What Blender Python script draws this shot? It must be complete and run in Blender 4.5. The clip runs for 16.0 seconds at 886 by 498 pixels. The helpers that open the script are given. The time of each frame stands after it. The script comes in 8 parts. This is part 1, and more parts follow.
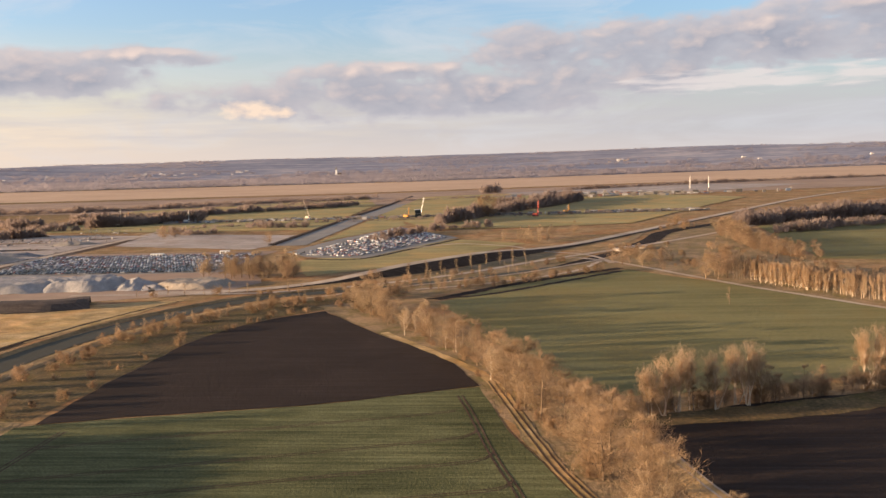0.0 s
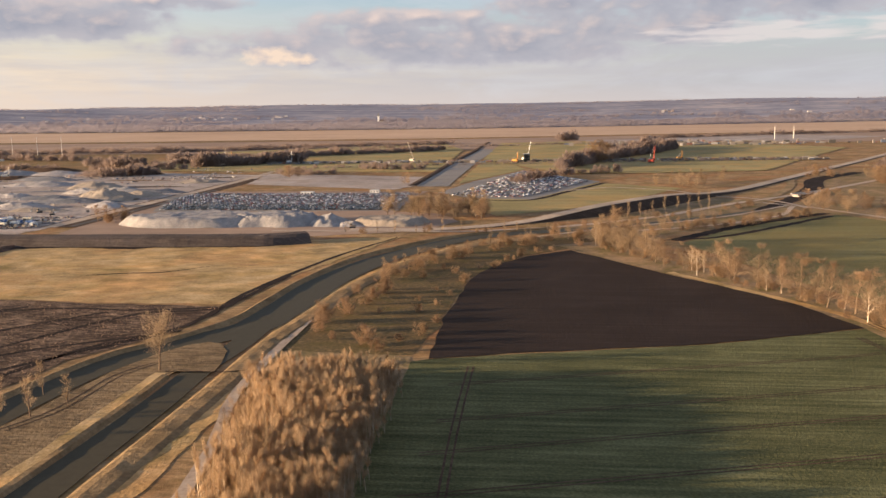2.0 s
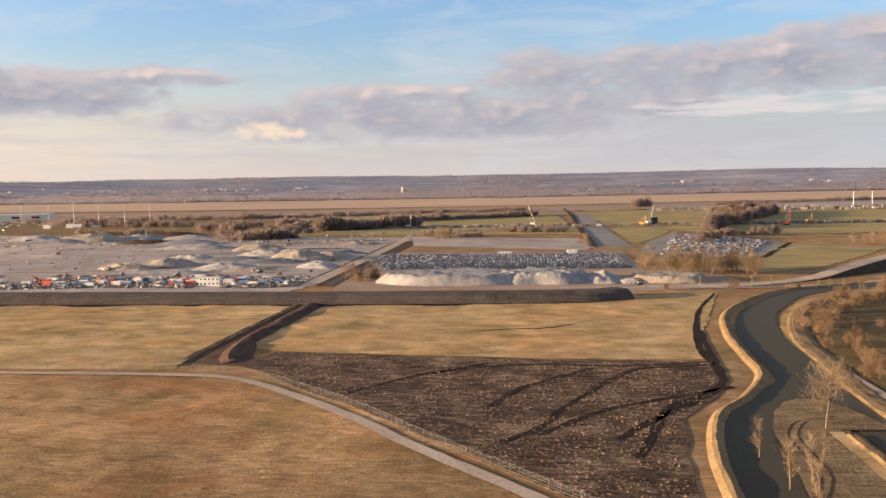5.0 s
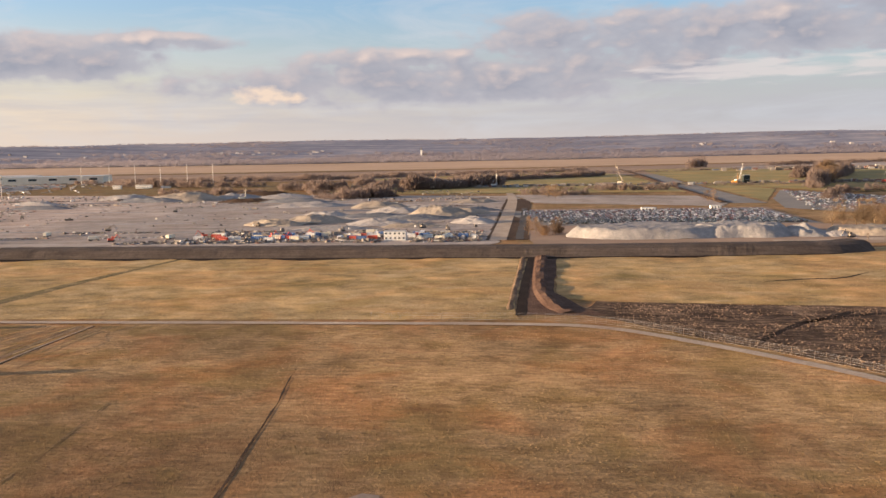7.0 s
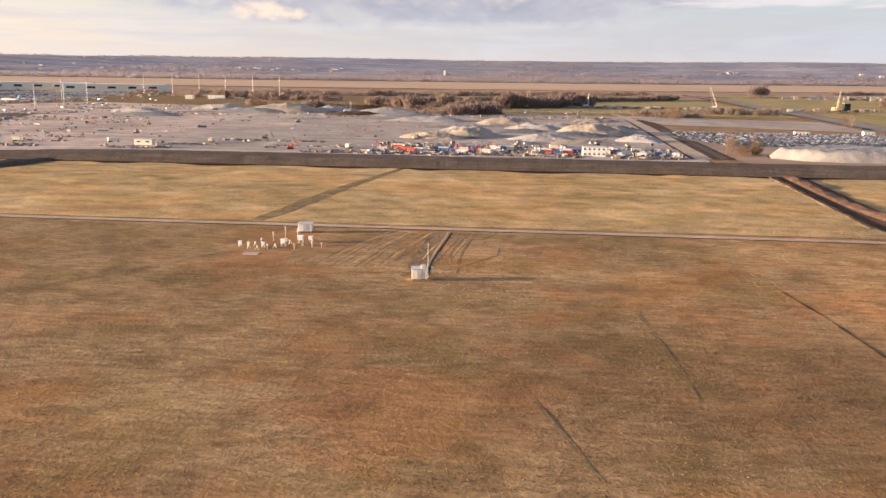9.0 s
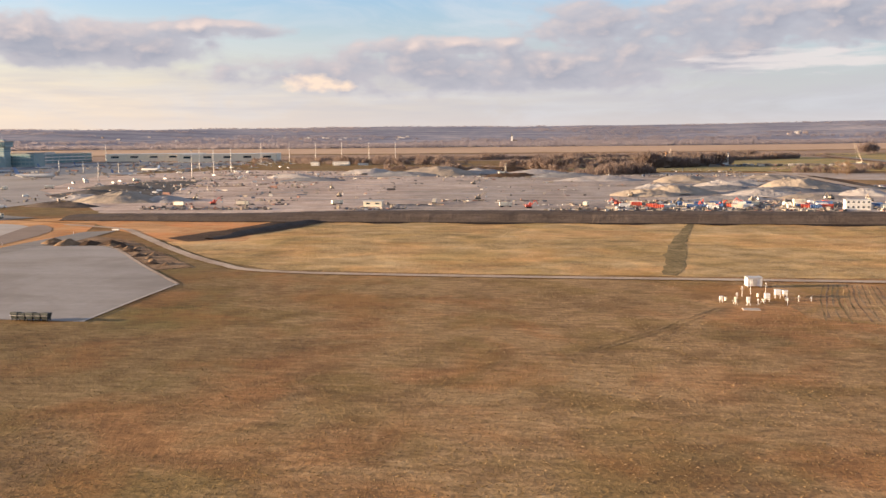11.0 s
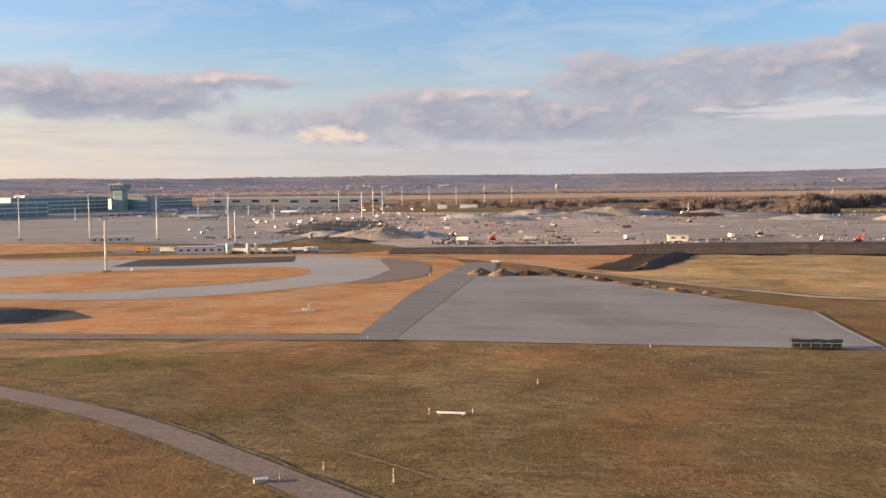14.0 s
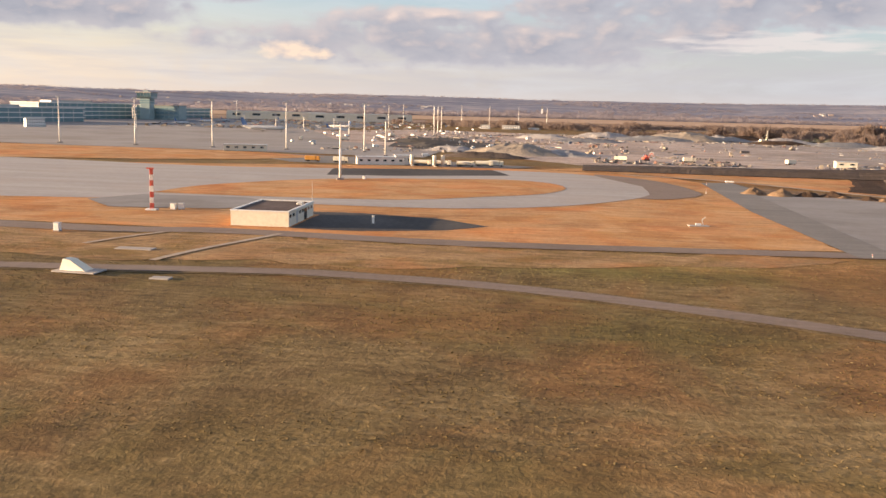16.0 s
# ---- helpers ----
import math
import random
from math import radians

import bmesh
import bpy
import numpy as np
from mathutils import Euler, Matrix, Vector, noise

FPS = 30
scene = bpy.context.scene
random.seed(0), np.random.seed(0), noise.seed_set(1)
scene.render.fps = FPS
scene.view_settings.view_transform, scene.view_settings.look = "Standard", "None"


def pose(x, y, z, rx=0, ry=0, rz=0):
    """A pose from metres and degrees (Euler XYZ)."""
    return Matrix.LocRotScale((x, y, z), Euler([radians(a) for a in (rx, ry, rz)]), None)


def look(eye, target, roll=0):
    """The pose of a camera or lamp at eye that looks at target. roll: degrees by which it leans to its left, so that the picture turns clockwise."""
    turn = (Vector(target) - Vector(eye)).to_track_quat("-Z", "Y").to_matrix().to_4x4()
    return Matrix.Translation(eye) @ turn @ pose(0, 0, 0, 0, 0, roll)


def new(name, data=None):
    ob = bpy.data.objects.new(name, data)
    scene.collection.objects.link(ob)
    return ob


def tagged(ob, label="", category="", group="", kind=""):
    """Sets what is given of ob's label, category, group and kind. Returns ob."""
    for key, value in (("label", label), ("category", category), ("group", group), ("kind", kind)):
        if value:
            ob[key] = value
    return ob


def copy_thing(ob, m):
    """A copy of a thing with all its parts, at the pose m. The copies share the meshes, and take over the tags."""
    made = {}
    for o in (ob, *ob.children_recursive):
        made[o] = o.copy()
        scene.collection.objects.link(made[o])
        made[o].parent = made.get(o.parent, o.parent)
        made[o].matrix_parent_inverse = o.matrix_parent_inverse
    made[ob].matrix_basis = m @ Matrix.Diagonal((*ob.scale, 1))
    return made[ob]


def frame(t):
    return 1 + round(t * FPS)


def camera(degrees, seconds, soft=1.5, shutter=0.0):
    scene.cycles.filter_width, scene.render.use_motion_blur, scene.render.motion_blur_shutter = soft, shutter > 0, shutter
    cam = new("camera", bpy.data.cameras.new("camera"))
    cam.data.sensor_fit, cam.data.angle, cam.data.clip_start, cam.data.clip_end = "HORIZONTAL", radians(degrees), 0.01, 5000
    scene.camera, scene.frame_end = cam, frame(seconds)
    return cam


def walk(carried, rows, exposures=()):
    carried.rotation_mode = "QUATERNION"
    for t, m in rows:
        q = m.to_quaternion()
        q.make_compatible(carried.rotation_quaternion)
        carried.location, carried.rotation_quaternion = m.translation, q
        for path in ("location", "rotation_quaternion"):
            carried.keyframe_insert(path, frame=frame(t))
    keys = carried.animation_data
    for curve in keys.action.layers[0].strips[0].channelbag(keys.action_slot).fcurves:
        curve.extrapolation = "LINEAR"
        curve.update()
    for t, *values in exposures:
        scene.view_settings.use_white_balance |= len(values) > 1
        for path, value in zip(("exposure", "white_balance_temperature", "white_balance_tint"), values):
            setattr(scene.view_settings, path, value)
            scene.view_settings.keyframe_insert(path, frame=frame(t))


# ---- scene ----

# ---- camera and its way ----
cam = camera(52.8, 16.0, soft=1.5)
PATH = [
    (0.0, -0.000, 0.000, 51.005, 84.215, 1.619, 4.615),
    (0.5, -19.346, 1.658, 49.881, 83.416, 0.989, 5.270),
    (1.0, -38.643, 3.271, 48.757, 81.726, -0.287, 4.155),
    (1.5, -57.893, 4.840, 47.634, 81.311, -0.268, 3.528),
    (2.0, -77.094, 6.364, 46.513, 81.049, 0.721, 5.986),
    (2.5, -96.247, 7.844, 45.393, 81.134, 1.693, 6.873),
    (3.0, -115.352, 9.280, 44.276, 83.445, 1.379, 5.417),
    (3.5, -134.409, 10.671, 43.161, 83.643, -0.100, 3.963),
    (4.0, -153.418, 12.018, 42.050, 83.885, -0.221, 3.664),
    (4.5, -172.379, 13.321, 40.942, 85.266, 0.655, 4.820),
    (4.7, -179.950, 13.829, 40.501, 85.745, 0.756, 5.339),
    (6.8, -258.979, 18.741, 35.911, 83.569, 1.406, 5.371),
    (7.0, -266.462, 19.168, 35.480, 83.413, 1.030, 5.320),
    (7.5, -285.134, 20.204, 34.405, 82.866, 1.022, 5.595),
    (8.0, -303.758, 21.196, 33.338, 81.953, 1.139, 5.880),
    (8.5, -322.334, 22.144, 32.279, 79.084, -0.819, 5.200),
    (9.0, -340.862, 23.047, 31.228, 78.523, -0.715, 5.465),
    (9.5, -359.341, 23.906, 30.186, 79.417, -0.140, 6.527),
    (9.7, -366.720, 24.237, 29.771, 79.710, -0.078, 6.888),
    (11.8, -443.500, 27.270, 25.525, 84.060, 0.860, 8.820),
    (12.0, -451.018, 27.534, 25.122, 84.119, 0.893, 8.892),
    (12.5, -469.209, 28.126, 24.143, 84.208, 0.853, 9.473),
    (13.0, -487.352, 28.674, 23.176, 84.880, 0.789, 9.512),
    (13.5, -505.447, 29.178, 22.221, 86.233, 1.684, 9.525),
    (14.0, -523.494, 29.637, 21.279, 85.920, 0.655, 9.206),
    (14.5, -541.493, 30.052, 20.352, 84.445, -0.279, 8.539),
    (15.0, -559.443, 30.423, 19.438, 83.746, 0.450, 8.546),
    (15.5, -577.346, 30.749, 18.539, 82.177, -0.561, 8.002),
    (16.0, -595.200, 31.031, 17.655, 81.021, -1.389, 6.941),
]
# seconds, stops, white balance: the film camera adapts on the way
EXPOSURE = [(0.0, 1.86, 6500, 10), (1.5, 1.93, 6500, 10), (2.0, 1.80, 6450, 10), (2.6, 1.97, 6400, 10), (3.1, 1.84, 6500, 10), (3.5, 1.87, 6500, 10), (4.5, 1.84, 6400, 10), (7.0, 1.74, 6400, 10), (8.0, 1.78, 6450, 10), (8.5, 1.92, 6400, 10),
            (9.0, 2.03, 6250, 10), (9.7, 2.02, 6300, 10), (12.0, 1.83, 6450, 10), (13.0, 1.82, 6400, 10), (13.5, 1.72, 6150, 10), (14.1, 1.72, 6150, 10), (14.6, 1.85, 6350, 10), (15.2, 1.86, 6400, 10), (16.0, 1.92, 6550, 10)]
walk(cam, [(t, pose(x, y, z, rx, ry, rz)) for t, x, y, z, rx, ry, rz in PATH], EXPOSURE)

# ---- world, sun and exposure ----
SUN_ELEVATION, SUN_HEADING = 6.5, 10.5   # degrees above the horizon; the light runs from -x towards +x and a little +y


class Graph:
    """Short hand for node trees."""

    def __init__(self, tree):
        self.tree, self.nodes, self.links = tree, tree.nodes, tree.links

    def put(self, socket, value):
        if isinstance(value, bpy.types.NodeSocket):
            self.links.new(value, socket)
        elif isinstance(value, (tuple, list)) and len(value) == 3 and socket.type == "RGBA":
            socket.default_value = (*value, 1)
        else:
            socket.default_value = value

    def math(self, op, a, b=0.0, c=0.0, clamp=False):
        n = self.nodes.new("ShaderNodeMath")
        n.operation, n.use_clamp = op, clamp
        for s, v in zip(n.inputs, (a, b, c)):
            self.put(s, v)
        return n.outputs[0]

    def mix(self, f, a, b, blend="MIX"):
        n = self.nodes.new("ShaderNodeMix")
        n.data_type, n.blend_type = "RGBA", blend
        for i, v in ((0, f), (6, a), (7, b)):
            self.put(n.inputs[i], v)
        return n.outputs[2]

    def ramp(self, f, *stops):
        n = self.nodes.new("ShaderNodeValToRGB")
        e = n.color_ramp.elements
        while len(e) < len(stops):
            e.new(0.5)
        for el, (at, colour) in zip(e, stops):
            el.position, el.color = at, (*colour, 1) if isinstance(colour, tuple) else (colour, colour, colour, 1)
        self.put(n.inputs[0], f)
        return n.outputs[0]

    def noise(self, vector, scale, detail=4.0, rough=0.55, distort=0.0):
        n = self.nodes.new("ShaderNodeTexNoise")
        for k, v in (("Vector", vector), ("Scale", scale), ("Detail", detail), ("Roughness", rough), ("Distortion", distort)):
            self.put(n.inputs[k], v)
        return n.outputs[0]

    def stretch(self, vector, scale, turn=0.0):
        n = self.nodes.new("ShaderNodeMapping")
        self.put(n.inputs["Vector"], vector)
        n.inputs["Scale"].default_value = scale
        n.inputs["Rotation"].default_value = (0, 0, radians(turn))
        return n.outputs[0]

    def combine(self, x, y, z=0.0):
        n = self.nodes.new("ShaderNodeCombineXYZ")
        for s, v in zip(n.inputs, (x, y, z)):
            self.put(s, v)
        return n.outputs[0]


# banks of cloud: middle (degrees round from +y, and up), half width, reach above and below
BANKS = [(-31, 5.4, 9.8, 1.6, 1.25), (-22.5, 6.5, 4.5, 0.5, 0.7), (-7.5, 4.0, 15.0, 1.6, 1.35), (-8, 5.5, 6.0, 0.7, 0.8), (13, 6.6, 17.0, 1.5, 1.6), (24, 7.9, 9.0, 1.3, 1.5), (34, 6.6, 14.0, 2.2, 1.8), (5, 4.7, 7.5, 1.6, 1.7)]


def build_world():
    world = bpy.data.worlds.new("sky")
    scene.world = world
    world.use_nodes = True
    g = Graph(world.node_tree)
    out = g.nodes["Background"]
    sky = g.nodes.new("ShaderNodeTexSky")
    sky.sky_type, sky.sun_disc = "NISHITA", False
    sky.sun_elevation, sky.sun_rotation = radians(SUN_ELEVATION), radians(270 - SUN_HEADING)
    sky.air_density, sky.dust_density, sky.ozone_density = 1.0, 1.5, 1.5
    way = g.nodes.new("ShaderNodeTexCoord").outputs["Generated"]
    axes = g.nodes.new("ShaderNodeSeparateXYZ")
    g.links.new(way, axes.inputs[0])
    x, y, z = axes.outputs
    high = g.math("MULTIPLY", g.math("ARCSINE", z), 57.2958)
    side = g.math("MULTIPLY", g.math("ARCTAN2", x, y), 57.2958)
    def at(a, e, wide, tall, seed=0.0):
        return g.combine(g.math("DIVIDE", a, wide), g.math("DIVIDE", e, tall), seed)

    def bank(a, e, ra, over, under, where):
        """How deep a direction lies in a bank of cloud of that middle, half width and reach above and below, in degrees."""
        u = g.math("POWER", g.math("ABSOLUTE", g.math("DIVIDE", g.math("SUBTRACT", where[0], a), ra)), 2.4)
        up = g.math("SUBTRACT", where[1], e)
        v = g.math("MAXIMUM", g.math("DIVIDE", up, over), g.math("DIVIDE", up, -under))
        return g.math("SUBTRACT", 1.0, g.math("ADD", u, g.math("POWER", v, 2.0)))

    def depth(shift_a, shift_e):
        """Depth of the cumulus banks in a direction, shifted by so many degrees."""
        where = (g.math("ADD", side, shift_a), g.math("ADD", high, shift_e))
        deep = bank(*BANKS[0], where)
        for other in BANKS[1:]:
            deep = g.math("MAXIMUM", deep, bank(*other, where))
        deep = g.math("MAXIMUM", deep, -2.2)
        heaps = g.noise(at(*where, 4.6, 2.2, 1.3), 1.0, 3.0, 0.5, 0.3)
        knobs = g.noise(at(*where, 1.6, 0.95, 4.1), 1.0, 5.0, 0.5, 0.25)
        deep = g.math("ADD", deep, g.math("MULTIPLY", g.math("SUBTRACT", heaps, 0.5), 3.4))
        return g.math("ADD", deep, g.math("MULTIPLY", g.math("SUBTRACT", knobs, 0.5), 1.7))

    here = depth(0.0, 0.0)
    edge = depth(-0.55, 0.42)
    # added clouds overhead, never in view; cover and tint tune the ambient light
    wide = g.noise(g.stretch(way, (1, 1, 3.2)), 2.6, 6.0, 0.55)
    above = g.ramp(g.math("DIVIDE", high, 90.0), (0.14, 0.0), (0.22, 1.0))
    here = g.mix(above, here, g.math("MULTIPLY", g.math("SUBTRACT", wide, 0.42), 7.0))
    cover = g.ramp(g.math("ADD", g.math("MULTIPLY", here, 0.5), 0.3), (0.08, 0.0), (0.3, 0.35), (0.5, 0.86), (0.9, 0.97))
    rim = g.math("MULTIPLY", g.math("MULTIPLY", g.math("SUBTRACT", here, edge), 0.8, clamp=True), g.math("SUBTRACT", 1.0, above))
    thick = g.ramp(g.math("MULTIPLY", here, 0.5), (0.0, 0.0), (0.75, 1.0))
    soft = g.noise(at(side, high, 3.0, 1.1, 7.7), 1.0, 4.0, 0.5)
    shade = g.mix(thick, (0.465, 0.442, 0.48), (0.322, 0.33, 0.388))
    shade = g.mix(g.ramp(soft, (0.45, 0.0), (0.70, 0.40)), shade, (0.51, 0.46, 0.475))
    shade = g.mix(above, shade, (0.325, 0.345, 0.425))
    shade = g.mix(g.math("MULTIPLY", rim, g.math("ADD", 0.35, g.math("MULTIPLY", thick, 0.65))), shade, (0.74, 0.595, 0.535))
    fine = g.noise(at(side, high, 5.0, 0.5, 2.2), 1.0, 5.0, 0.55, 0.2)
    # low veil: cream towards the sun, lilac away from it
    toward = g.ramp(g.math("DIVIDE", g.math("ADD", side, 40.0), 80.0), (0.05, (0.86, 0.69, 0.54)), (0.35, (0.625, 0.56, 0.53)), (0.65, (0.515, 0.502, 0.525)), (1.0, (0.475, 0.482, 0.535)))
    veil = g.ramp(g.math("DIVIDE", high, 20.0), (0.0, 0.95), (0.12, 0.88), (0.27, 0.46), (0.42, 0.12), (0.7, 0.0))
    blue = g.mix(1.0, sky.outputs[0], (0.195, 0.235, 0.32), "MULTIPLY")
    base = g.mix(veil, blue, toward)
    # pale haze high up, torn into wisps
    wisp = g.ramp(g.noise(at(side, high, 9.0, 2.4, 5.5), 1.0, 6.0, 0.6, 0.8), (0.46, 0.0), (0.72, 0.5))
    base = g.mix(wisp, base, (0.62, 0.63, 0.66))
    low = g.math("MULTIPLY", g.ramp(fine, (0.38, 0.0), (0.66, 1.0)), g.ramp(g.math("DIVIDE", high, 20.0), (0.02, 0.0), (0.09, 0.7), (0.17, 0.7), (0.26, 0.0)))
    greyed = g.mix(g.math("MULTIPLY", low, 0.55), base, (0.475, 0.455, 0.49))
    horizon = g.ramp(g.math("DIVIDE", high, 20.0), (0.015, 0.35), (0.07, 0.0))
    greyed = g.mix(horizon, greyed, (0.66, 0.55, 0.49))
    full = g.mix(cover, greyed, shade)
    glow = g.math("ADD", bank(-16.3, 3.25, 2.6, 0.75, 0.55, (side, high)), g.math("MULTIPLY", g.math("SUBTRACT", g.noise(at(side, high, 1.5, 0.8, 9.0), 1.0, 4.0, 0.5), 0.5), 3.2))
    full = g.mix(g.ramp(glow, (0.15, 0.0), (1.2, 0.8)), full, (0.93, 0.71, 0.53))
    streaks = g.math("MAXIMUM", bank(15.5, 4.2, 8.6, 0.75, 0.75, (side, high)), bank(30, 5.2, 8.0, 0.4, 0.35, (side, high)))
    streaks = g.math("ADD", streaks, g.math("MULTIPLY", g.math("SUBTRACT", g.noise(at(side, high, 3.2, 0.42, 6.1), 1.0, 4.0, 0.5, 0.3), 0.5), 4.5))
    full = g.mix(g.ramp(streaks, (0.0, 0.0), (1.9, 0.7)), full, (0.72, 0.645, 0.62))
    g.put(out.inputs[0], full)
    out.inputs[1].default_value = 0.33


build_world()
away = Vector((-math.cos(radians(SUN_HEADING)), -math.sin(radians(SUN_HEADING)), math.tan(radians(SUN_ELEVATION))))
sun = new("sun", bpy.data.lights.new("sun", "SUN"))
sun.data.energy, sun.data.angle, sun.data.color = 5.0, radians(0.6), (1.0, 0.715, 0.45)
sun.matrix_world = look(away * 300, (0, 0, 0))

# ---- materials ----
def surface(name, colours, grain=1.0, patch=30.0, streak=None, rough=0.9, bump=0.3, metal=0.0, vary=0.0, local=False, stains=None, island=0.0, spread=0.14, thin=0.0, west=None, shine=0.06, glades=()):
    """colours: dark, middle, light. grain and patch: metres of the fine and the broad variation; streak: (length, width, turn) of lines;
    vary: how far single objects differ; island: how far loose pieces of one mesh differ; spread: how softly the colours run into each other;
    thin: how much light passes through fine twigs and blades; glades: (tint, x, y, half width, half depth) of patches with other grass."""
    m = bpy.data.materials.new(name)
    m.use_nodes = True
    g = Graph(m.node_tree)
    bsdf = g.nodes["Principled BSDF"]
    co = g.nodes.new("ShaderNodeTexCoord").outputs["Object"]
    if not local:
        co = g.nodes.new("ShaderNodeNewGeometry").outputs["Position"]
    fine = g.noise(co, 1.0 / grain, 5.0, 0.65)
    broad = g.noise(co, 1.0 / patch, 5.0, 0.6, 0.4)
    value = g.math("ADD", g.math("MULTIPLY", fine, 0.5), g.math("MULTIPLY", broad, 0.5))
    if streak:
        length, width, turn = streak
        lines = g.noise(g.stretch(co, (1.0 / length, 1.0 / width, 1.0 / length), turn), 1.0, 4.0, 0.6)
        value = g.math("ADD", g.math("MULTIPLY", value, 0.62), g.math("MULTIPLY", lines, 0.38))
    colour = g.ramp(value, (0.5 - spread, colours[0]), (0.5, colours[1]), (0.5 + spread, colours[2]))
    if west:
        place = g.nodes.new("ShaderNodeSeparateXYZ")
        g.put(place.inputs[0], co)
        far = g.math("ADD", g.math("DIVIDE", g.math("SUBTRACT", west[1], place.outputs[0]), west[2]), g.math("MULTIPLY", g.math("SUBTRACT", broad, 0.5), 2.5))
        colour = g.mix(g.math("MULTIPLY", far, 1.0, clamp=True), colour, g.mix(1.0, colour, west[0], "MULTIPLY"))
    if glades:
        place = g.nodes.new("ShaderNodeSeparateXYZ")
        g.put(place.inputs[0], co)
        loose = g.math("ADD", g.math("MULTIPLY", g.math("SUBTRACT", broad, 0.5), 3.0), g.math("MULTIPLY", g.math("SUBTRACT", fine, 0.5), 1.2))
    for tint, cx, cy, rx, ry in glades:
        u = g.math("POWER", g.math("ABSOLUTE", g.math("DIVIDE", g.math("SUBTRACT", place.outputs[0], cx), rx)), 2.0)
        v = g.math("POWER", g.math("ABSOLUTE", g.math("DIVIDE", g.math("SUBTRACT", place.outputs[1], cy), ry)), 2.0)
        near = g.math("MULTIPLY", g.math("ADD", g.math("SUBTRACT", 1.25, g.math("SQRT", g.math("ADD", u, v))), loose), 1.0, clamp=True)
        colour = g.mix(near, colour, g.mix(1.0, colour, tint, "MULTIPLY"))
    for stain in [stains] if stains and not isinstance(stains[0][0], tuple) else stains or []:
        spots = g.ramp(g.noise(co, 1.0 / stain[1], 4.0, 0.6, 0.5), (0.48, 0.0), (0.62, 1.0))
        colour = g.mix(g.math("MULTIPLY", spots, stain[2]), colour, g.mix(0.5, stain[0], g.mix(1.0, colour, tuple(4.5 * c for c in stain[0]), "MULTIPLY")))
    if vary or island:
        node = g.nodes.new("ShaderNodeObjectInfo").outputs["Random"] if vary else g.nodes.new("ShaderNodeNewGeometry").outputs["Random Per Island"]
        amount = vary or island
        light = g.math("ADD", 1.0 - amount, g.math("MULTIPLY", node, 2 * amount))
        colour = g.mix(1.0, colour, g.combine(light, light, light), "MULTIPLY")
    g.put(bsdf.inputs["Base Color"], colour)
    wear = g.math("MULTIPLY", g.math("SUBTRACT", fine, 0.5), 0.25)
    g.put(bsdf.inputs["Roughness"], g.math("ADD", rough, wear, clamp=True))
    bsdf.inputs["Metallic"].default_value = metal
    bsdf.inputs["Specular IOR Level"].default_value = shine
    if bump:
        b = g.nodes.new("ShaderNodeBump")
        b.inputs["Strength"].default_value, b.inputs["Distance"].default_value = bump, grain * 0.4
        g.put(b.inputs["Height"], fine)
        g.links.new(b.outputs[0], bsdf.inputs["Normal"])
    if thin:
        pass_on = g.nodes.new("ShaderNodeBsdfTranslucent")
        g.put(pass_on.inputs["Color"], colour)
        both = g.nodes.new("ShaderNodeMixShader")
        both.inputs[0].default_value = thin
        g.links.new(bsdf.outputs[0], both.inputs[1])
        g.links.new(pass_on.outputs[0], both.inputs[2])
        g.links.new(both.outputs[0], g.nodes["Material Output"].inputs[0])
    return m


def palette(name, stops, rough=0.4, metal=0.0, island=False):
    """A paint whose colour is picked from stops by the object's, or the loose piece's, random number."""
    m = bpy.data.materials.new(name)
    m.use_nodes = True
    g = Graph(m.node_tree)
    bsdf = g.nodes["Principled BSDF"]
    pick = g.nodes.new("ShaderNodeNewGeometry").outputs["Random Per Island"] if island else g.nodes.new("ShaderNodeObjectInfo").outputs["Random"]
    n = g.nodes.new("ShaderNodeValToRGB")
    n.color_ramp.interpolation = "CONSTANT"
    e = n.color_ramp.elements
    while len(e) < len(stops):
        e.new(0.5)
    for k, (el, colour) in enumerate(zip(e, stops)):
        el.position, el.color = k / len(stops), (*colour, 1)
    g.put(n.inputs[0], pick)
    co = g.nodes.new("ShaderNodeNewGeometry").outputs["Position"]
    dirt = g.noise(co, 1.3, 4.0)
    g.put(bsdf.inputs["Base Color"], g.mix(g.math("MULTIPLY", dirt, 0.35), n.outputs[0], (0.22, 0.19, 0.15)))
    g.put(bsdf.inputs["Roughness"], g.math("ADD", rough, g.math("MULTIPLY", dirt, 0.2)))
    bsdf.inputs["Metallic"].default_value = metal
    return m


GRASS = surface("dry_grass", ((0.135, 0.087, 0.045), (0.289, 0.185, 0.091), (0.482, 0.316, 0.165)), 0.55, 26.0, (3.2, 1.1, 4), bump=0.5, stains=(((0.160, 0.132, 0.060), 16.0, 0.6), ((0.28, 0.150, 0.073), 22.0, 0.5), ((0.105, 0.072, 0.043), 7.0, 0.42)), spread=0.135, west=((0.69, 0.735, 0.68), -425.0, 70.0), glades=(((1.55, 1.45, 1.35), -600.0, 138.0, 85.0, 12.0), ((1.42, 1.36, 1.28), -272.0, 158.0, 60.0, 34.0), ((0.64, 0.59, 0.58), -316.0, 112.0, 34.0, 24.0), ((0.86, 0.86, 0.86), -472.0, 128.0, 50.0, 18.0), ((0.66, 0.80, 0.62), -478.0, 158.0, 9.0, 15.0), ((0.72, 0.86, 0.68), -585.0, 131.0, 30.0, 6.0), ((0.78, 0.86, 0.74), -590.0, 104.0, 16.0, 9.0)))
GRASS_WORN = surface("worn_grass", ((0.115, 0.078, 0.042), (0.205, 0.138, 0.071), (0.32, 0.218, 0.118)), 0.5, 7.0, bump=0.5, stains=((0.14, 0.115, 0.053), 6.0, 0.5))
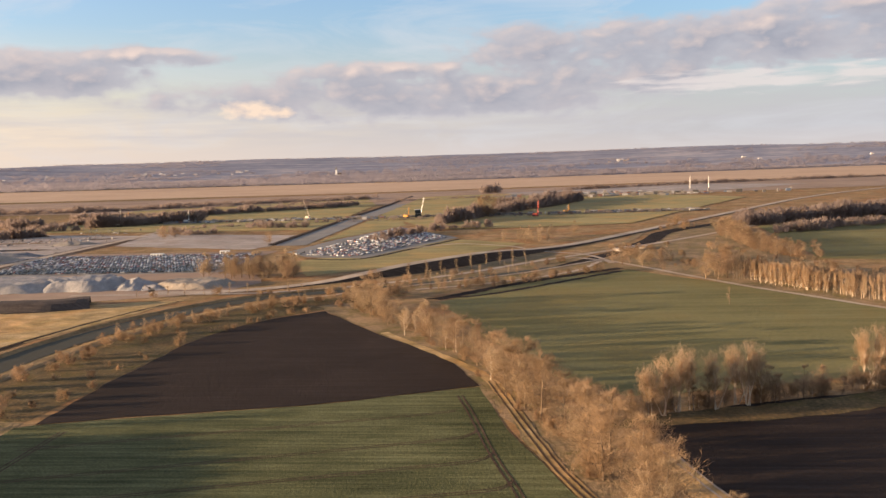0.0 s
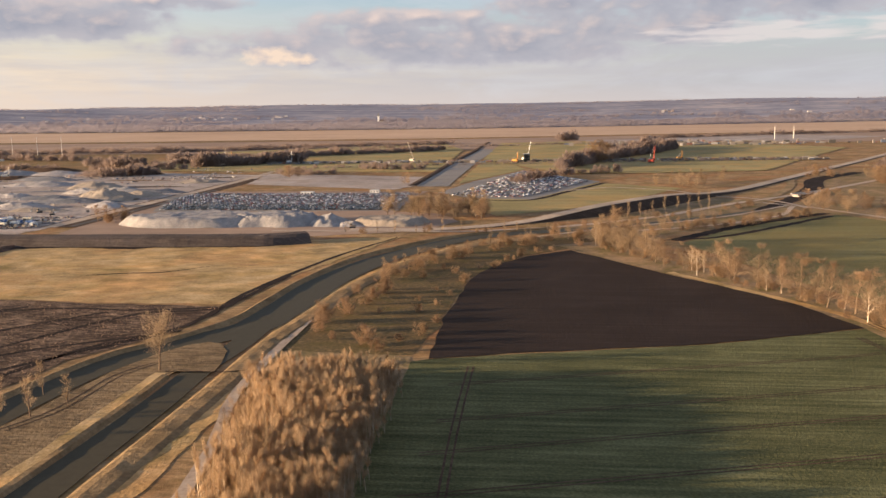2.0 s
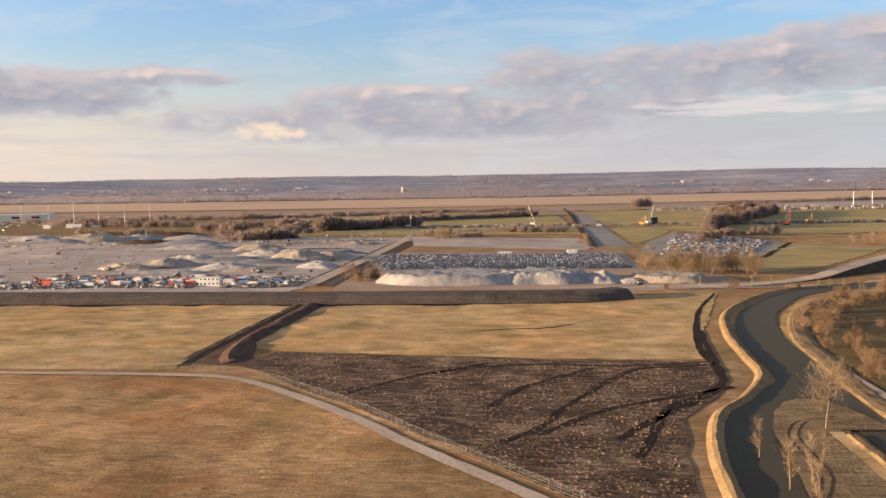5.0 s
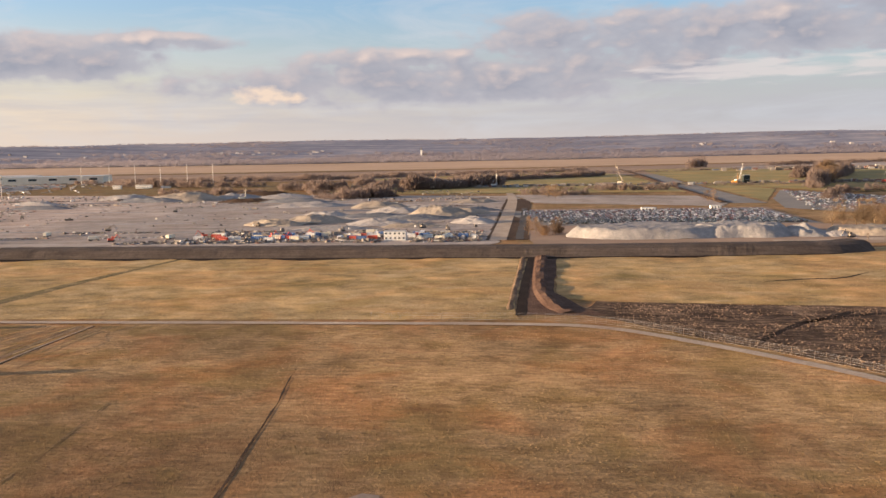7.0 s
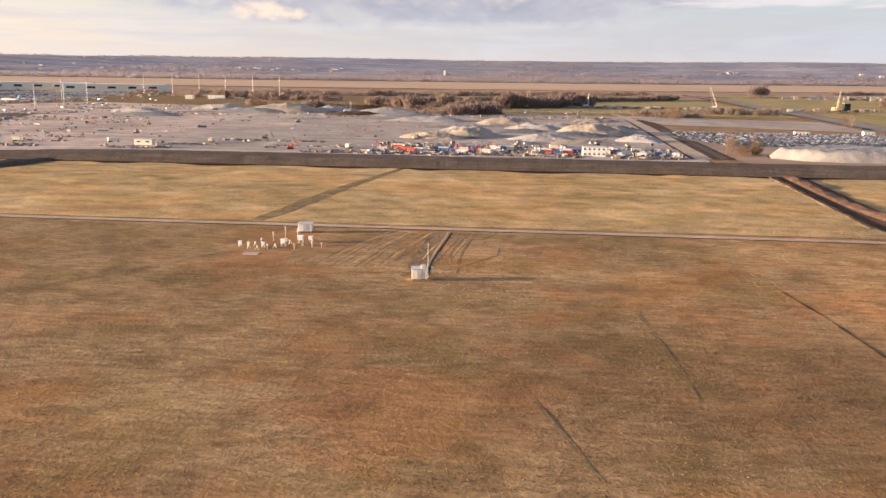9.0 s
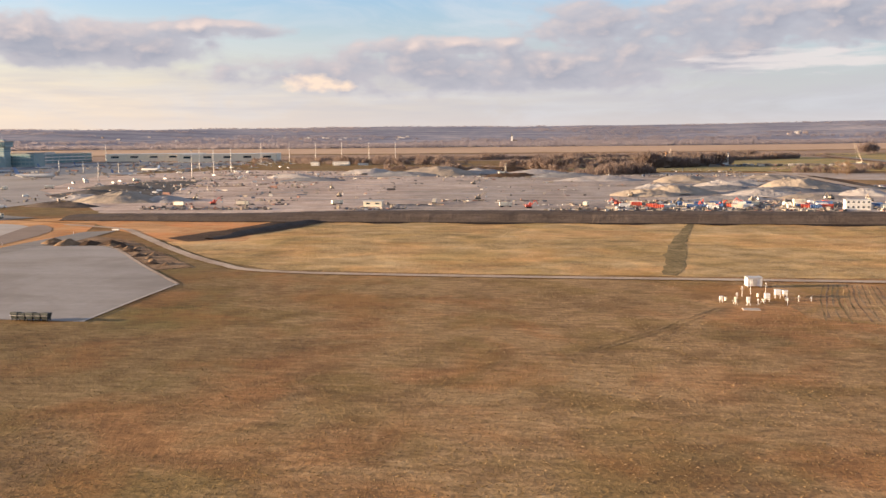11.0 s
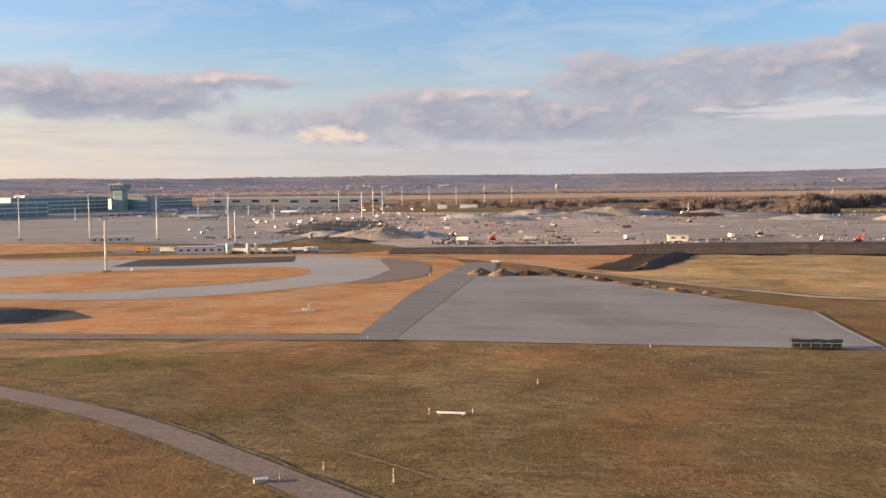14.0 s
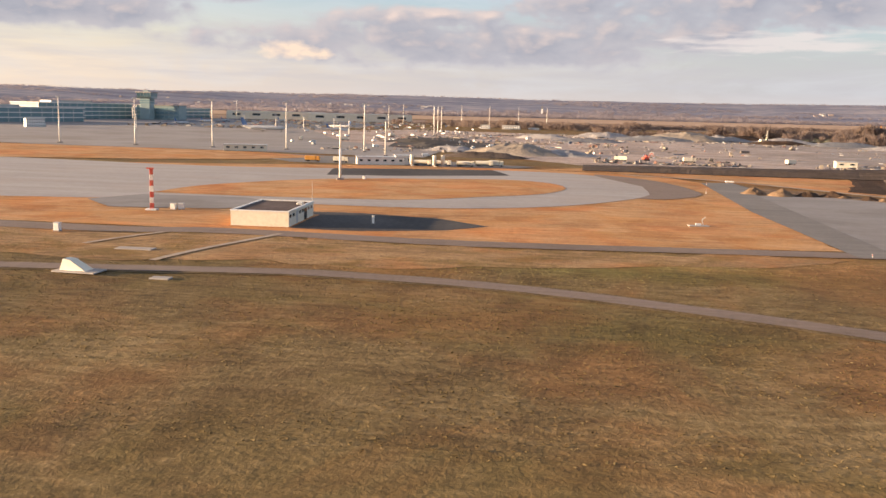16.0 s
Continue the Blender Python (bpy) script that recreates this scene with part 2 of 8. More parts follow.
LAWN_MIX = surface("mixed_lawn", ((0.165, 0.103, 0.052), (0.315, 0.195, 0.097), (0.47, 0.30, 0.152)), 0.7, 14.0, (7.0, 1.2, 4), bump=0.5, stains=(((0.165, 0.135, 0.060), 9.0, 0.7), ((0.32, 0.175, 0.082), 16.0, 0.5)), spread=0.12)
GRASS_DARK = surface("dark_grass", ((0.09, 0.064, 0.034), (0.165, 0.116, 0.060), (0.27, 0.188, 0.10)), 0.5, 6.0, bump=0.5)
GRASS_ORANGE = surface("mown_grass", ((0.286, 0.161, 0.077), (0.484, 0.275, 0.130), (0.638, 0.385, 0.193)), 0.8, 22.0, (14.0, 1.6, 4), bump=0.4, stains=(((0.29, 0.19, 0.088), 14.0, 0.6), ((0.38, 0.195, 0.088), 25.0, 0.45), ((0.20, 0.115, 0.060), 9.0, 0.45)))
MEADOW = surface("tan_meadow", ((0.185, 0.132, 0.060), (0.355, 0.243, 0.116), (0.52, 0.372, 0.198)), 0.8, 26.0, (8.0, 5.5, 3), bump=0.5, stains=(((0.20, 0.165, 0.072), 16.0, 0.55), ((0.40, 0.240, 0.115), 30.0, 0.35), ((0.52, 0.40, 0.225), 12.0, 0.35)), spread=0.105)
MEADOW_OLIVE = surface("olive_meadow", ((0.105, 0.082, 0.040), (0.185, 0.137, 0.066), (0.30, 0.215, 0.108)), 0.6, 5.0, bump=0.6, spread=0.10)
MEADOW_GREEN = surface("green_meadow", ((0.185, 0.152, 0.066), (0.275, 0.225, 0.102), (0.37, 0.29, 0.14)), 2.0, 60.0, (60.0, 8.0, 6), bump=0.4, stains=((0.36, 0.25, 0.13), 35.0, 0.55), spread=0.12)
CROP = surface("green_crop", ((0.042, 0.045, 0.019), (0.092, 0.092, 0.040), (0.172, 0.165, 0.080)), 0.45, 30.0, (30.0, 1.6, 15), bump=0.9, spread=0.10)
CROP_FAR = surface("winter_crop", ((0.110, 0.098, 0.041), (0.168, 0.147, 0.063), (0.232, 0.196, 0.090)), 1.2, 50.0, (70.0, 5.0, 8), bump=0.6, stains=((0.205, 0.163, 0.080), 40.0, 0.5))
PLOUGHED = surface("ploughed_soil", ((0.021, 0.0145, 0.011), (0.033, 0.0225, 0.0172), (0.053, 0.037, 0.029)), 0.9, 25.0, (40.0, 1.2, 12), bump=0.45, stains=((0.05, 0.037, 0.031), 14.0, 0.35))
STUBBLE = surface("stubble_soil", ((0.029, 0.019, 0.013), (0.079, 0.052, 0.035), (0.231, 0.157, 0.103)), 0.7, 9.0, (4.0, 1.3, 35), bump=0.9, spread=0.10)
DIRT = surface("raw_dirt", ((0.042, 0.026, 0.017), (0.075, 0.048, 0.032), (0.13, 0.085, 0.058)), 1.0, 12.0, (12.0, 1.5, 80), bump=0.7)
# dark earth, used for bare soil and also for painted shade
SOIL_AND_SHADE = surface("soil_and_shade", ((0.036, 0.024, 0.016), (0.062, 0.041, 0.028), (0.105, 0.07, 0.049)), 0.8, 8.0, (6.0, 0.8, 80), bump=0.9)
# near-black soil, used for mud and also for painted shade
DIRT_AND_SHADE = surface("dirt_and_shade", ((0.014, 0.010, 0.008), (0.026, 0.018, 0.014), (0.05, 0.034, 0.026)), 0.8, 8.0, bump=0.8)
LITTER = surface("leaf_litter_grass", ((0.121, 0.093, 0.048), (0.233, 0.162, 0.092), (0.353, 0.235, 0.138)), 1.4, 14.0, bump=0.8, stains=((0.12, 0.12, 0.042), 9.0, 0.5))
GRAVEL = surface("gravel_track", ((0.276, 0.207, 0.150), (0.386, 0.302, 0.229), (0.478, 0.387, 0.299)), 0.6, 14.0, bump=0.4)
YARD = surface("yard_gravel", ((0.22, 0.183, 0.157), (0.345, 0.292, 0.254), (0.46, 0.395, 0.345)), 2.2, 45.0, (60.0, 6.0, 3), bump=0.5, stains=(((0.22, 0.183, 0.157), 26.0, 0.5), ((0.15, 0.123, 0.107), 9.0, 0.3)), spread=0.12, west=((1.38, 1.28, 1.22), -470.0, 90.0))
CONCRETE = surface("apron_concrete", ((0.24, 0.212, 0.19), (0.295, 0.262, 0.236), (0.35, 0.312, 0.282)), 1.5, 40.0, (50.0, 6.0, 3), bump=0.1, shine=0.15, stains=((0.20, 0.175, 0.155), 30.0, 0.5))
CONCRETE_PALE = surface("taxiway_concrete", ((0.30, 0.268, 0.242), (0.37, 0.332, 0.30), (0.43, 0.386, 0.35)), 1.5, 35.0, (50.0, 5.0, 3), bump=0.1, shine=0.15, stains=((0.27, 0.24, 0.215), 22.0, 0.4))
ASPHALT = surface("asphalt", ((0.155, 0.14, 0.125), (0.205, 0.185, 0.165), (0.26, 0.23, 0.205)), 0.8, 18.0, (25.0, 2.0, 3), bump=0.2, shine=0.15)
ASPHALT_BLUE = surface("blue_asphalt", ((0.115, 0.125, 0.142), (0.15, 0.16, 0.178), (0.19, 0.198, 0.215)), 2.0, 40.0, (60.0, 8.0, 5), bump=0.1, shine=0.15)
TEAL_PANEL = surface("teal_panel", ((0.20, 0.27, 0.27), (0.26, 0.33, 0.325), (0.32, 0.39, 0.38)), 1.0, 10.0, rough=0.5, bump=0.0, shine=0.4)
# dark asphalt tone, which also paints the hut's shadow
ASPHALT_AND_SHADE = surface("asphalt_and_shade", ((0.060, 0.055, 0.051), (0.088, 0.080, 0.074), (0.128, 0.115, 0.106)), 0.8, 18.0, bump=0.2)
ROAD_BROWN = surface("brown_service_road", ((0.17, 0.125, 0.095), (0.22, 0.165, 0.13), (0.27, 0.205, 0.165)), 0.7, 14.0, (14.0, 0.8, -25), bump=0.2, shine=0.15)
SAND = surface("pale_sand", ((0.212, 0.201, 0.195), (0.292, 0.270, 0.253), (0.392, 0.355, 0.322)), 0.8, 9.0, (2.0, 7.0, 0), bump=0.7, stains=((0.19, 0.185, 0.19), 7.0, 0.6))
# gravel tinted blue-grey: the bluish shade among the heaps is in its colour
GRAVEL_SHADE = surface("gravel_shade", ((0.10, 0.105, 0.115), (0.155, 0.157, 0.168), (0.23, 0.226, 0.230)), 1.2, 14.0, (20.0, 3.0, 3), bump=0.5)
EARTH = surface("bank_earth", ((0.052, 0.040, 0.033), (0.083, 0.065, 0.055), (0.125, 0.099, 0.084)), 0.9, 10.0, (14.0, 0.7, 1), bump=0.6)
SPOIL = surface("red_spoil", ((0.055, 0.031, 0.022), (0.098, 0.058, 0.041), (0.156, 0.098, 0.069)), 0.7, 6.0, bump=0.9)
DIRT_TAN = surface("trampled_dirt", ((0.13, 0.083, 0.050), (0.22, 0.145, 0.088), (0.33, 0.225, 0.14)), 0.8, 7.0, bump=0.8, stains=((0.09, 0.062, 0.045), 5.0, 0.6))
SAND_TAN = surface("tan_gravel", ((0.215, 0.178, 0.14), (0.295, 0.245, 0.195), (0.38, 0.32, 0.255)), 1.0, 10.0, bump=0.6)
STONE_GREY = surface("grey_rubble", ((0.22, 0.20, 0.19), (0.33, 0.30, 0.28), (0.44, 0.40, 0.37)), 1.0, 10.0, bump=0.8)
BANK = surface("reed_bank", ((0.132, 0.088, 0.044), (0.227, 0.151, 0.077), (0.321, 0.220, 0.116)), 0.8, 10.0, bump=0.7)
SPIT = surface("spit_grass", ((0.085, 0.06, 0.034), (0.17, 0.118, 0.065), (0.27, 0.19, 0.108)), 0.7, 9.0, (8.0, 0.7, 70), bump=0.9, spread=0.1)
# green-brown brush floor, made darker to carry the shade of the bushes
BRUSH_SHADE = surface("brush_floor_shade", ((0.055, 0.044, 0.022), (0.12, 0.086, 0.043), (0.22, 0.145, 0.075)), 0.9, 9.0, bump=0.8, stains=(((0.075, 0.075, 0.028), 9.0, 0.7), ((0.20, 0.135, 0.068), 14.0, 0.5)), spread=0.11)
FAR_TAN = surface("far_stubble", ((0.36, 0.245, 0.165), (0.46, 0.315, 0.21), (0.53, 0.37, 0.25)), 20.0, 200.0, (500.0, 30.0, 2), bump=0.0)
FAR_BROWN = surface("far_heath", ((0.20, 0.14, 0.102), (0.29, 0.203, 0.147), (0.38, 0.27, 0.193)), 15.0, 120.0, (200.0, 25.0, 3), bump=0.0)
# far country: aerial haze is mixed into these mauve base colours
LAND_HAZED = surface("far_land", ((0.167, 0.150, 0.166), (0.230, 0.202, 0.213), (0.351, 0.285, 0.252)), 40.0, 260.0, (900.0, 70.0, 2), bump=0.0, spread=0.10)
TWIG = surface("bare_twigs", ((0.173, 0.114, 0.066), (0.285, 0.191, 0.113), (0.387, 0.268, 0.168)), 0.6, 3.0, rough=0.85, bump=0.0, vary=0.25, local=True, thin=0.52)
TWIG_PALE = surface("pale_twigs", ((0.213, 0.149, 0.091), (0.319, 0.231, 0.144), (0.416, 0.313, 0.203)), 0.6, 3.0, rough=0.85, bump=0.0, vary=0.2, local=True, thin=0.52)
TWIG_RUST = surface("rust_twigs", ((0.160, 0.102, 0.061), (0.256, 0.167, 0.103), (0.338, 0.229, 0.143)), 0.6, 3.0, rough=0.85, bump=0.0, vary=0.2, local=True, thin=0.5)
BARK = surface("bark", ((0.10, 0.07, 0.045), (0.17, 0.12, 0.08), (0.26, 0.19, 0.13)), 0.3, 2.0, bump=0.5, vary=0.2, local=True)
BARK_PALE = surface("pale_bark", ((0.324, 0.257, 0.189), (0.472, 0.378, 0.284), (0.621, 0.513, 0.392)), 0.3, 2.0, bump=0.3, vary=0.15, local=True)
HEDGE_FAR = surface("far_hedge", ((0.186, 0.140, 0.119), (0.247, 0.188, 0.159), (0.311, 0.242, 0.206)), 1.5, 40.0, bump=0.0, thin=0.6)
# hills paled towards lilac; the distance haze sits in the colour
HILL_HAZED = surface("hazed_hills", ((0.149, 0.152, 0.193), (0.216, 0.212, 0.250), (0.344, 0.309, 0.310)), 50.0, 260.0, (1300.0, 60.0, 2), bump=0.0, spread=0.10)
TWIG_WOOD = surface("wood_twigs", ((0.247, 0.166, 0.095), (0.402, 0.277, 0.166), (0.556, 0.407, 0.255)), 0.6, 3.0, rough=0.85, bump=0.0, vary=0.12, local=True, thin=0.68)
# woods carry the same painted haze tint as the hills
WOOD_HAZED = surface("hazed_wood", ((0.191, 0.174, 0.201), (0.237, 0.212, 0.233), (0.302, 0.263, 0.273)), 8.0, 220.0, bump=0.0, thin=0.6)
WHITE = surface("white_paint", ((0.62, 0.59, 0.54), (0.74, 0.71, 0.66), (0.80, 0.77, 0.72)), 0.5, 4.0, rough=0.6, bump=0.05, shine=0.4)
CREAM = surface("cream_render", ((0.66, 0.58, 0.44), (0.75, 0.67, 0.52), (0.80, 0.72, 0.58)), 0.5, 3.0, rough=0.7, bump=0.05, shine=0.4)
STEEL = surface("galvanised_steel", ((0.40, 0.39, 0.37), (0.52, 0.50, 0.47), (0.60, 0.58, 0.55)), 0.5, 3.0, rough=0.5, metal=0.4, bump=0.0, shine=0.4)
MAST = surface("mast_paint", ((0.62, 0.56, 0.48), (0.74, 0.68, 0.60), (0.80, 0.75, 0.68)), 0.6, 4.0, rough=0.55, bump=0.0, shine=0.4)
RED = surface("signal_red", ((0.42, 0.06, 0.035), (0.55, 0.085, 0.045), (0.62, 0.12, 0.07)), 0.4, 3.0, rough=0.5, bump=0.0, shine=0.4)
ORANGE = surface("machine_orange", ((0.50, 0.20, 0.03), (0.62, 0.28, 0.05), (0.68, 0.33, 0.08)), 0.5, 3.0, rough=0.5, bump=0.0, shine=0.4)
BLUE = surface("container_blue", ((0.05, 0.10, 0.22), (0.07, 0.14, 0.30), (0.11, 0.19, 0.36)), 0.5, 3.0, rough=0.5, bump=0.0, shine=0.4)
BLACK = surface("tyre_rubber", ((0.015, 0.015, 0.016), (0.025, 0.025, 0.027), (0.045, 0.044, 0.045)), 0.3, 2.0, rough=0.8, bump=0.1, shine=0.4)
BOOM = surface("dusty_boom", ((0.42, 0.34, 0.26), (0.50, 0.41, 0.32), (0.56, 0.47, 0.38)), 0.6, 4.0, rough=0.6, bump=0.0, shine=0.3)
HALL = surface("hall_sheet", ((0.20, 0.19, 0.195), (0.25, 0.24, 0.24), (0.30, 0.285, 0.28)), 2.0, 12.0, rough=0.6, bump=0.0, shine=0.3)
JET = surface("jet_paint", ((0.42, 0.41, 0.40), (0.52, 0.50, 0.48), (0.58, 0.56, 0.54)), 1.0, 6.0, rough=0.45, bump=0.0, shine=0.4)
GREEN_DARK = surface("dark_green_paint", ((0.010, 0.014, 0.013), (0.016, 0.022, 0.020), (0.028, 0.036, 0.032)), 0.4, 2.0, rough=0.6, bump=0.1, shine=0.4)
ROOF_DARK = surface("roof_felt", ((0.085, 0.062, 0.053), (0.12, 0.09, 0.077), (0.165, 0.127, 0.11)), 0.6, 4.0, bump=0.1)
PAD = surface("pad_concrete", ((0.216, 0.197, 0.181), (0.265, 0.240, 0.221), (0.313, 0.286, 0.265)), 1.5, 30.0, (30.0, 5.0, 3), bump=0.1, stains=((0.17, 0.155, 0.142), 24.0, 0.6), shine=0.15)
TUFT = surface("grass_tuft", ((0.118, 0.081, 0.041), (0.237, 0.159, 0.079), (0.391, 0.267, 0.142)), 0.5, 20.0, bump=0.0, island=0.45, thin=0.25, stains=((0.098, 0.084, 0.036), 14.0, 0.6), west=((0.69, 0.735, 0.68), -425.0, 70.0), glades=(((1.55, 1.45, 1.35), -600.0, 138.0, 85.0, 12.0), ((1.42, 1.36, 1.28), -272.0, 158.0, 60.0, 34.0), ((0.64, 0.59, 0.58), -316.0, 112.0, 34.0, 24.0), ((0.86, 0.86, 0.86), -472.0, 128.0, 50.0, 18.0), ((0.66, 0.80, 0.62), -478.0, 158.0, 9.0, 15.0), ((0.72, 0.86, 0.68), -585.0, 131.0, 30.0, 6.0), ((0.78, 0.86, 0.74), -590.0, 104.0, 16.0, 9.0)))
TUFT_TAN = surface("tan_tuft", ((0.25, 0.165, 0.075), (0.40, 0.265, 0.125), (0.52, 0.36, 0.185)), 0.5, 24.0, bump=0.0, island=0.3, thin=0.3)
CROP_TUFT = surface("crop_tuft", ((0.062, 0.066, 0.028), (0.117, 0.117, 0.053), (0.19, 0.182, 0.092)), 0.5, 20.0, bump=0.0, island=0.35, thin=0.3)
CLOD = surface("soil_clod", ((0.084, 0.055, 0.037), (0.175, 0.116, 0.076), (0.301, 0.204, 0.136)), 0.4, 9.0, bump=0.0, island=0.45)
CAR_PAINT = palette("car_paint", [(0.45, 0.45, 0.46), (0.03, 0.03, 0.035), (0.18, 0.19, 0.21), (0.03, 0.05, 0.12), (0.62, 0.62, 0.62), (0.05, 0.055, 0.06), (0.16, 0.02, 0.02), (0.25, 0.26, 0.27), (0.02, 0.02, 0.022), (0.05, 0.08, 0.13)], 0.25, 0.3)
CAR_PAINT_FAR = palette("car_paint_rows", [(0.45, 0.45, 0.46), (0.03, 0.03, 0.035), (0.18, 0.19, 0.21), (0.03, 0.05, 0.12), (0.62, 0.62, 0.62), (0.05, 0.055, 0.06), (0.16, 0.02, 0.02), (0.25, 0.26, 0.27), (0.02, 0.02, 0.022), (0.05, 0.08, 0.13)], 0.25, 0.3, island=True)
CLUTTER = palette("site_clutter", [(0.27, 0.235, 0.21), (0.06, 0.054, 0.05), (0.15, 0.125, 0.107), (0.46, 0.43, 0.40), (0.14, 0.11, 0.095), (0.09, 0.12, 0.18), (0.20, 0.09, 0.07), (0.19, 0.165, 0.15), (0.28, 0.235, 0.185), (0.11, 0.095, 0.085)], 0.8, island=True)
LITTLE_HOUSES = palette("far_walls", [(0.62, 0.60, 0.58), (0.42, 0.39, 0.38), (0.52, 0.48, 0.45), (0.30, 0.24, 0.22)], 0.8, island=True)


def glassy(name, colour, rough):
    m = bpy.data.materials.new(name)
    m.use_nodes = True
    g = Graph(m.node_tree)
    b = g.nodes["Principled BSDF"]
    co = g.nodes.new("ShaderNodeNewGeometry").outputs["Position"]
    n = g.noise(co, 0.9, 3.0)
    g.put(b.inputs["Base Color"], g.mix(n, colour, tuple(1.5 * c for c in colour)))
    b.inputs["Roughness"].default_value = rough
    return m, g, b, co


GLASS_DARK = glassy("dark_glazing", (0.02, 0.03, 0.035), 0.08)[0]
# terminal panes paled; distance haze is mixed into the teal
GLASS_TEAL = glassy("hazed_teal_glazing", (0.13, 0.21, 0.23), 0.2)[0]
WATER, _g, _b, _co = glassy("river_water", (0.056, 0.049, 0.034), 0.36)
_b.inputs["Specular IOR Level"].default_value = 0.16
_b.inputs["IOR"].default_value = 1.06
_n = _g.nodes.new("ShaderNodeBump")
_n.inputs["Strength"].default_value, _n.inputs["Distance"].default_value = 0.25, 0.05
_g.put(_n.inputs["Height"], _g.noise(_co, 1.6, 4.0))
_g.links.new(_n.outputs[0], _b.inputs["Normal"])

# ---- building helpers ----
rng = np.random.default_rng(7)


def mesh_of(name, verts, faces, material, smooth=False):
    me = bpy.data.meshes.new(name)
    me.from_pydata([tuple(map(float, v)) for v in verts], [], [tuple(int(i) for i in f) for f in faces])
    me.materials.append(material)
    if smooth:
        me.polygons.foreach_set("use_smooth", [True] * len(me.polygons))
    me.update()
    return me


def thing(name, verts, faces, material, label="", category="", group="", kind="", smooth=False):
    return tagged(new(name, mesh_of(name, verts, faces, material, smooth)), label, category, group, kind)


def holder(name, m, label, category, group=""):
    ob = new(name)
    ob.empty_display_size = 0.5
    ob.matrix_world = m
    return tagged(ob, label, category, group)


def part(name, verts, faces, material, parent, label="", smooth=False):
    ob = new(name, mesh_of(name, verts, faces, material, smooth))
    ob.parent = parent
    return tagged(ob, label)


class Shape:
    """Gathers boxes, tubes and prisms into one mesh."""

    def __init__(self):
        self.v, self.f = [], []

    def add(self, verts, faces):
        n = len(self.v)
        self.v += [tuple(p) for p in verts]
        self.f += [tuple(i + n for i in f) for f in faces]
        return self

    def box(self, x0, x1, y0, y1, z0, z1, bevel=0.0):
        b = min(bevel, (x1 - x0) / 3, (y1 - y0) / 3)
        if not b:
            v = [(x, y, z) for z in (z0, z1) for x, y in ((x0, y0), (x1, y0), (x1, y1), (x0, y1))]
            return self.add(v, [(3, 2, 1, 0), (4, 5, 6, 7), (0, 1, 5, 4), (1, 2, 6, 5), (2, 3, 7, 6), (3, 0, 4, 7)])
        ring = [(x0 + b, y0), (x1 - b, y0), (x1, y0 + b), (x1, y1 - b), (x1 - b, y1), (x0 + b, y1), (x0, y1 - b), (x0, y0 + b)]
        top = [(x0 + b, y0 + b), (x1 - b, y0 + b), (x1 - b, y0 + b), (x1 - b, y1 - b), (x1 - b, y1 - b), (x0 + b, y1 - b), (x0 + b, y1 - b), (x0 + b, y0 + b)]
        v = [(x, y, z0) for x, y in ring] + [(x, y, z1 - b) for x, y in ring] + [((x + p) / 2, (y + q) / 2, z1) for (x, y), (p, q) in zip(ring, top)]
        f = [tuple(range(7, -1, -1)), tuple(range(16, 24))]
        for k in range(8):
            j = (k + 1) % 8
            f += [(k, j, 8 + j, 8 + k), (8 + k, 8 + j, 16 + j, 16 + k)]
        return self.add(v, f)

    def tube(self, a, b, r0, r1, sides=6, caps=True):
        a, b = Vector(a), Vector(b)
        q = (b - a).to_track_quat("Z", "Y")
        v = []
        for p, r in ((a, r0), (b, r1)):
            v += [p + q @ Vector((r * math.cos(2 * math.pi * k / sides), r * math.sin(2 * math.pi * k / sides), 0)) for k in range(sides)]
        f = [(k, (k + 1) % sides, sides + (k + 1) % sides, sides + k) for k in range(sides)]
        if caps:
            f += [tuple(range(sides - 1, -1, -1)), tuple(range(sides, 2 * sides))]
        return self.add(v, f)

    def prism(self, outline, x0, x1):
        """An outline of (y, z) drawn out along x."""
        n = len(outline)
        v = [(x0, y, z) for y, z in outline] + [(x1, y, z) for y, z in outline]
        f = [tuple(range(n)), tuple(range(2 * n - 1, n - 1, -1))] + [(k, n + k, n + (k + 1) % n, (k + 1) % n) for k in range(n)]
        return self.add(v, f)

    def under(self, name, material, parent, label="", smooth=False):
        return part(name, self.v, self.f, material, parent, label, smooth)

    def alone(self, name, material, label, category, group="", kind="", smooth=False):
        return thing(name, self.v, self.f, material, label, category, group, kind, smooth)


def curve(points, step=3.0):
    """A smooth line through points, with a sample every few metres."""
    p = np.array(points, float)
    p = np.vstack([2 * p[0] - p[1], p, 2 * p[-1] - p[-2]])
    out = []
    for i in range(1, len(p) - 2):
        n = max(2, int(np.linalg.norm(p[i + 1] - p[i]) / step))
        for s in np.arange(n) / n:
            out.append(0.5 * (2 * p[i] + (p[i + 1] - p[i - 1]) * s + (2 * p[i - 1] - 5 * p[i] + 4 * p[i + 1] - p[i + 2]) * s**2 + (3 * p[i] - p[i - 1] - 3 * p[i + 1] + p[i + 2]) * s**3))
    return np.array(out + [p[-2]])


def sideways(line):
    d = np.gradient(line[:, :2], axis=0)
    d /= np.linalg.norm(d, axis=1, keepdims=True) + 1e-9
    return np.c_[-d[:, 1], d[:, 0]]


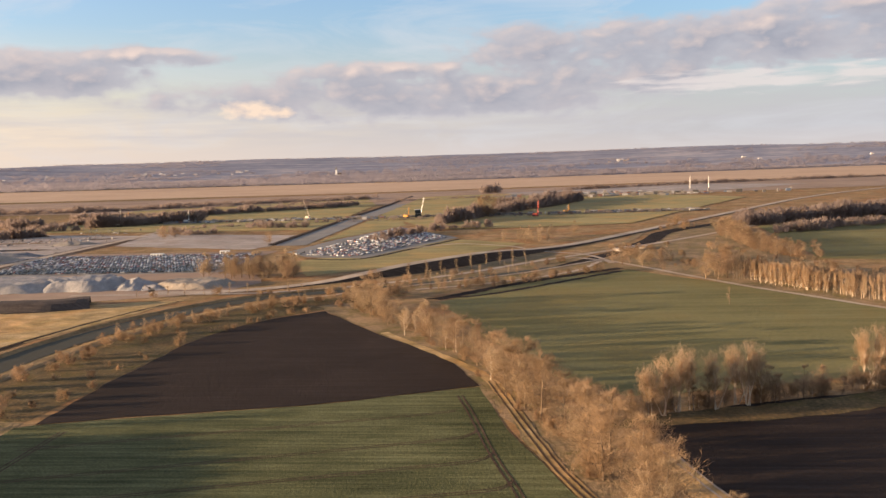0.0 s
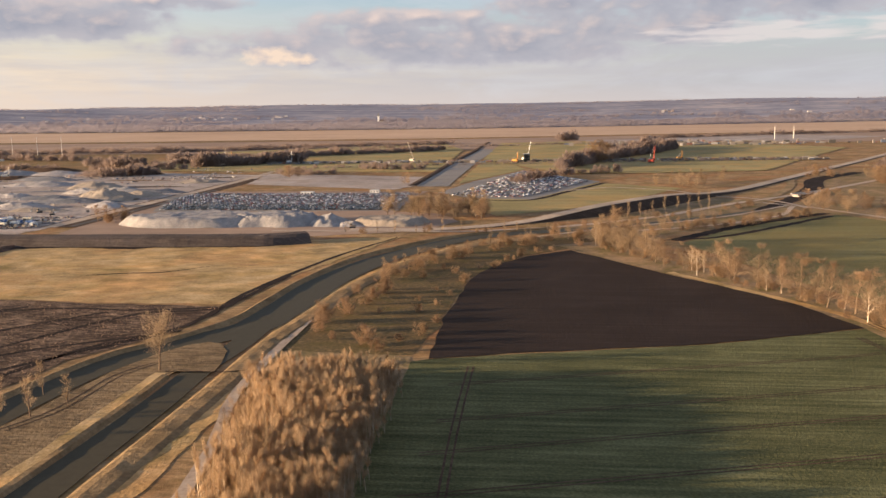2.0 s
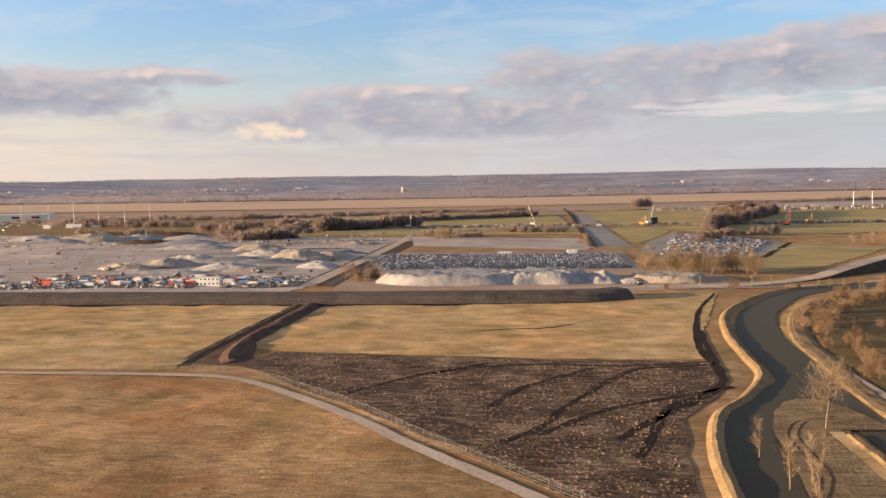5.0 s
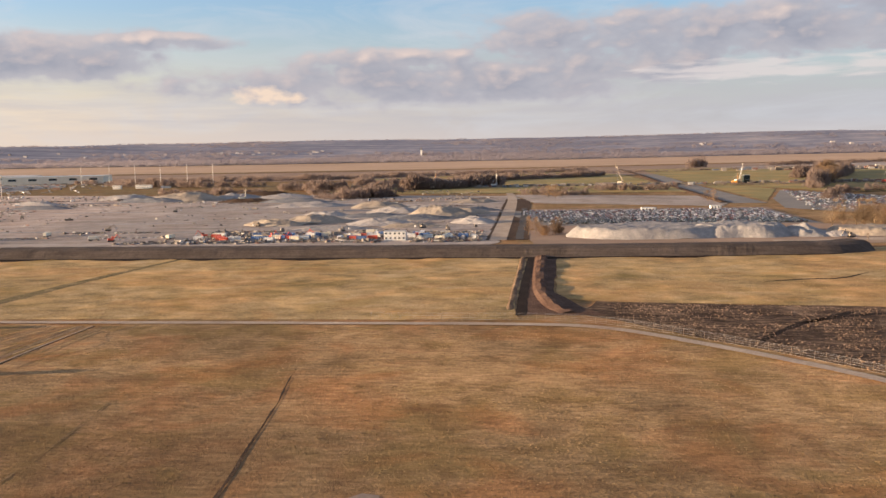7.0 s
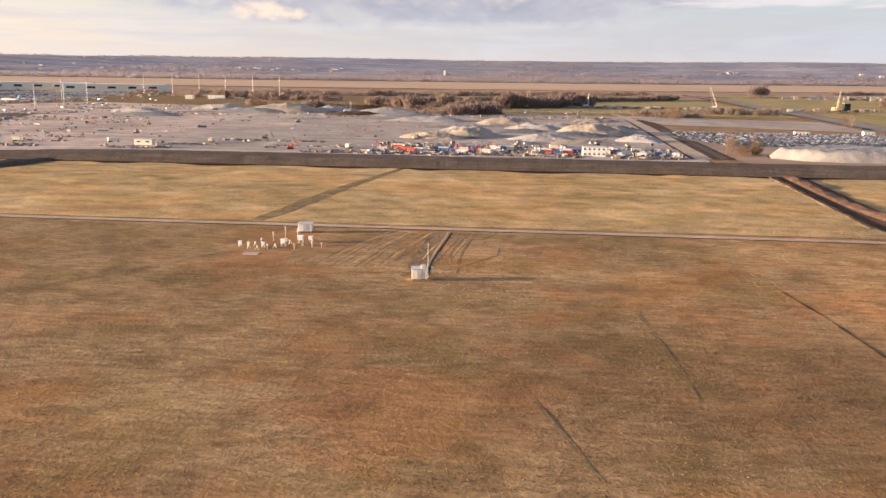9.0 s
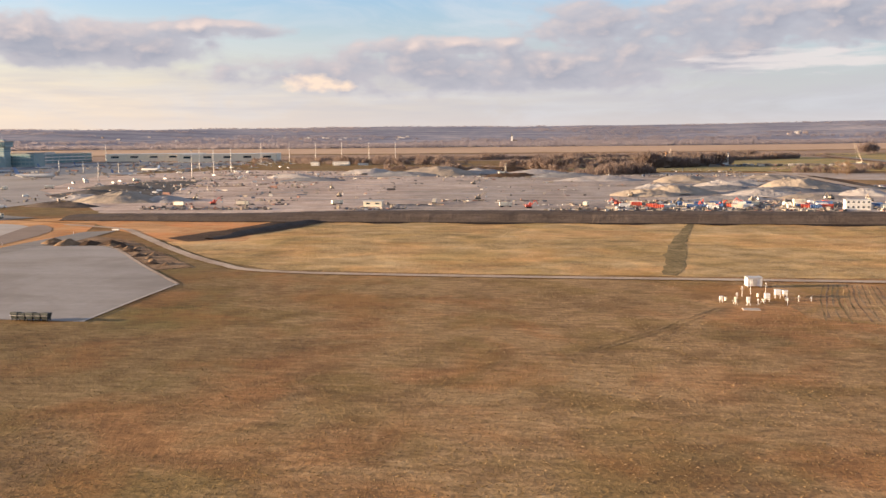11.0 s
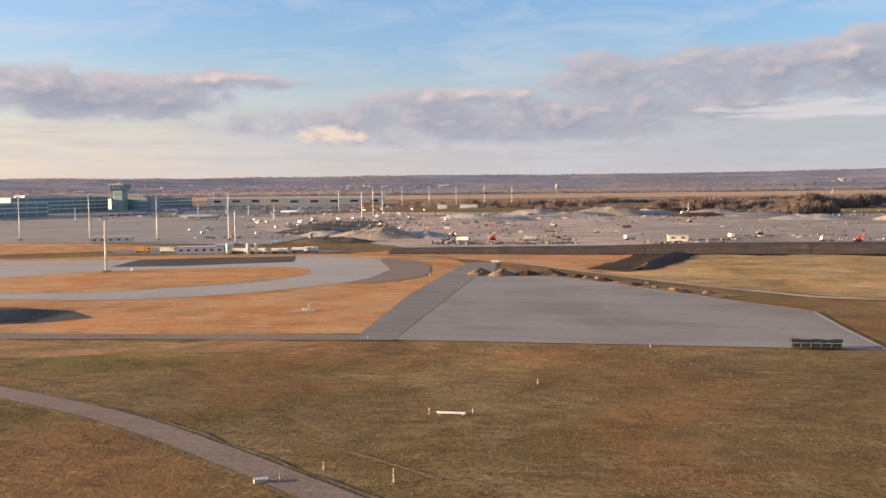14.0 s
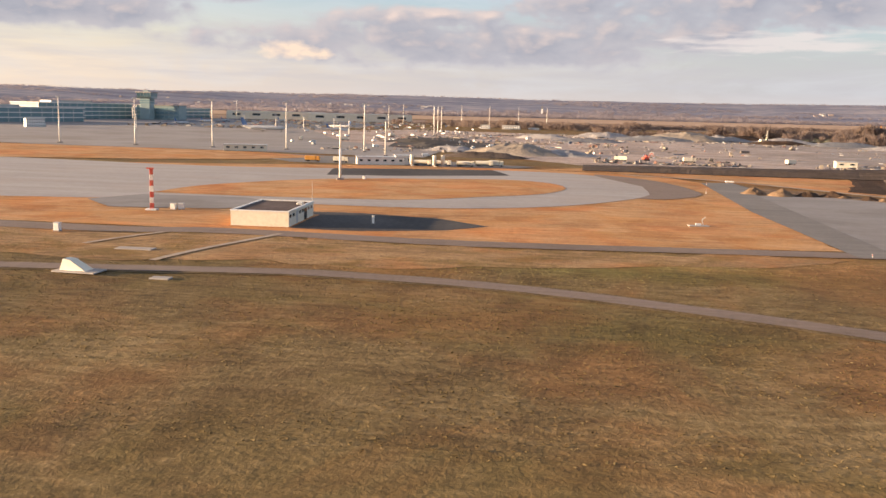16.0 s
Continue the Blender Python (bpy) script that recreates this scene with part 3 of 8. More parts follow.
def sheet(name, outline, z, material, label, category, ragged=0.0, smooth_line=False, kind="structure"):
    """A flat piece of ground with the given outline, its edge worn by so many metres."""
    ring = [Vector((x, y)) for x, y in outline]
    pts = []
    if smooth_line:
        c = curve(list(outline) + [outline[0]], 4.0)[:-1]
        pts = [tuple(q) for q in c]
    else:
        for a, b in zip(ring, ring[1:] + ring[:1]):
            n = max(1, int((b - a).length / 5.0)) if ragged else 1
            pts += [tuple(a.lerp(b, k / n)) for k in range(n)]
    if ragged:
        pts = [(x + ragged * noise.noise((x * 0.23, y * 0.23, 1.7)), y + ragged * noise.noise((x * 0.23, y * 0.23, 9.1))) for x, y in pts]
    bm = bmesh.new()
    face = bm.faces.new([bm.verts.new((x, y, z)) for x, y in pts])
    if sum(pts[k - 1][0] * pts[k][1] - pts[k][0] * pts[k - 1][1] for k in range(len(pts))) < 0:
        face.normal_flip()
    bm.normal_update()
    bmesh.ops.triangulate(bm, faces=[face])
    me = bpy.data.meshes.new(name)
    bm.to_mesh(me)
    bm.free()
    me.materials.append(material)
    return tagged(new(name, me), label, category, kind=kind)


def ribbon(name, points, width, z, material, label, category, ragged=0.0, kind="structure", crown=0.0, wander=0.0):
    """A road, bank or water course along a line; width may be a number or one for each given point. crown: height of its middle."""
    line = curve(points)
    wide = np.full(len(line), float(width)) if np.isscalar(width) else np.interp(np.linspace(0, 1, len(line)), np.linspace(0, 1, len(width)), width)
    side = sideways(line)
    rows = (-1, -0.5, 0, 0.5, 1) if crown else (-1, 1)
    v, f = [], []
    for k, (p, s, w) in enumerate(zip(line, side, wide)):
        o = wander * noise.noise((p[0] * 0.08, p[1] * 0.08, 4.0))
        for r in rows:
            edge = ragged * noise.noise((p[0] * 0.3, p[1] * 0.3, 5.0 * r)) * abs(r)
            q = p[:2] + s * (r * w / 2 + edge + o)
            v.append((q[0], q[1], z + crown * (1 - r * r)))
    m = len(rows)
    for k in range(len(line) - 1):
        for j in range(m - 1):
            a = k * m + j
            f.append((a, a + m, a + m + 1, a + 1)[::-1])
    return thing(name, v, f, material, label, category, kind=kind)


def ridge(name, points, profile, material, label, category, kind="structure", rough=0.2, step=1.5):
    """A bank along a line: profile gives (offset to the left, height) across it."""
    line = curve(points, step)
    side = sideways(line)
    v, f, m = [], [], len(profile)
    tall = line[:, 2] if line.shape[1] > 2 else np.ones(len(line))
    for p, s, h in zip(line, side, tall):
        for o, z in profile:
            b = rough * noise.noise((p[0] * 0.25 + o, p[1] * 0.25, o)) if z > 0.05 else 0
            q = p[:2] + s * (o + b)
            v.append((q[0], q[1], max(z * h + b * 0.8, 0) if z > 0.02 else z))
    for k in range(len(line) - 1):
        for j in range(m - 1):
            a = k * m + j
            f.append((a, a + m, a + m + 1, a + 1)[::-1])
    return thing(name, v, f, material, label, category, kind=kind)


# ---- the ground and what lies on it ----
def build_ground():
    # one sheet out to the horizon, finer near the way of the camera
    xs = np.r_[-6500, -4500, -3000, -2000, np.arange(-1500, 700, 60), 1200, 2000, 3200, 4800, 6500]
    ys = np.r_[-1500, -600, -200, np.arange(0, 800, 40), 1000, 1400, 2000, 3000, 4000, 5000, 6200]
    v = [(x, y, 0.0) for y in ys for x in xs]
    n = len(xs)
    f = [(j * n + i, j * n + i + 1, (j + 1) * n + i + 1, (j + 1) * n + i) for j in range(len(ys) - 1) for i in range(n - 1)]
    thing("ground", v, f, GRASS, "flat dry brown winter grassland reaching the horizon", "ground", kind="structure")


build_ground()
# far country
sheet("far_land", [(-6000, 1950), (6000, 2250), (6000, 6100), (-6000, 6100)], 0.25, LAND_HAZED, "far brown country of woods and fields, haze in its colours", "land")
sheet("far_stubble_field", [(-5000, 1330), (-690, 1360), (-260, 1400), (270, 1560), (2500, 2050), (2500, 3150), (560, 2330), (-240, 2040), (-870, 1980), (-5000, 1950)], 0.40, FAR_TAN, "wide pale tan field on the horizon side", "field", ragged=6)
sheet("far_heath_field", [(-1600, 1000), (-350, 960), (300, 1150), (1600, 1500), (1600, 1800), (270, 1500), (-260, 1340), (-690, 1300), (-1600, 1300)], 0.30, FAR_BROWN, "dull brown heath beyond the fields", "field", ragged=5)
sheet("far_meadow", [(-420, 690), (-150, 660), (-160, 1010), (-200, 1200), (-440, 1000)], 0.34, MEADOW_GREEN, "green-tan meadow beyond the building site", "field", ragged=3)
sheet("rig_meadow", [(-126, 820), (-125, 1200), (40, 1260), (150, 1150), (250, 1000), (150, 800), (85, 660), (0, 640), (-60, 640)], 0.36, MEADOW_GREEN, "green meadow with a drilling rig", "field", ragged=3)
sheet("lot_meadow", [(-115, 452), (-62, 520), (-40, 560), (5, 525), (-20, 480), (-62, 418), (-95, 392)], 0.12, MEADOW_GREEN, "green meadow beside the car park", "field", ragged=1)
sheet("wedge_meadow", [(-126, 560), (-86, 690), (-110, 820), (-126, 800)], 0.12, MEADOW_GREEN, "strip of green meadow beside the canal", "field", ragged=1)
sheet("right_crop_field", [(161, 614), (250, 640), (480, 660), (330, 430), (167, 415), (140, 424)], 0.12, CROP_FAR, "deep green winter crop behind the wood", "field", ragged=1)
sheet("pale_site_strip", [(-275, 655), (-140, 612), (-150, 548), (-160, 520), (-262, 560)], 0.14, YARD, "pale scraped gravel strip", "gravel", ragged=2)
sheet("pale_site_apron", [(20, 1150), (-20, 1260), (300, 1420), (420, 1330), (260, 1180)], 0.46, YARD, "pale far gravel yard", "gravel", ragged=3)

# fields under the start of the flight
sheet("ploughed_field", [(-66.5, 298), (-42, 258), (-18.7, 224.5), (-9.2, 196), (-44, 181.3), (-97.5, 168), (-97.8, 200), (-95.3, 247), (-90, 268), (-81, 285)], 0.10, PLOUGHED, "dark freshly ploughed brown field", "field", ragged=1.2)
sheet("green_field", [(-100.5, 165.5), (-97.5, 167.5), (-44, 180.8), (-9.2, 195.4), (-2.3, 163), (9.5, 126), (24, 84), (45, 20), (95, -130), (150, -320), (-104, -320), (-99, 20), (-99.6, 107)], 0.07, CROP, "green winter crop field with wheel tracks", "field", ragged=0.5)
sheet("right_ploughed_field", [(22.5, 168), (29.6, 130), (46, 80), (70, 20), (118, -130), (172, -320), (420, -320), (300, 250), (130, 218), (77, 190), (43, 179.5)], 0.08, PLOUGHED, "dark ploughed field beyond the hedge", "field", ragged=1)
sheet("wide_green_field", [(-27.6, 314), (-8, 346.7), (20, 375), (48, 396), (82, 345), (101.7, 313), (118, 286), (180, 190), (130, 225), (85, 206), (45, 192), (22, 186), (8, 205), (-10, 250)], 0.09, CROP_FAR, "wide green winter crop field", "field", ragged=1.5)
ribbon("hedge_verge", [(-64, 313), (-40, 270), (-19, 236), (-5, 201), (5, 169), (15, 133), (34, 75), (50, 20), (104, -130), (160, -320)], [16, 15, 14, 15, 16, 17, 18, 18, 18, 18], 0.055, LITTER, "rough tan grass strip under the hedge", "verge", ragged=1.5)
ribbon("field_track", [(-40, 259), (-17, 222), (-6.5, 200), (2.5, 158), (9.5, 131), (28, 80), (45, 30), (92, -120), (148, -320)], 2.6, 0.11, MEADOW, "grassy farm track with wheel ruts", "track", ragged=0.4)
for off in (-0.62, 0.62):
    line = curve([(-6.5, 200), (2.5, 158), (9.5, 131), (28, 80), (45, 30)])
    q = line + sideways(line) * off
    ribbon("rut", [tuple(p) for p in q[::5]], 0.45, 0.135, DIRT, "bare brown wheel rut in the farm track", "track", ragged=0.12)
sheet("scrub_ground", [(40, 404), (57, 388), (84, 347), (103, 314), (122, 286), (160, 240), (200, 230), (165, 330), (135, 415), (128, 440), (140, 560), (150, 640), (110, 640), (90, 560), (62, 480), (45, 440)], 0.052, LITTER, "rough tan scrubland beyond the lane", "scrubland", ragged=2.5)
sheet("scrub_ground", [(-58, 322), (-30, 338), (-8, 350), (22, 380), (44, 404), (38, 440), (16, 470), (-10, 440), (-46, 380), (-70, 350)], 0.05, LITTER, "rough tan ground between the lanes", "scrubland", ragged=2)
for row in ([(-92, 134), (-45, 148), (-28, 153.2), (-18, 156.3), (-10.5, 159.2), (-8.2, 163)], [(-93, 121), (-50, 133.6), (-29, 139.6), (-20, 142.4), (-10.4, 145.1), (-6.2, 147.4), (-4.6, 151)], [(-94, 107), (-50, 119.4), (-30, 125.3), (-17.4, 129.4), (-5.6, 132.6), (-2.6, 134.4), (-1.4, 137)], [(-94, 94), (-40, 109.8), (-19.5, 115.8), (-8, 118.9), (-2, 120.8), (0.9, 123.5)], [(-92, 152), (-50, 164.5), (-20, 173.5), (-13, 176.5)]):
    for off in (-0.5, 0.5):
        ribbon("tramline", [(x, y + off) for x, y in row], 0.3, 0.10, DIRT, "thin wheel track through the green crop", "track", ragged=0.08)
for off in (-0.5, 0.5):
    ribbon("tramline", [(-13 + off, 188), (-9.6 + off, 172.8), (-6.9 + off, 158.9), (-4.4 + off, 147), (-1 + off, 133.5), (1.1 + off, 124.1), (9 + off, 95)], 0.36, 0.105, DIRT, "wheel track along the edge of the green crop", "track", ragged=0.1)
    ribbon("tramline", [(-89 + off, 163), (-89 + off, 130), (-88 + off, 90), (-87 + off, 40)], 0.34, 0.105, DIRT, "wheel track along the edge of the green crop", "track", ragged=0.1)
ribbon("field_verge", [(18, 163), (21.5, 158), (24.5, 145), (27, 134), (31, 120), (42, 86), (56, 44)], 5.0, 0.115, MEADOW, "tan grass verge beside the ploughed field", "verge", ragged=0.5)
for off in (-0.75, 0.75):
    ribbon("rut", [(22.6 + off, 160), (26 + off, 146), (28.6 + off, 135), (33 + off, 120), (44 + off, 86)], 0.4, 0.14, GRAVEL, "pale wheel rut beside the ploughed field", "track", ragged=0.12)
# brush under the birches; their shade is painted into the dark strip
ribbon("field_edge_brush", [(17, 166), (30, 170), (45, 173.5), (60, 178), (78, 186), (100, 198), (135, 214)], [5, 9, 10, 10, 10, 9, 8], 0.13, BRUSH_SHADE, "brush strip between the fields with tree shade painted in", "verge", ragged=1.4)
ribbon("white_lane", [(30, 444), (39.4, 434), (48.7, 420), (82.8, 347), (101.7, 314), (118, 286), (150, 235), (210, 150)], 2.6, 0.15, GRAVEL, "pale straight gravel lane", "lane", ragged=0.3)
sheet("brush_ground", [(-100, 170), (-98, 205), (-96, 247), (-82, 286), (-66, 302), (-58, 318), (-40, 345), (-72, 331), (-100, 305), (-116, 279), (-125, 240), (-127, 200), (-127, 172), (-123, 165)], 0.045, BRUSH_SHADE, "rough brush ground between river path and field, bush shade in its tone", "ground", ragged=2)
sheet("wood_floor", [(-126, 172), (-100.5, 169), (-99.5, 107), (-98, 20), (-104, -320), (-127, -320), (-116, 20), (-114, 70), (-121, 122), (-126, 148)], 0.05, LITTER, "leaf-strewn floor of the riverside wood", "ground", ragged=1)

# river with its banks
ribbon("river_water", [(20, 412), (-20, 376), (-64, 347), (-91.5, 333.5), (-107.5, 316), (-117, 297), (-126, 277), (-134, 242), (-136.5, 207), (-138.5, 190), (-144, 181), (-153, 169), (-158.5, 155), (-161, 135), (-162, 110), (-166, 70), (-176, -40), (-192, -180), (-200, -330)], [3, 5, 7, 8.5, 10, 11, 10.5, 8.5, 8.5, 8.5, 8, 8.5, 8, 8, 8, 8, 8, 8], 0.16, WATER, "slow dark river bending through the fields", "river")
ribbon("canal_water", [(-136.6, 192), (-136.6, 175), (-138, 158), (-137.8, 140), (-138.2, 118), (-139, 80), (-140, 20), (-146, -150), (-152, -330)], [5, 6, 8, 7.4, 7.2, 7.2, 7.2, 7.2, 7.2], 0.17, WATER, "straight dark canal below the weir", "canal")
left = [(-70, 352), (-95, 338), (-114, 319), (-133, 282), (-141, 245), (-143.6, 214), (-145, 196), (-152, 178), (-159.5, 165), (-164, 146), (-166, 126), (-168, 90), (-182, -40), (-198, -180), (-206, -330)]
ridge("river_bank", left, [(-1.5, 0.0), (-0.7, 0.6), (0.0, 0.8), (0.6, 0.5), (1.5, 0.0)], BANK, "reed-covered outer river bank", "bank")
ridge("river_bank", [(-46, 341), (-80, 326), (-97.5, 312), (-110.5, 290), (-119.5, 267), (-127, 236), (-130, 205), (-132.4, 176), (-132.6, 150), (-133.2, 118), (-134, 80), (-135, 20), (-141, -150), (-147, -330)], [(-1.0, 0.0), (-0.2, 0.3), (1.0, 0.4), (3.0, 0.3), (4.6, 0.0)][::-1], BANK, "tan grass bank between river and path", "bank")
ridge("river_bank", [(-142.6, 153), (-142.4, 140), (-142.6, 118), (-143.4, 80), (-144, 20), (-150, -150), (-156, -330)], [(0.9, 0.0), (0.4, 0.5), (-0.5, 0.6), (-1.4, 0.0)][::-1], BANK, "tan grass bank of the canal", "bank")
# sun-facing bank slope laid flat, its brightness put into the tan colour
ribbon("bank_slope_water_edge", [(-84, 324), (-101, 306), (-113, 283), (-121.5, 258), (-127.6, 226), (-130, 190), (-129.6, 160), (-128.6, 130), (-129, 90), (-130, 30), (-135, -150), (-141, -330)], 6.0, 0.062, MEADOW, "dry tan grass beside the river path, sunlit slope painted in", "bank", ragged=0.8)
sheet("spit", [(-141.6, 156), (-134.6, 156.2), (-135.4, 162), (-137.5, 170), (-140.5, 175.5), (-143.5, 176.8), (-147, 174), (-150.4, 167.5), (-153.5, 156), (-155.5, 139), (-157.2, 124), (-161, 80), (-171, -40), (-187, -180), (-195, -330), (-156, -330), (-150, -150), (-143.5, 20), (-143, 118), (-142.6, 150)], 0.24, SPIT, "brown grass spit between river arm and canal", "spit", ragged=0.6)
ribbon("weir_sill", [(-143.5, 155.4), (-138, 155.8), (-133.2, 155.6), (-128.6, 157.2)], 0.45, 0.46, DIRT_AND_SHADE, "low dark wooden sill of the weir", "weir", crown=0.05)
for off in (-0.75, 0.75):
    ribbon("spit_track", [(-156.0 + off, 125), (-152.6 + off, 133), (-151.8 + off, 143), (-151.3 + off, 153), (-147.2 + off, 161.5), (-141.2 + off * 0.4, 163.5 - off)], 0.3, 0.27, SOIL_AND_SHADE, "bare dark wheel mark in the spit grass", "track", ragged=0.15)
# flat ribbon in a brighter tan that paints the sunlit slope
ribbon("canal_bank", [(-144.2, 155), (-144.3, 140), (-144.6, 118), (-145.4, 80), (-146, 20), (-152, -150), (-158, -330)], 2.3, 0.275, MEADOW, "flat tan grass strip painted bright as the canal's sunlit slope", "bank", ragged=0.35)
ribbon("river_path", [(-140, -330), (-131, -150), (-122, 20), (-118, 70), (-121, 112), (-123.6, 128), (-126.4, 141), (-127.5, 157), (-127.8, 180), (-127.3, 210), (-123.4, 246), (-114, 281), (-100, 306), (-72, 333), (-50, 351), (0, 388), (38, 432)], 1.9, 0.20, GRAVEL, "pale gravel path along the river", "path", ragged=0.25)

# meadow, rough field, perimeter track
sheet("tan_meadow", [(-258, 309.5), (-180, 313), (-127, 328), (-137, 287), (-146, 250), (-150, 225), (-152.5, 212), (-188, 213), (-250, 220), (-259.5, 225), (-258.4, 268)], 0.07, MEADOW, "tan meadow below the earth bank", "meadow", ragged=1.2)
sheet("stubble_field", [(-251, 219.5), (-188, 212), (-151.5, 209.5), (-153, 193), (-156, 181), (-166, 162), (-169, 143), (-170.5, 120), (-176, 82), (-170, 98), (-184, 121), (-199.5, 142), (-222, 168), (-234, 180), (-247.5, 197.5), (-257, 205)], 0.09, STUBBLE, "rough dark field of cut stubble and soil", "field", ragged=1.2)
for pts in ([(-147, 250), (-151, 215), (-153.5, 192), (-160, 179), (-167.3, 170), (-173.3, 149), (-176.2, 141)], [(-151.9, 207), (-161, 204), (-171.2, 198.7), (-185.1, 169.5), (-189.3, 157), (-195.5, 148)], [(-177.8, 202.4), (-192.4, 184.3), (-198.3, 169)], [(-152, 209), (-170, 205), (-195, 205), (-215, 195)], [(-153, 186), (-164, 178), (-178, 168), (-190, 152)], [(-200, 207), (-216, 192), (-226, 178)], [(-160, 178), (-172, 160), (-178, 150)]):
    ribbon("muddy_rut", pts, 1.5, 0.12, DIRT_AND_SHADE, "dark muddy wheel rut across the rough field", "track", ragged=0.6)
ribbon("bank_ditch", [(-128, 326), (-140, 288), (-148, 250), (-152, 222), (-152.5, 205), (-155, 186), (-164, 170)], [1.0, 1.2, 1.4, 1.9, 1.8, 1.2, 0.7], 0.105, DIRT_AND_SHADE, "dark turned soil along the river bank", "soil", ragged=0.5)
ribbon("meadow_mark", [(-207, 248), (-196, 252), (-186, 254), (-176, 264)], [0.6, 1.6, 1.2, 0.3], 0.10, DIRT_AND_SHADE, "dark wet line in the tan meadow", "soil", ragged=0.5)
sheet("far_west_meadow", [(-266, 310), (-268.6, 240), (-269.5, 204), (-268, 199), (-440, 199), (-476, 201), (-489, 210), (-507, 229), (-520, 246), (-500, 250), (-512, 306)], 0.06, MEADOW, "tan airfield meadow below the earth bank", "meadow", ragged=1.0)
sheet("trench_dirt", [(-265.5, 309), (-257.5, 309), (-258.5, 270), (-260.0, 232), (-255, 214), (-250, 203), (-268.4, 204), (-267.4, 240)], 0.115, SPOIL, "strip of raw brown dirt beside the trench", "dirt", ragged=1.2)
ridge("spoil_bank", [(-261.5, 305, 1), (-262.2, 280, 1.1), (-262.8, 255, 0.9), (-262.6, 232, 1.1), (-260.5, 214, 0.9), (-257.5, 206, 0.5)], [(-2.6, 0.0), (-1.7, 0.55), (-0.5, 0.85), (0.7, 0.75), (1.6, 0.0)], SPOIL, "low bank of reddish spoil along the trench", "earth bank", rough=0.4, step=0.8)
ridge("spoil_bank", [(-267.9, 300, 0.5), (-268.6, 270, 0.6), (-269.6, 240, 0.5), (-270.4, 210, 0.4)], [(-1.0, 0.0), (-0.3, 0.45), (0.3, 0.4), (1.2, 0.0)], DIRT_TAN, "low grassy bank on the trench edge", "earth bank", rough=0.25, step=0.8)
# trench laid flat; the shade in its depth is put into the colour
ribbon("trench", [(-267.9, 203), (-267.2, 240), (-265.9, 280), (-264.9, 309)], 2.2, 0.14, DIRT_AND_SHADE, "open drainage trench drawn flat, its inner shade painted dark", "trench", ragged=0.4)
sheet("dirt_wedge", [(-524, 254), (-515, 280), (-508, 309), (-490, 309), (-496, 285), (-507, 252), (-514, 246)], 0.10, DIRT, "patch of raw dirt at the earth bank's foot", "dirt", ragged=1.5)
ridge("spoil_bank", [(-511, 252, 0.6), (-505, 275, 1), (-499, 297, 1), (-496, 307, 0.7)], [(-2.2, 0.0), (-1.2, 0.7), (0.4, 1.0), (2.4, 0.0)], EARTH, "low dark spoil bank beside the drainage trench", "earth bank", rough=0.4, step=0.8)
# V-shaped trench shadow painted as a flat dark ribbon
ribbon("dark_trench", [(-518.5, 253), (-511.5, 278), (-505, 307)], 4.2, 0.13, SOIL_AND_SHADE, "flat dark strip painting the shadow in the drainage trench", "trench", ragged=0.5)
ribbon("perimeter_track", [(-212, -330), (-206, -180), (-190, -40), (-172, 70), (-176, 104), (-189.6, 123), (-208.8, 145.4), (-221, 161), (-236, 177), (-250.5, 189.5), (-266, 193.6), (-316, 194.8), (-374, 195.3), (-444, 195.8), (-476, 198.5), (-489.5, 207.4), (-506.7, 225.6), (-536, 262), (-549, 277), (-575, 289)], 2.5, 0.17, GRAVEL, "pale gravel perimeter track", "track", ragged=0.25)
ribbon("mown_strip", [(-378.5, 308), (-383, 283), (-388.5, 253), (-393.7, 212), (-396, 200)], [1.6, 2.4, 3.6, 4.6, 3.0], 0.09, MEADOW_OLIVE, "darker strip across the meadow", "verge", ragged=1.1)
ribbon("grass_ditch", [(-303.9, 157.5), (-302.9, 148), (-301.7, 140), (-300.3, 124.4), (-299, 110.7), (-297.9, 97), (-295, 70)], [0.12, 0.3, 0.36, 0.45, 0.4, 0.34, 0.3], 0.05, SOIL_AND_SHADE, "narrow dark ditch in the airfield grass", "ditch", ragged=0.3)
for pts, wide in (([(-326, 138), (-324.3, 121), (-323.6, 106)], 0.2), ([(-341, 109), (-338, 100), (-334.4, 87.8)], 0.22), ([(-392, 168), (-402, 152), (-414, 136)], 0.2), ([(-390.6, 168), (-400.6, 152), (-412.6, 136)], 0.2), ([(-534, 92), (-541, 97), (-549, 101), (-556, 106)], 0.3)):
    ribbon("wheel_mark", pts, wide, 0.045, GRASS_WORN, "faint dark wheel mark pressed into the grass", "track", ragged=0.35)
sheet("bare_patch", [(-293, 97), (-288, 102), (-283.6, 106.5), (-281.7, 106), (-281.6, 102), (-283, 98), (-287, 95)], 0.05, ROAD_BROWN, "bare flat patch in the grass", "bare patch", smooth_line=False)
# the long earth bank
ridge("earth_bank", [(-163, 326, 1), (-181, 319, 1), (-254, 316, 1), (-349, 317, 1), (-450, 318, 1), (-490, 318, 0.9), (-520, 317, 0.66), (-560, 318, 0.5), (-585, 319, 0.4)], [(-0.5, 0.0), (1.2, 0.9), (3.4, 2.6), (4.4, 3.0), (10.5, 3.1), (13, 2.4), (16, 0.0)][::-1], EARTH, "long straight bank of dark earth", "earth bank", rough=0.16)
ribbon("bank_foot", [(-165, 310), (-181, 303), (-254, 300), (-349, 301), (-450, 302), (-520, 301), (-585, 303)], 3.0, 0.15, DIRT_AND_SHADE, "dark irregular band at the foot of the bank", "soil", ragged=1.6)
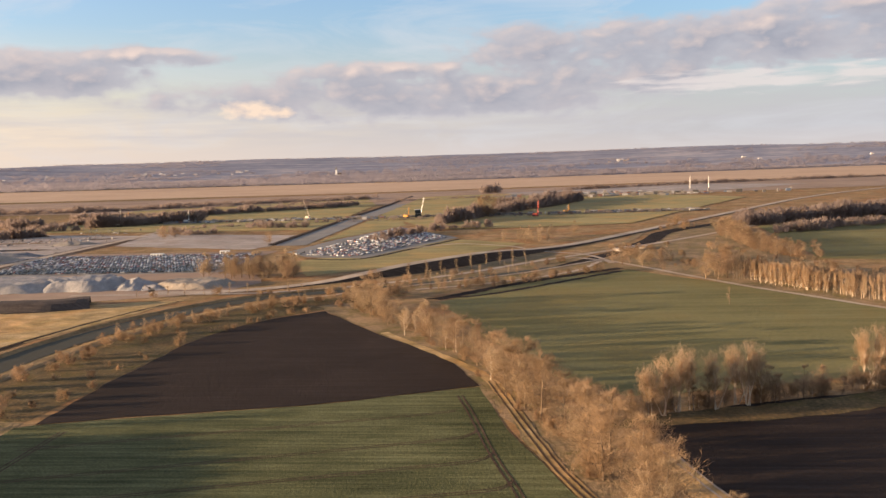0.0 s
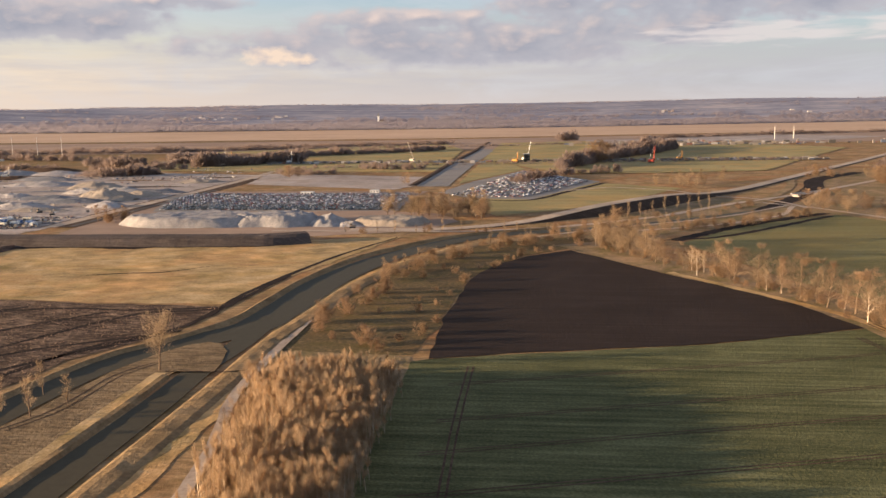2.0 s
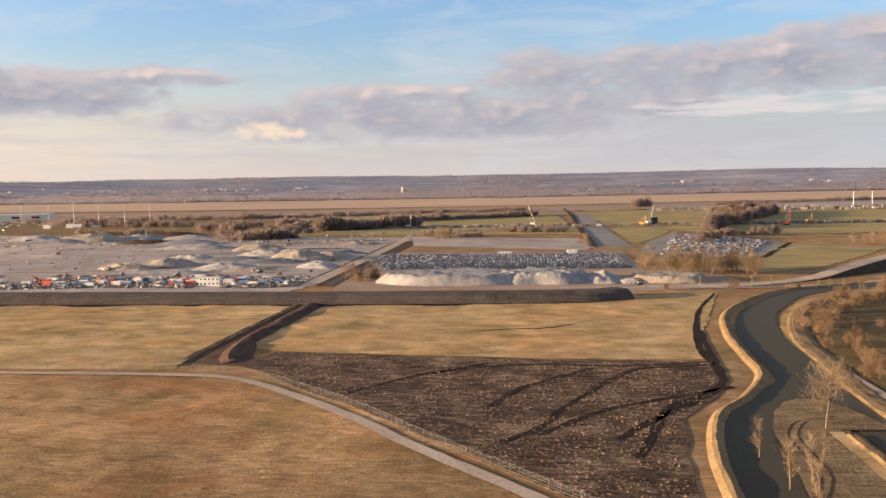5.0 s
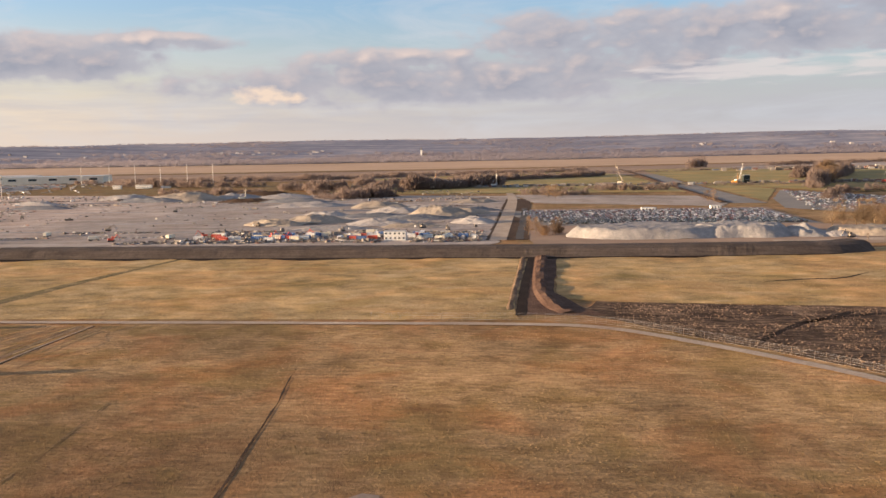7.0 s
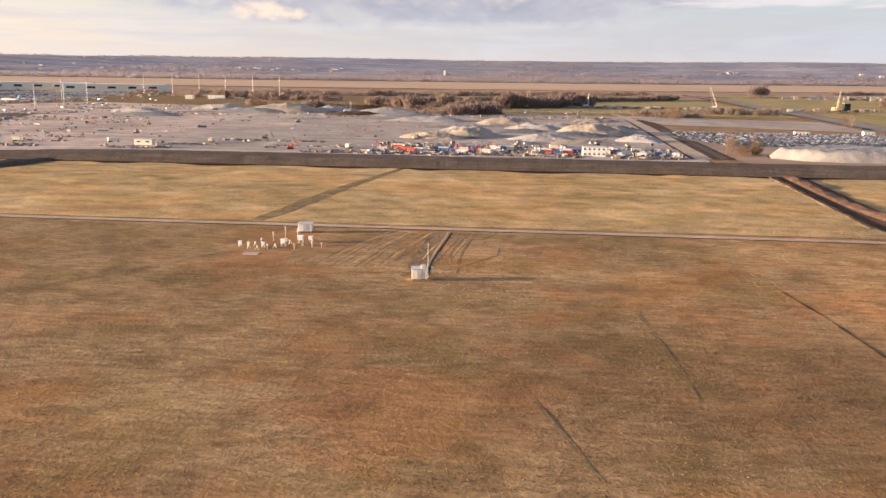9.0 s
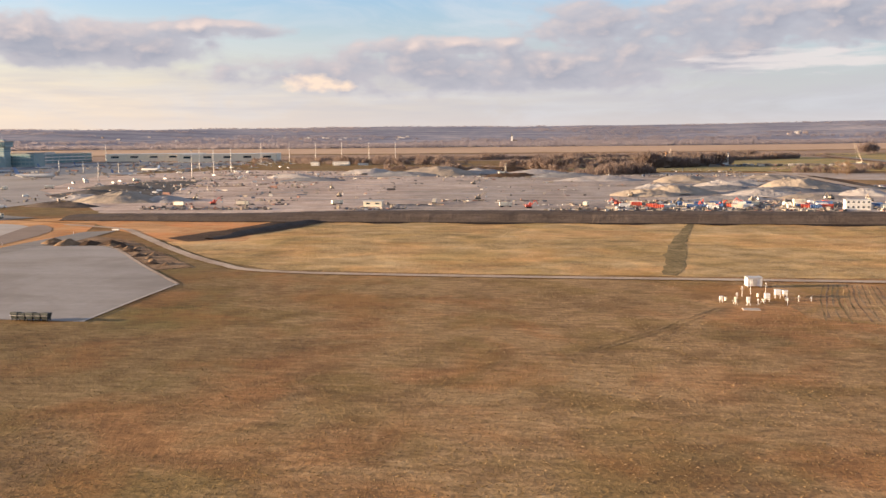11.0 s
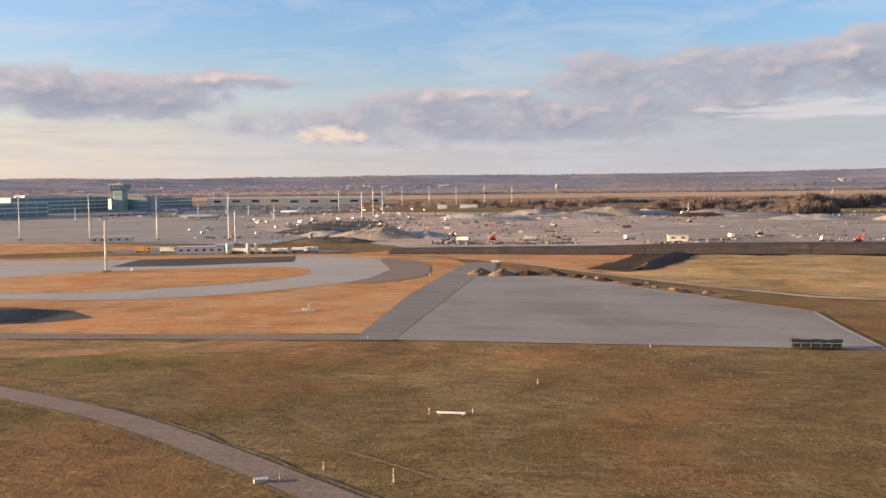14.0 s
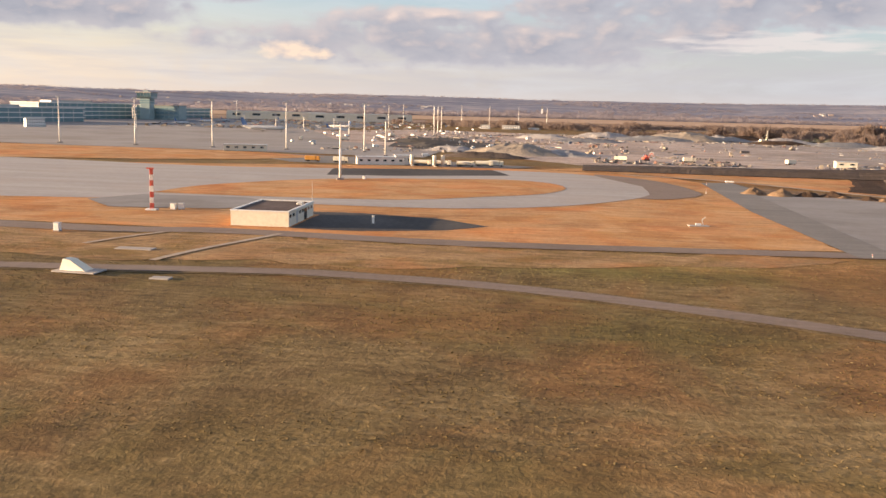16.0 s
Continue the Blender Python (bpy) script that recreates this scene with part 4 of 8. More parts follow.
for x, half, reach in ((-262, 20, 4.0), (-305, 9, 2.6), (-338, 16, 4.4), (-372, 10, 3.4), (-402, 12, 2.6), (-441, 15, 4.0), (-474, 9, 2.6), (-222, 14, 3.0)):
    sheet("wet_soil", [(x - half, 301.4), (x - half * 0.6, 300 - reach * 0.5), (x - half * 0.1, 299.5 - reach), (x + half * 0.5, 299.5 - reach * 0.7), (x + half, 301.4)], 0.125, DIRT_AND_SHADE, "dark soil spilled from the earth bank", "soil", ragged=2.0, smooth_line=True)

# building site and airport paving
sheet("site_yard", [(-586, 330), (-500, 329), (-280, 326), (-272, 400), (-270, 560), (-272, 640), (-343, 660), (-452, 690), (-560, 700), (-700, 740), (-760, 640), (-700, 470), (-640, 400)], 0.10, YARD, "wide scraped gravel building site", "building site", ragged=3)
sheet("lot_yard", [(-272, 400), (-262, 326), (-165, 326), (-120, 345), (-110, 372), (-120, 400), (-142, 410), (-140, 510), (-270, 512)], 0.08, FAR_BROWN, "brown trodden ground by the car parks", "ground", ragged=2)
ribbon("site_road", [(-277.5, 352), (-277, 400), (-276, 500), (-276, 606), (-280, 690)], [6.5, 6.5, 6.5, 6, 5], 0.17, GRAVEL, "straight pale site road", "road", ragged=0.4)
ribbon("site_road_verge", [(-274, 352), (-273.5, 400), (-273, 500), (-272, 606)], 16, 0.13, DIRT, "trodden brown verge of the site road", "verge", ragged=1.5)
ribbon("site_ditch", [(-269.5, 355), (-268.5, 430), (-268, 520)], 3.0, 0.15, ASPHALT_AND_SHADE, "dark ditch along the site road", "ditch", ragged=0.8)
sheet("car_park_surface", [(-282, 497), (-146, 500), (-141, 412), (-258, 408)], 0.14, ASPHALT, "grey car park surface", "car park", ragged=0.8)
sheet("overflow_car_park_surface", [(-132, 500), (-118, 575), (-88, 672), (-38, 572), (-80, 462), (-112, 470)], 0.14, ASPHALT, "grey overflow car park surface", "car park", ragged=0.8)
ribbon("lot_edge_bank", [(-112, 462), (-82, 458), (-60, 505), (-36, 562)], 3.5, 0.17, DIRT_AND_SHADE, "dark grass edge of the car park", "verge", ragged=0.6)
ribbon("canal_cut", [(-140, 540), (-140, 620), (-138, 800), (-132, 1000), (-129, 1228)], [19, 19, 18, 19, 22], 0.16, ASPHALT, "grey cutting of a road under construction", "road", ragged=0.6)
ridge("cutting_bank", [(-152, 545), (-150.5, 650), (-149, 800), (-144, 1000), (-142, 1225)], [(-2.0, 0), (0, 0.8), (2.5, 0.8), (4.5, 0)][::-1], DIRT, "dark bank of the road cutting", "earth bank")

# roads towards the bridge
ribbon("gravel_road", [(-180, 343), (-133, 343), (-101, 343), (-67, 357), (-27, 389), (13, 438), (66, 495), (140, 590), (215, 700)], 4.0, 0.18, GRAVEL, "pale gravel road", "road", ragged=0.4)
# the raised road; the embankment's shade is put into its dark slope colour
def build_embankment():
    line = curve([(-150, 348, 0.2), (-112, 350, 0.3), (-84, 368, 0.6), (-66, 387, 2.0), (-50, 404, 3.4), (-22, 440, 3.7), (-6, 461, 2.9), (8, 478, 1.6), (34, 512, 0.8), (80, 590, 0.6), (180, 760, 0.4), (300, 960, 0.3), (430, 1120, 0.3), (620, 1300, 0.3), (900, 1500, 0.3)])
    side = sideways(line)
    deck, slope = Shape(), Shape()
    for k in range(len(line) - 1):
        ring = []
        for p, s in ((line[k], side[k]), (line[k + 1], side[k + 1])):
            h = p[2]
            row = [(-3.2 - 2.0 * h, 0.0), (-3.6, h - 0.12), (-2.6, h), (2.6, h), (3.6, h - 0.12), (3.2 + 2.0 * h, 0.0)]
            ring.append([(p[0] + s[0] * o, p[1] + s[1] * o, max(z, 0.0)) for o, z in row])
        a, b = ring
        deck.add([a[1], a[2], a[3], a[4], b[1], b[2], b[3], b[4]], [(0, 4, 5, 1)[::-1], (1, 5, 6, 2)[::-1], (2, 6, 7, 3)[::-1]])
        slope.add([a[0], a[1], b[0], b[1]], [(0, 2, 3, 1)[::-1]])
        slope.add([a[4], a[5], b[4], b[5]], [(0, 2, 3, 1)[::-1]])
    slope.alone("road_embankment", SOIL_AND_SHADE, "earth slope of the raised road, shade put into its dark tone", "embankment", kind="structure")
    top = deck.alone("raised_road", GRAVEL, "pale unfinished road on an embankment", "road", kind="structure")
    top.location.z = 0.03


build_embankment()
# flat strip whose dark colour paints the shade on the cutting's slope
ribbon("river_cut", [(20, 412), (45, 455), (75, 520), (95, 580), (140, 640)], [5, 9, 11, 11, 9], 0.13, DIRT_AND_SHADE, "flat dark strip painted as the shaded slope beside the road", "cutting", ragged=1.0)
ribbon("channel_bank", [(28, 408), (54, 452), (85, 515), (106, 575), (150, 634)], 5.0, 0.15, LITTER, "tan bank of the cutting", "bank", ragged=1.2)
ribbon("channel_bank", [(10, 418), (36, 462), (65, 528), (84, 590), (128, 650)], 5.0, 0.15, LITTER, "tan bank of the cutting", "bank", ragged=1.2)
ribbon("side_lane", [(-62, 508), (-50, 519), (-35, 530), (-17, 520), (-1, 505), (8, 484), (21, 471), (33, 461), (41, 440), (44, 420)], 2.6, 0.21, GRAVEL, "pale farm lane", "lane", ragged=0.3)
ribbon("dark_verge", [(-34, 321), (-12.7, 329), (12.7, 355), (30, 375), (45, 391)], 3.0, 0.125, DIRT_AND_SHADE, "dark brush strip at the field edge", "verge", ragged=1.0)
ribbon("side_lane", [(-40, 345), (-8, 362), (24, 392), (40, 430)], 2.4, 0.19, GRAVEL, "pale farm lane", "lane", ragged=0.3)
ribbon("dark_verge", [(-30, 320), (-5, 352), (24, 382), (46, 402)], 5.0, 0.12, DIRT_AND_SHADE, "dark brush strip at the field edge", "verge", ragged=1.2)

# airfield paving
sheet("holding_pad", [(-487.6, 181.6), (-487, 147.6), (-550, 149.2), (-549.6, 236), (-533.5, 237), (-526, 230.5)], 0.09, PAD, "plain grey concrete pad", "concrete pad")
ribbon("pad_kerb", [(-486.6, 147.4), (-487.2, 165), (-487.3, 181.8)], 0.6, 0.14, CONCRETE_PALE, "pale kerb strip of the concrete pad", "kerb")
ribbon("pad_edge_line", [(-487.6, 182), (-507, 206), (-526, 230.8), (-534, 237.6)], 0.8, 0.135, GRAVEL, "pale gravel edge of the concrete pad", "kerb", ragged=0.15)
sheet("pad_shoulder", [(-550, 148.6), (-555.8, 149), (-558, 200), (-556.5, 268), (-548, 272), (-546, 246), (-549.4, 236)], 0.11, ASPHALT, "dark asphalt strip beside the concrete pad", "asphalt")
ribbon("service_strip", [(-700, 150), (-658, 147), (-640, 149.5), (-608, 147), (-578, 148.8), (-550, 151)], [7, 6, 5, 5, 4.5, 5], 0.10, ROAD_BROWN, "asphalt service strip across the airfield grass", "service road", ragged=0.3)
sheet("orange_lawn", [(-700, 152), (-640, 151), (-608, 149), (-578, 151), (-556, 154), (-557.5, 200), (-556, 268), (-565, 290), (-600, 302), (-640, 300), (-760, 262), (-760, 178)], 0.05, GRASS_ORANGE, "short orange-brown mown airfield grass", "lawn", ragged=0.6)
sheet("orange_lawn", [(-700, 120), (-660, 124), (-629, 126.5), (-612, 127), (-597, 131), (-586, 134), (-576, 139), (-562, 142), (-553, 147.5), (-580, 146), (-610, 144), (-640, 147), (-700, 146)], 0.045, LAWN_MIX, "patchy orange and olive airfield grass", "lawn", ragged=5.0)
# the curved taxiway
sheet("taxiway", [(-900, 300), (-760, 282), (-690, 272), (-639, 284), (-607, 291.5), (-583, 282), (-573, 255), (-573.5, 228), (-586.7, 205), (-602, 192), (-620, 186.5), (-660, 186), (-700, 180), (-760, 172), (-900, 150)], 0.10, CONCRETE_PALE, "pale concrete taxiway loop", "taxiway", smooth_line=True)
sheet("taxiway_shoulder", [(-573, 250), (-573.6, 228), (-577, 219), (-570, 220), (-562, 232), (-563, 252), (-569, 272), (-580, 286), (-583, 282)], 0.12, ROAD_BROWN, "asphalt shoulder of the taxiway bend", "shoulder", smooth_line=True)
sheet("taxiway_island", [(-672, 196), (-650, 196), (-624, 199), (-609, 210), (-597, 221), (-591.5, 236), (-595, 250), (-606, 257), (-625, 252), (-650, 240), (-668, 216)], 0.14, GRASS_ORANGE, "orange grass island inside the taxiway", "lawn", smooth_line=True)
sheet("dark_apron", [(-656, 278), (-640, 284), (-612, 291), (-606, 272), (-634, 258), (-652, 254)], 0.13, ASPHALT_AND_SHADE, "dark asphalt stand inside the taxiway", "apron", ragged=0.5)
sheet("dark_stand", [(-672, 192), (-652, 193), (-640, 185), (-650, 174), (-668, 171), (-677, 181)], 0.15, PAD, "grey concrete stand by the red mast", "apron", ragged=0.4)
sheet("station_forecourt", [(-675, 300), (-607, 301), (-600, 312), (-640, 330), (-720, 350), (-800, 372), (-800, 352), (-700, 330)], 0.12, ASPHALT, "asphalt forecourt of the low station", "forecourt", ragged=0.6)
sheet("mast_verge", [(-900, 354), (-800, 357), (-735, 354), (-700, 347), (-672, 331), (-690, 306), (-720, 291), (-760, 280), (-900, 290)], 0.15, GRASS_ORANGE, "orange grass strip under the light masts", "lawn", ragged=0.8)
sheet("terminal_apron", [(-1300, 380), (-800, 362), (-700, 352), (-640, 345), (-640, 400), (-700, 470), (-760, 640), (-740, 900), (-900, 1200), (-1300, 1300)], 0.13, CONCRETE, "grey terminal apron", "apron", ragged=1)
sheet("dark_site_cut", [(-668, 425), (-634, 392), (-606, 424), (-650, 570), (-680, 545)], 0.18, ASPHALT_AND_SHADE, "dark excavated cut in the site", "excavation", ragged=2)
ribbon("service_road", [(-720, 112), (-665, 117), (-641.7, 119.4), (-629, 121), (-619.3, 121.6), (-605, 120), (-593, 116.9), (-580, 111.6), (-566, 104.8), (-551.8, 95.3), (-537.4, 84.6), (-520, 72), (-500, 55), (-440, 0), (-380, -60), (-300, -160), (-240, -330)], 3.15, 0.12, ROAD_BROWN, "narrow brown asphalt service road", "service road", ragged=0.12)
ribbon("road_verge", [(-665, 117), (-641.7, 119.4), (-629, 121), (-619.3, 121.6), (-605, 120), (-593, 116.9), (-580, 111.6), (-566, 104.8), (-551.8, 95.3), (-537.4, 84.6), (-520, 72)], 4.6, 0.062, GRASS_DARK, "worn dark verge of the service road", "verge", ragged=0.7)
ribbon("footway", [(-638.9, 124.7), (-637, 133), (-631.5, 148.6)], 1.0, 0.12, GRAVEL, "pale footway through the grass", "footway", ragged=0.08)
ribbon("footway", [(-652, 134), (-650, 140), (-647, 146)], 0.8, 0.12, GRAVEL, "pale footway through the grass", "footway", ragged=0.08)

sheet("bank_lawn", [(-600, 304), (-566, 292), (-552, 277), (-523, 250), (-506, 236), (-499, 255), (-505, 309), (-585, 314)], 0.055, GRASS_ORANGE, "short orange-brown grass below the earth bank", "lawn", ragged=1.0)
# forecourt asphalt, dark and pointed because the hut's long shadow is painted in
sheet("hut_forecourt", [(-632.2, 155), (-632.2, 171.5), (-640, 172.5), (-641.5, 175), (-626, 176), (-612, 172), (-604, 165), (-610, 159), (-622, 154.5)], 0.075, ASPHALT_AND_SHADE, "asphalt forecourt with the hut's cast shadow painted in", "forecourt", ragged=0.4, smooth_line=False)

# ---- trees and bushes ----
def branching(seed, height, spread, style):
    """A bare tree: the limbs as tapered tubes and the fine twigs as slender blades, both as (vertices, faces)."""
    r = np.random.default_rng(seed)
    wood, v, f = Shape(), [], []

    def twig(p, d, length, width):
        d = d / (np.linalg.norm(d) + 1e-9)
        s = np.cross(d, r.normal(size=3))
        s = s / (np.linalg.norm(s) + 1e-9) * width
        n = len(v)
        v.extend([p - s, p + s, p + d * length + r.normal(size=3) * length * 0.12])
        f.append((n, n + 1, n + 2))

    stems = {"round": 1, "upright": 1, "young": 1, "bush": 9, "thicket": 13, "fan": 4}[style]
    for s in range(stems):
        lean = r.normal(size=2) * (0.04 if stems == 1 else 0.05 if style == "thicket" else 0.15 if style == "fan" else 0.16)
        foot = np.r_[r.normal(size=2) * (0 if stems == 1 else spread * (0.1 if style == "fan" else 0.8 if style == "thicket" else 0.33)), -0.1]
        tall = height * (1.0 if stems == 1 else r.uniform(0.75, 1.0) if style in ("thicket", "fan") else r.uniform(0.55, 1.0))
        radius = tall * (0.017 if stems == 1 else 0.012 if style == "fan" else 0.010 if style == "thicket" else 0.007)
        if stems > 1:
            wood.tube((0, 0, -0.12), foot, radius * 1.3, radius, 3, caps=False)
        axis = [foot]
        cuts = 7 if stems < 5 else 3
        for k in range(1, cuts + 1):
            axis.append(foot + np.r_[lean * tall * k / cuts + r.normal(size=2) * 0.012 * tall * k / cuts, tall * 0.93 * k / cuts])
        for k in range(cuts):
            wood.tube(axis[k], axis[k + 1], radius * (1 - 0.92 * k / cuts), radius * (1 - 0.92 * (k + 1) / cuts), 6 if stems == 1 else 4 if stems < 5 else 3, caps=False)
        limbs = {"round": 30, "upright": 26, "young": 16, "bush": 9, "thicket": 10, "fan": 19}[style]
        for b in range(limbs):
            u = r.uniform(0.34 if style == "fan" else 0.12 if style == "round" else 0.22 if style in ("upright", "young") else 0.05, 0.97)
            q = u * cuts
            k = min(int(q), cuts - 1)
            start = axis[k] + (axis[k + 1] - axis[k]) * (q - k)
            turn = r.uniform(0, 2 * math.pi)
            if style == "round":
                reach = spread * (0.35 + 0.75 * math.sin(math.pi * min(1, 0.12 + 0.95 * u)))
                rise = r.uniform(0.25, 0.75)
            elif style in ("upright", "young"):
                reach = spread * (0.35 + 0.7 * math.sin(math.pi * min(1, 0.1 + 0.9 * u)))
                rise = r.uniform(0.8, 1.6)
            elif style == "fan":
                reach = spread * r.uniform(0.45, 0.95)
                rise = r.uniform(0.9, 2.2)
            elif style == "thicket":
                reach = spread * r.uniform(0.25, 0.5)
                rise = r.uniform(1.5, 3.5)
            else:
                reach = spread * r.uniform(0.3, 0.6)
                rise = r.uniform(0.5, 1.6)
            reach *= r.uniform(0.7, 1.1)
            d = np.array([math.cos(turn), math.sin(turn), rise])
            d /= np.linalg.norm(d)
            end = start + d * reach
            end[2] = min(end[2], foot[2] + tall * 1.03)
            bend = (start + end) / 2 + r.normal(size=3) * reach * 0.07
            rr = radius * (1 - u * 0.8) * 0.45
            if stems < 5:
                wood.tube(start, bend, rr, rr * 0.6, 3, caps=False)
                wood.tube(bend, end, rr * 0.6, rr * 0.2, 3, caps=False)
            else:
                wood.tube(start, end, rr, rr * 0.2, 3, caps=False)
            count = {"round": 84, "upright": 70, "young": 30, "bush": 44, "thicket": 42, "fan": 36}[style]
            size = height * (0.082 if stems == 1 or style == "fan" else 0.15 if style == "thicket" else 0.12)
            for _ in range(count):
                w = r.uniform(0.12, 1.0)
                p = start + (end - start) * w + r.normal(size=3) * reach * 0.13
                up = np.array([0, 0, r.uniform(0.1, 0.9 if style == "round" else 3.0 if style == "thicket" else 1.6)])
                twig(p, d * 0.6 + r.normal(size=3) * (0.3 if style == "thicket" else 0.55) + up, size * r.uniform(0.5, 1.15), (height * 0.0017 + 0.008) * (0.7 if style == "thicket" else 1.25 if style == "bush" else 0.9))
    return (wood.v, wood.f), (v, f)


TREES = {}


def plant(kind, x, y, height=None, label=None, group="", turn=None):
    """A tree of a kind at a place; each kind is built once and then copied."""
    style, tall, spread, bark, twig, name, text, seed = KINDS[kind]
    h = height or tall
    m = pose(x, y, 0, 0, 0, rng.uniform(0, 360) if turn is None else turn) @ Matrix.Diagonal((h / tall * rng.uniform(0.88, 1.14), h / tall * rng.uniform(0.88, 1.14), h / tall, 1))
    if kind in TREES:
        ob = copy_thing(TREES[kind], m)
    else:
        wood, crown = branching(seed, tall, spread, style)
        ob = holder(name, m, text, "bush" if "bush" in name or "thicket" in name else "tree")
        part("trunk", *wood, bark, ob)
        part("crown", *crown, twig, ob)
        TREES[kind] = ob
    return tagged(ob, label or text, group=group)


KINDS = {
    "oak_a": ("round", 11.0, 4.4, BARK, TWIG, "bare_tree", "bare broad-crowned tree glowing orange in low sun", 11),
    "oak_b": ("round", 10.0, 3.6, BARK, TWIG_PALE, "bare_tree", "bare broad-crowned tree with pale fine twigs", 12),
    "oak_c": ("round", 9.0, 4.0, BARK, TWIG_RUST, "bare_tree", "bare round tree with rust-brown twigs", 13),
    "birch_a": ("upright", 12.0, 3.6, BARK_PALE, TWIG_PALE, "birch_tree", "slender bare birch with pale trunk", 14),
    "birch_b": ("upright", 11.0, 2.7, BARK_PALE, TWIG, "birch_tree", "slender bare birch with tan twigs", 15),
    "bush_a": ("bush", 5.0, 3.2, BARK, TWIG_RUST, "bush", "leafless rust-coloured bush on rough grass", 16),
    "bush_b": ("bush", 4.0, 2.8, BARK, TWIG, "bush", "leafless brown bush on rough grass", 17),
    "thicket": ("thicket", 9.0, 2.8, BARK_PALE, TWIG_WOOD, "thicket", "dense thicket of pale upright saplings", 18),
    "willow": ("upright", 11.0, 5.2, BARK, TWIG_PALE, "bare_tree", "large bare fan-shaped tree with fine tan twigs", 21),
    "fan": ("fan", 11.0, 3.6, BARK_PALE, TWIG_WOOD, "birch_tree", "tall fan-shaped bare birch with several pale stems", 20),
    "sapling": ("young", 5.0, 1.3, BARK, TWIG_PALE, "sapling", "thin bare sapling on a grass bank", 19),
}


def along(points, gap, jitter, kinds, heights, group, label=None):
    """Trees along a line, about every so many metres."""
    line = curve(points, 1.0)
    k = 0.0
    while k < len(line) - 1:
        p = line[int(k)]
        plant(kinds[rng.integers(len(kinds))], p[0] + rng.normal() * jitter, p[1] + rng.normal() * jitter, rng.uniform(*heights), label, group)
        k += gap * rng.uniform(0.6, 1.4)


# the long hedge between the fields
along([(-58, 309), (-42, 277), (-22, 243), (-8, 210), (2, 178)], 4.3, 1.6, ["oak_a", "oak_b", "oak_b", "oak_c", "birch_a"], (7.5, 12.0), "hedge trees")
along([(-2, 190), (6, 170), (13, 146), (20, 118)], 5.0, 1.6, ["oak_a", "oak_b", "oak_a"], (9.5, 13.0), "hedge trees")
along([(20, 118), (32, 84), (46, 40)], 5.0, 2.0, ["oak_a", "oak_b"], (9.0, 12.0), "hedge trees")
along([(-58, 306), (-20, 240), (0, 186), (16, 130)], 4.6, 1.8, ["bush_a", "bush_b"], (2.5, 5.0), "hedge bushes")
for x, y, h in ((-51.5, 308, 13.4), (-47, 303, 9), (-56, 312, 10.5), (1.2, 191, 12.6), (14.1, 140, 14.5), (10.5, 150, 12), (17.5, 131, 13)):
    plant("oak_a" if h > 12 else "oak_b", x, y, h, group="hedge trees")
# birches between the right-hand fields
for x, y, h in ((25, 171.5, 9), (28, 174, 11), (31.3, 176.7, 12.4), (34, 178, 11.5), (38.4, 177.5, 11), (43, 181, 11.5), (45.4, 181, 12.2), (48.5, 182.5, 11), (73, 194, 12), (76, 196, 12.4), (79, 197, 11), (84, 199, 12.5), (88, 201, 11), (95, 205, 12)):
    plant("fan" if rng.random() < 0.7 else "birch_a", x, y - 1.5, h * 1.12, group="birches at the field edge")
along([(23, 170), (45, 181), (77, 192), (120, 215)], 3.0, 1.0, ["bush_b", "bush_a", "oak_c"], (3.5, 6.5), "field edge bushes")
along([(20, 171), (40, 178.5), (62, 186), (85, 198), (100, 206)], 3.6, 1.2, ["oak_c", "oak_b", "birch_b"], (5.5, 8.0), "field edge trees")
along([(100, 207), (150, 232), (230, 262)], 6.0, 2.5, ["birch_a", "birch_b", "oak_b"], (9, 12), "birches at the field edge")
# wood beyond the white lane
for row in range(4):
    dx, dy = 4.5 * row, 3.5 * row
    along([(86 + dx, 362 + dy), (95 + dx, 350 + dy), (102 + dx, 338 + dy), (114 + dx, 317 + dy), (130 + dx, 292 + dy), (150 + dx, 262 + dy), (190 + dx, 210 + dy)], 3.0 if row < 2 else 4.2, 1.2, ["thicket", "birch_b", "thicket", "birch_a"] if row < 2 else ["oak_c", "oak_b", "birch_b"], (8.0, 10.0), "wood beyond the lane")
for x, y, h in ((75, 362, 11), (79, 358, 13), (80, 368, 13), (84, 372, 14), (84, 364, 14), (88, 374, 12.5), (77, 372, 11), (92, 370, 12), (45, 424, 9), (48, 412, 10), (52, 418, 10), (56, 405, 10), (60, 414, 9.5), (64, 408, 8), (67, 417, 8), (50, 428, 9), (57, 424, 9), (71, 428, 7), (76, 392, 5.5), (72, 388, 5)):
    plant(["oak_a", "oak_c", "oak_b"][int(x) % 3], x, y, h, group="lane trees")
for dx in (0, 5, 10):
    along([(131 + dx, 590), (124 + dx, 540), (122 + dx, 510), (121 + dx, 485), (122 + dx, 464), (126 + dx, 440), (134 + dx, 424)], 4.6, 1.8, ["oak_c", "oak_b", "oak_a", "bush_a"], (6.5, 9.0), "wood beyond the lane")
for k in range(70):
    x, y = rng.uniform(58, 122), rng.uniform(385, 520)
    if noise.noise((x * 0.05, y * 0.03, 2.0)) > -0.02:
        plant(["bush_a", "bush_b", "bush_b", "oak_c"][k % 4], x, y, rng.uniform(2.0, 4.6), group="scrub by the lane")
along([(100, 600), (112, 640), (126, 680)], 6.0, 6.0, ["bush_a", "bush_b", "oak_c"], (4, 7), "scrub by the lane")
for x, y, h in ((5, 529, 8.4), (13, 528, 6.7), (9, 533, 7), (18, 532, 6)):
    plant("oak_b", x, y, h, group="meadow trees")
# the lone field tree
plant("sapling", 70.2, 301, 6.4, "lone thin bare tree in the green field")
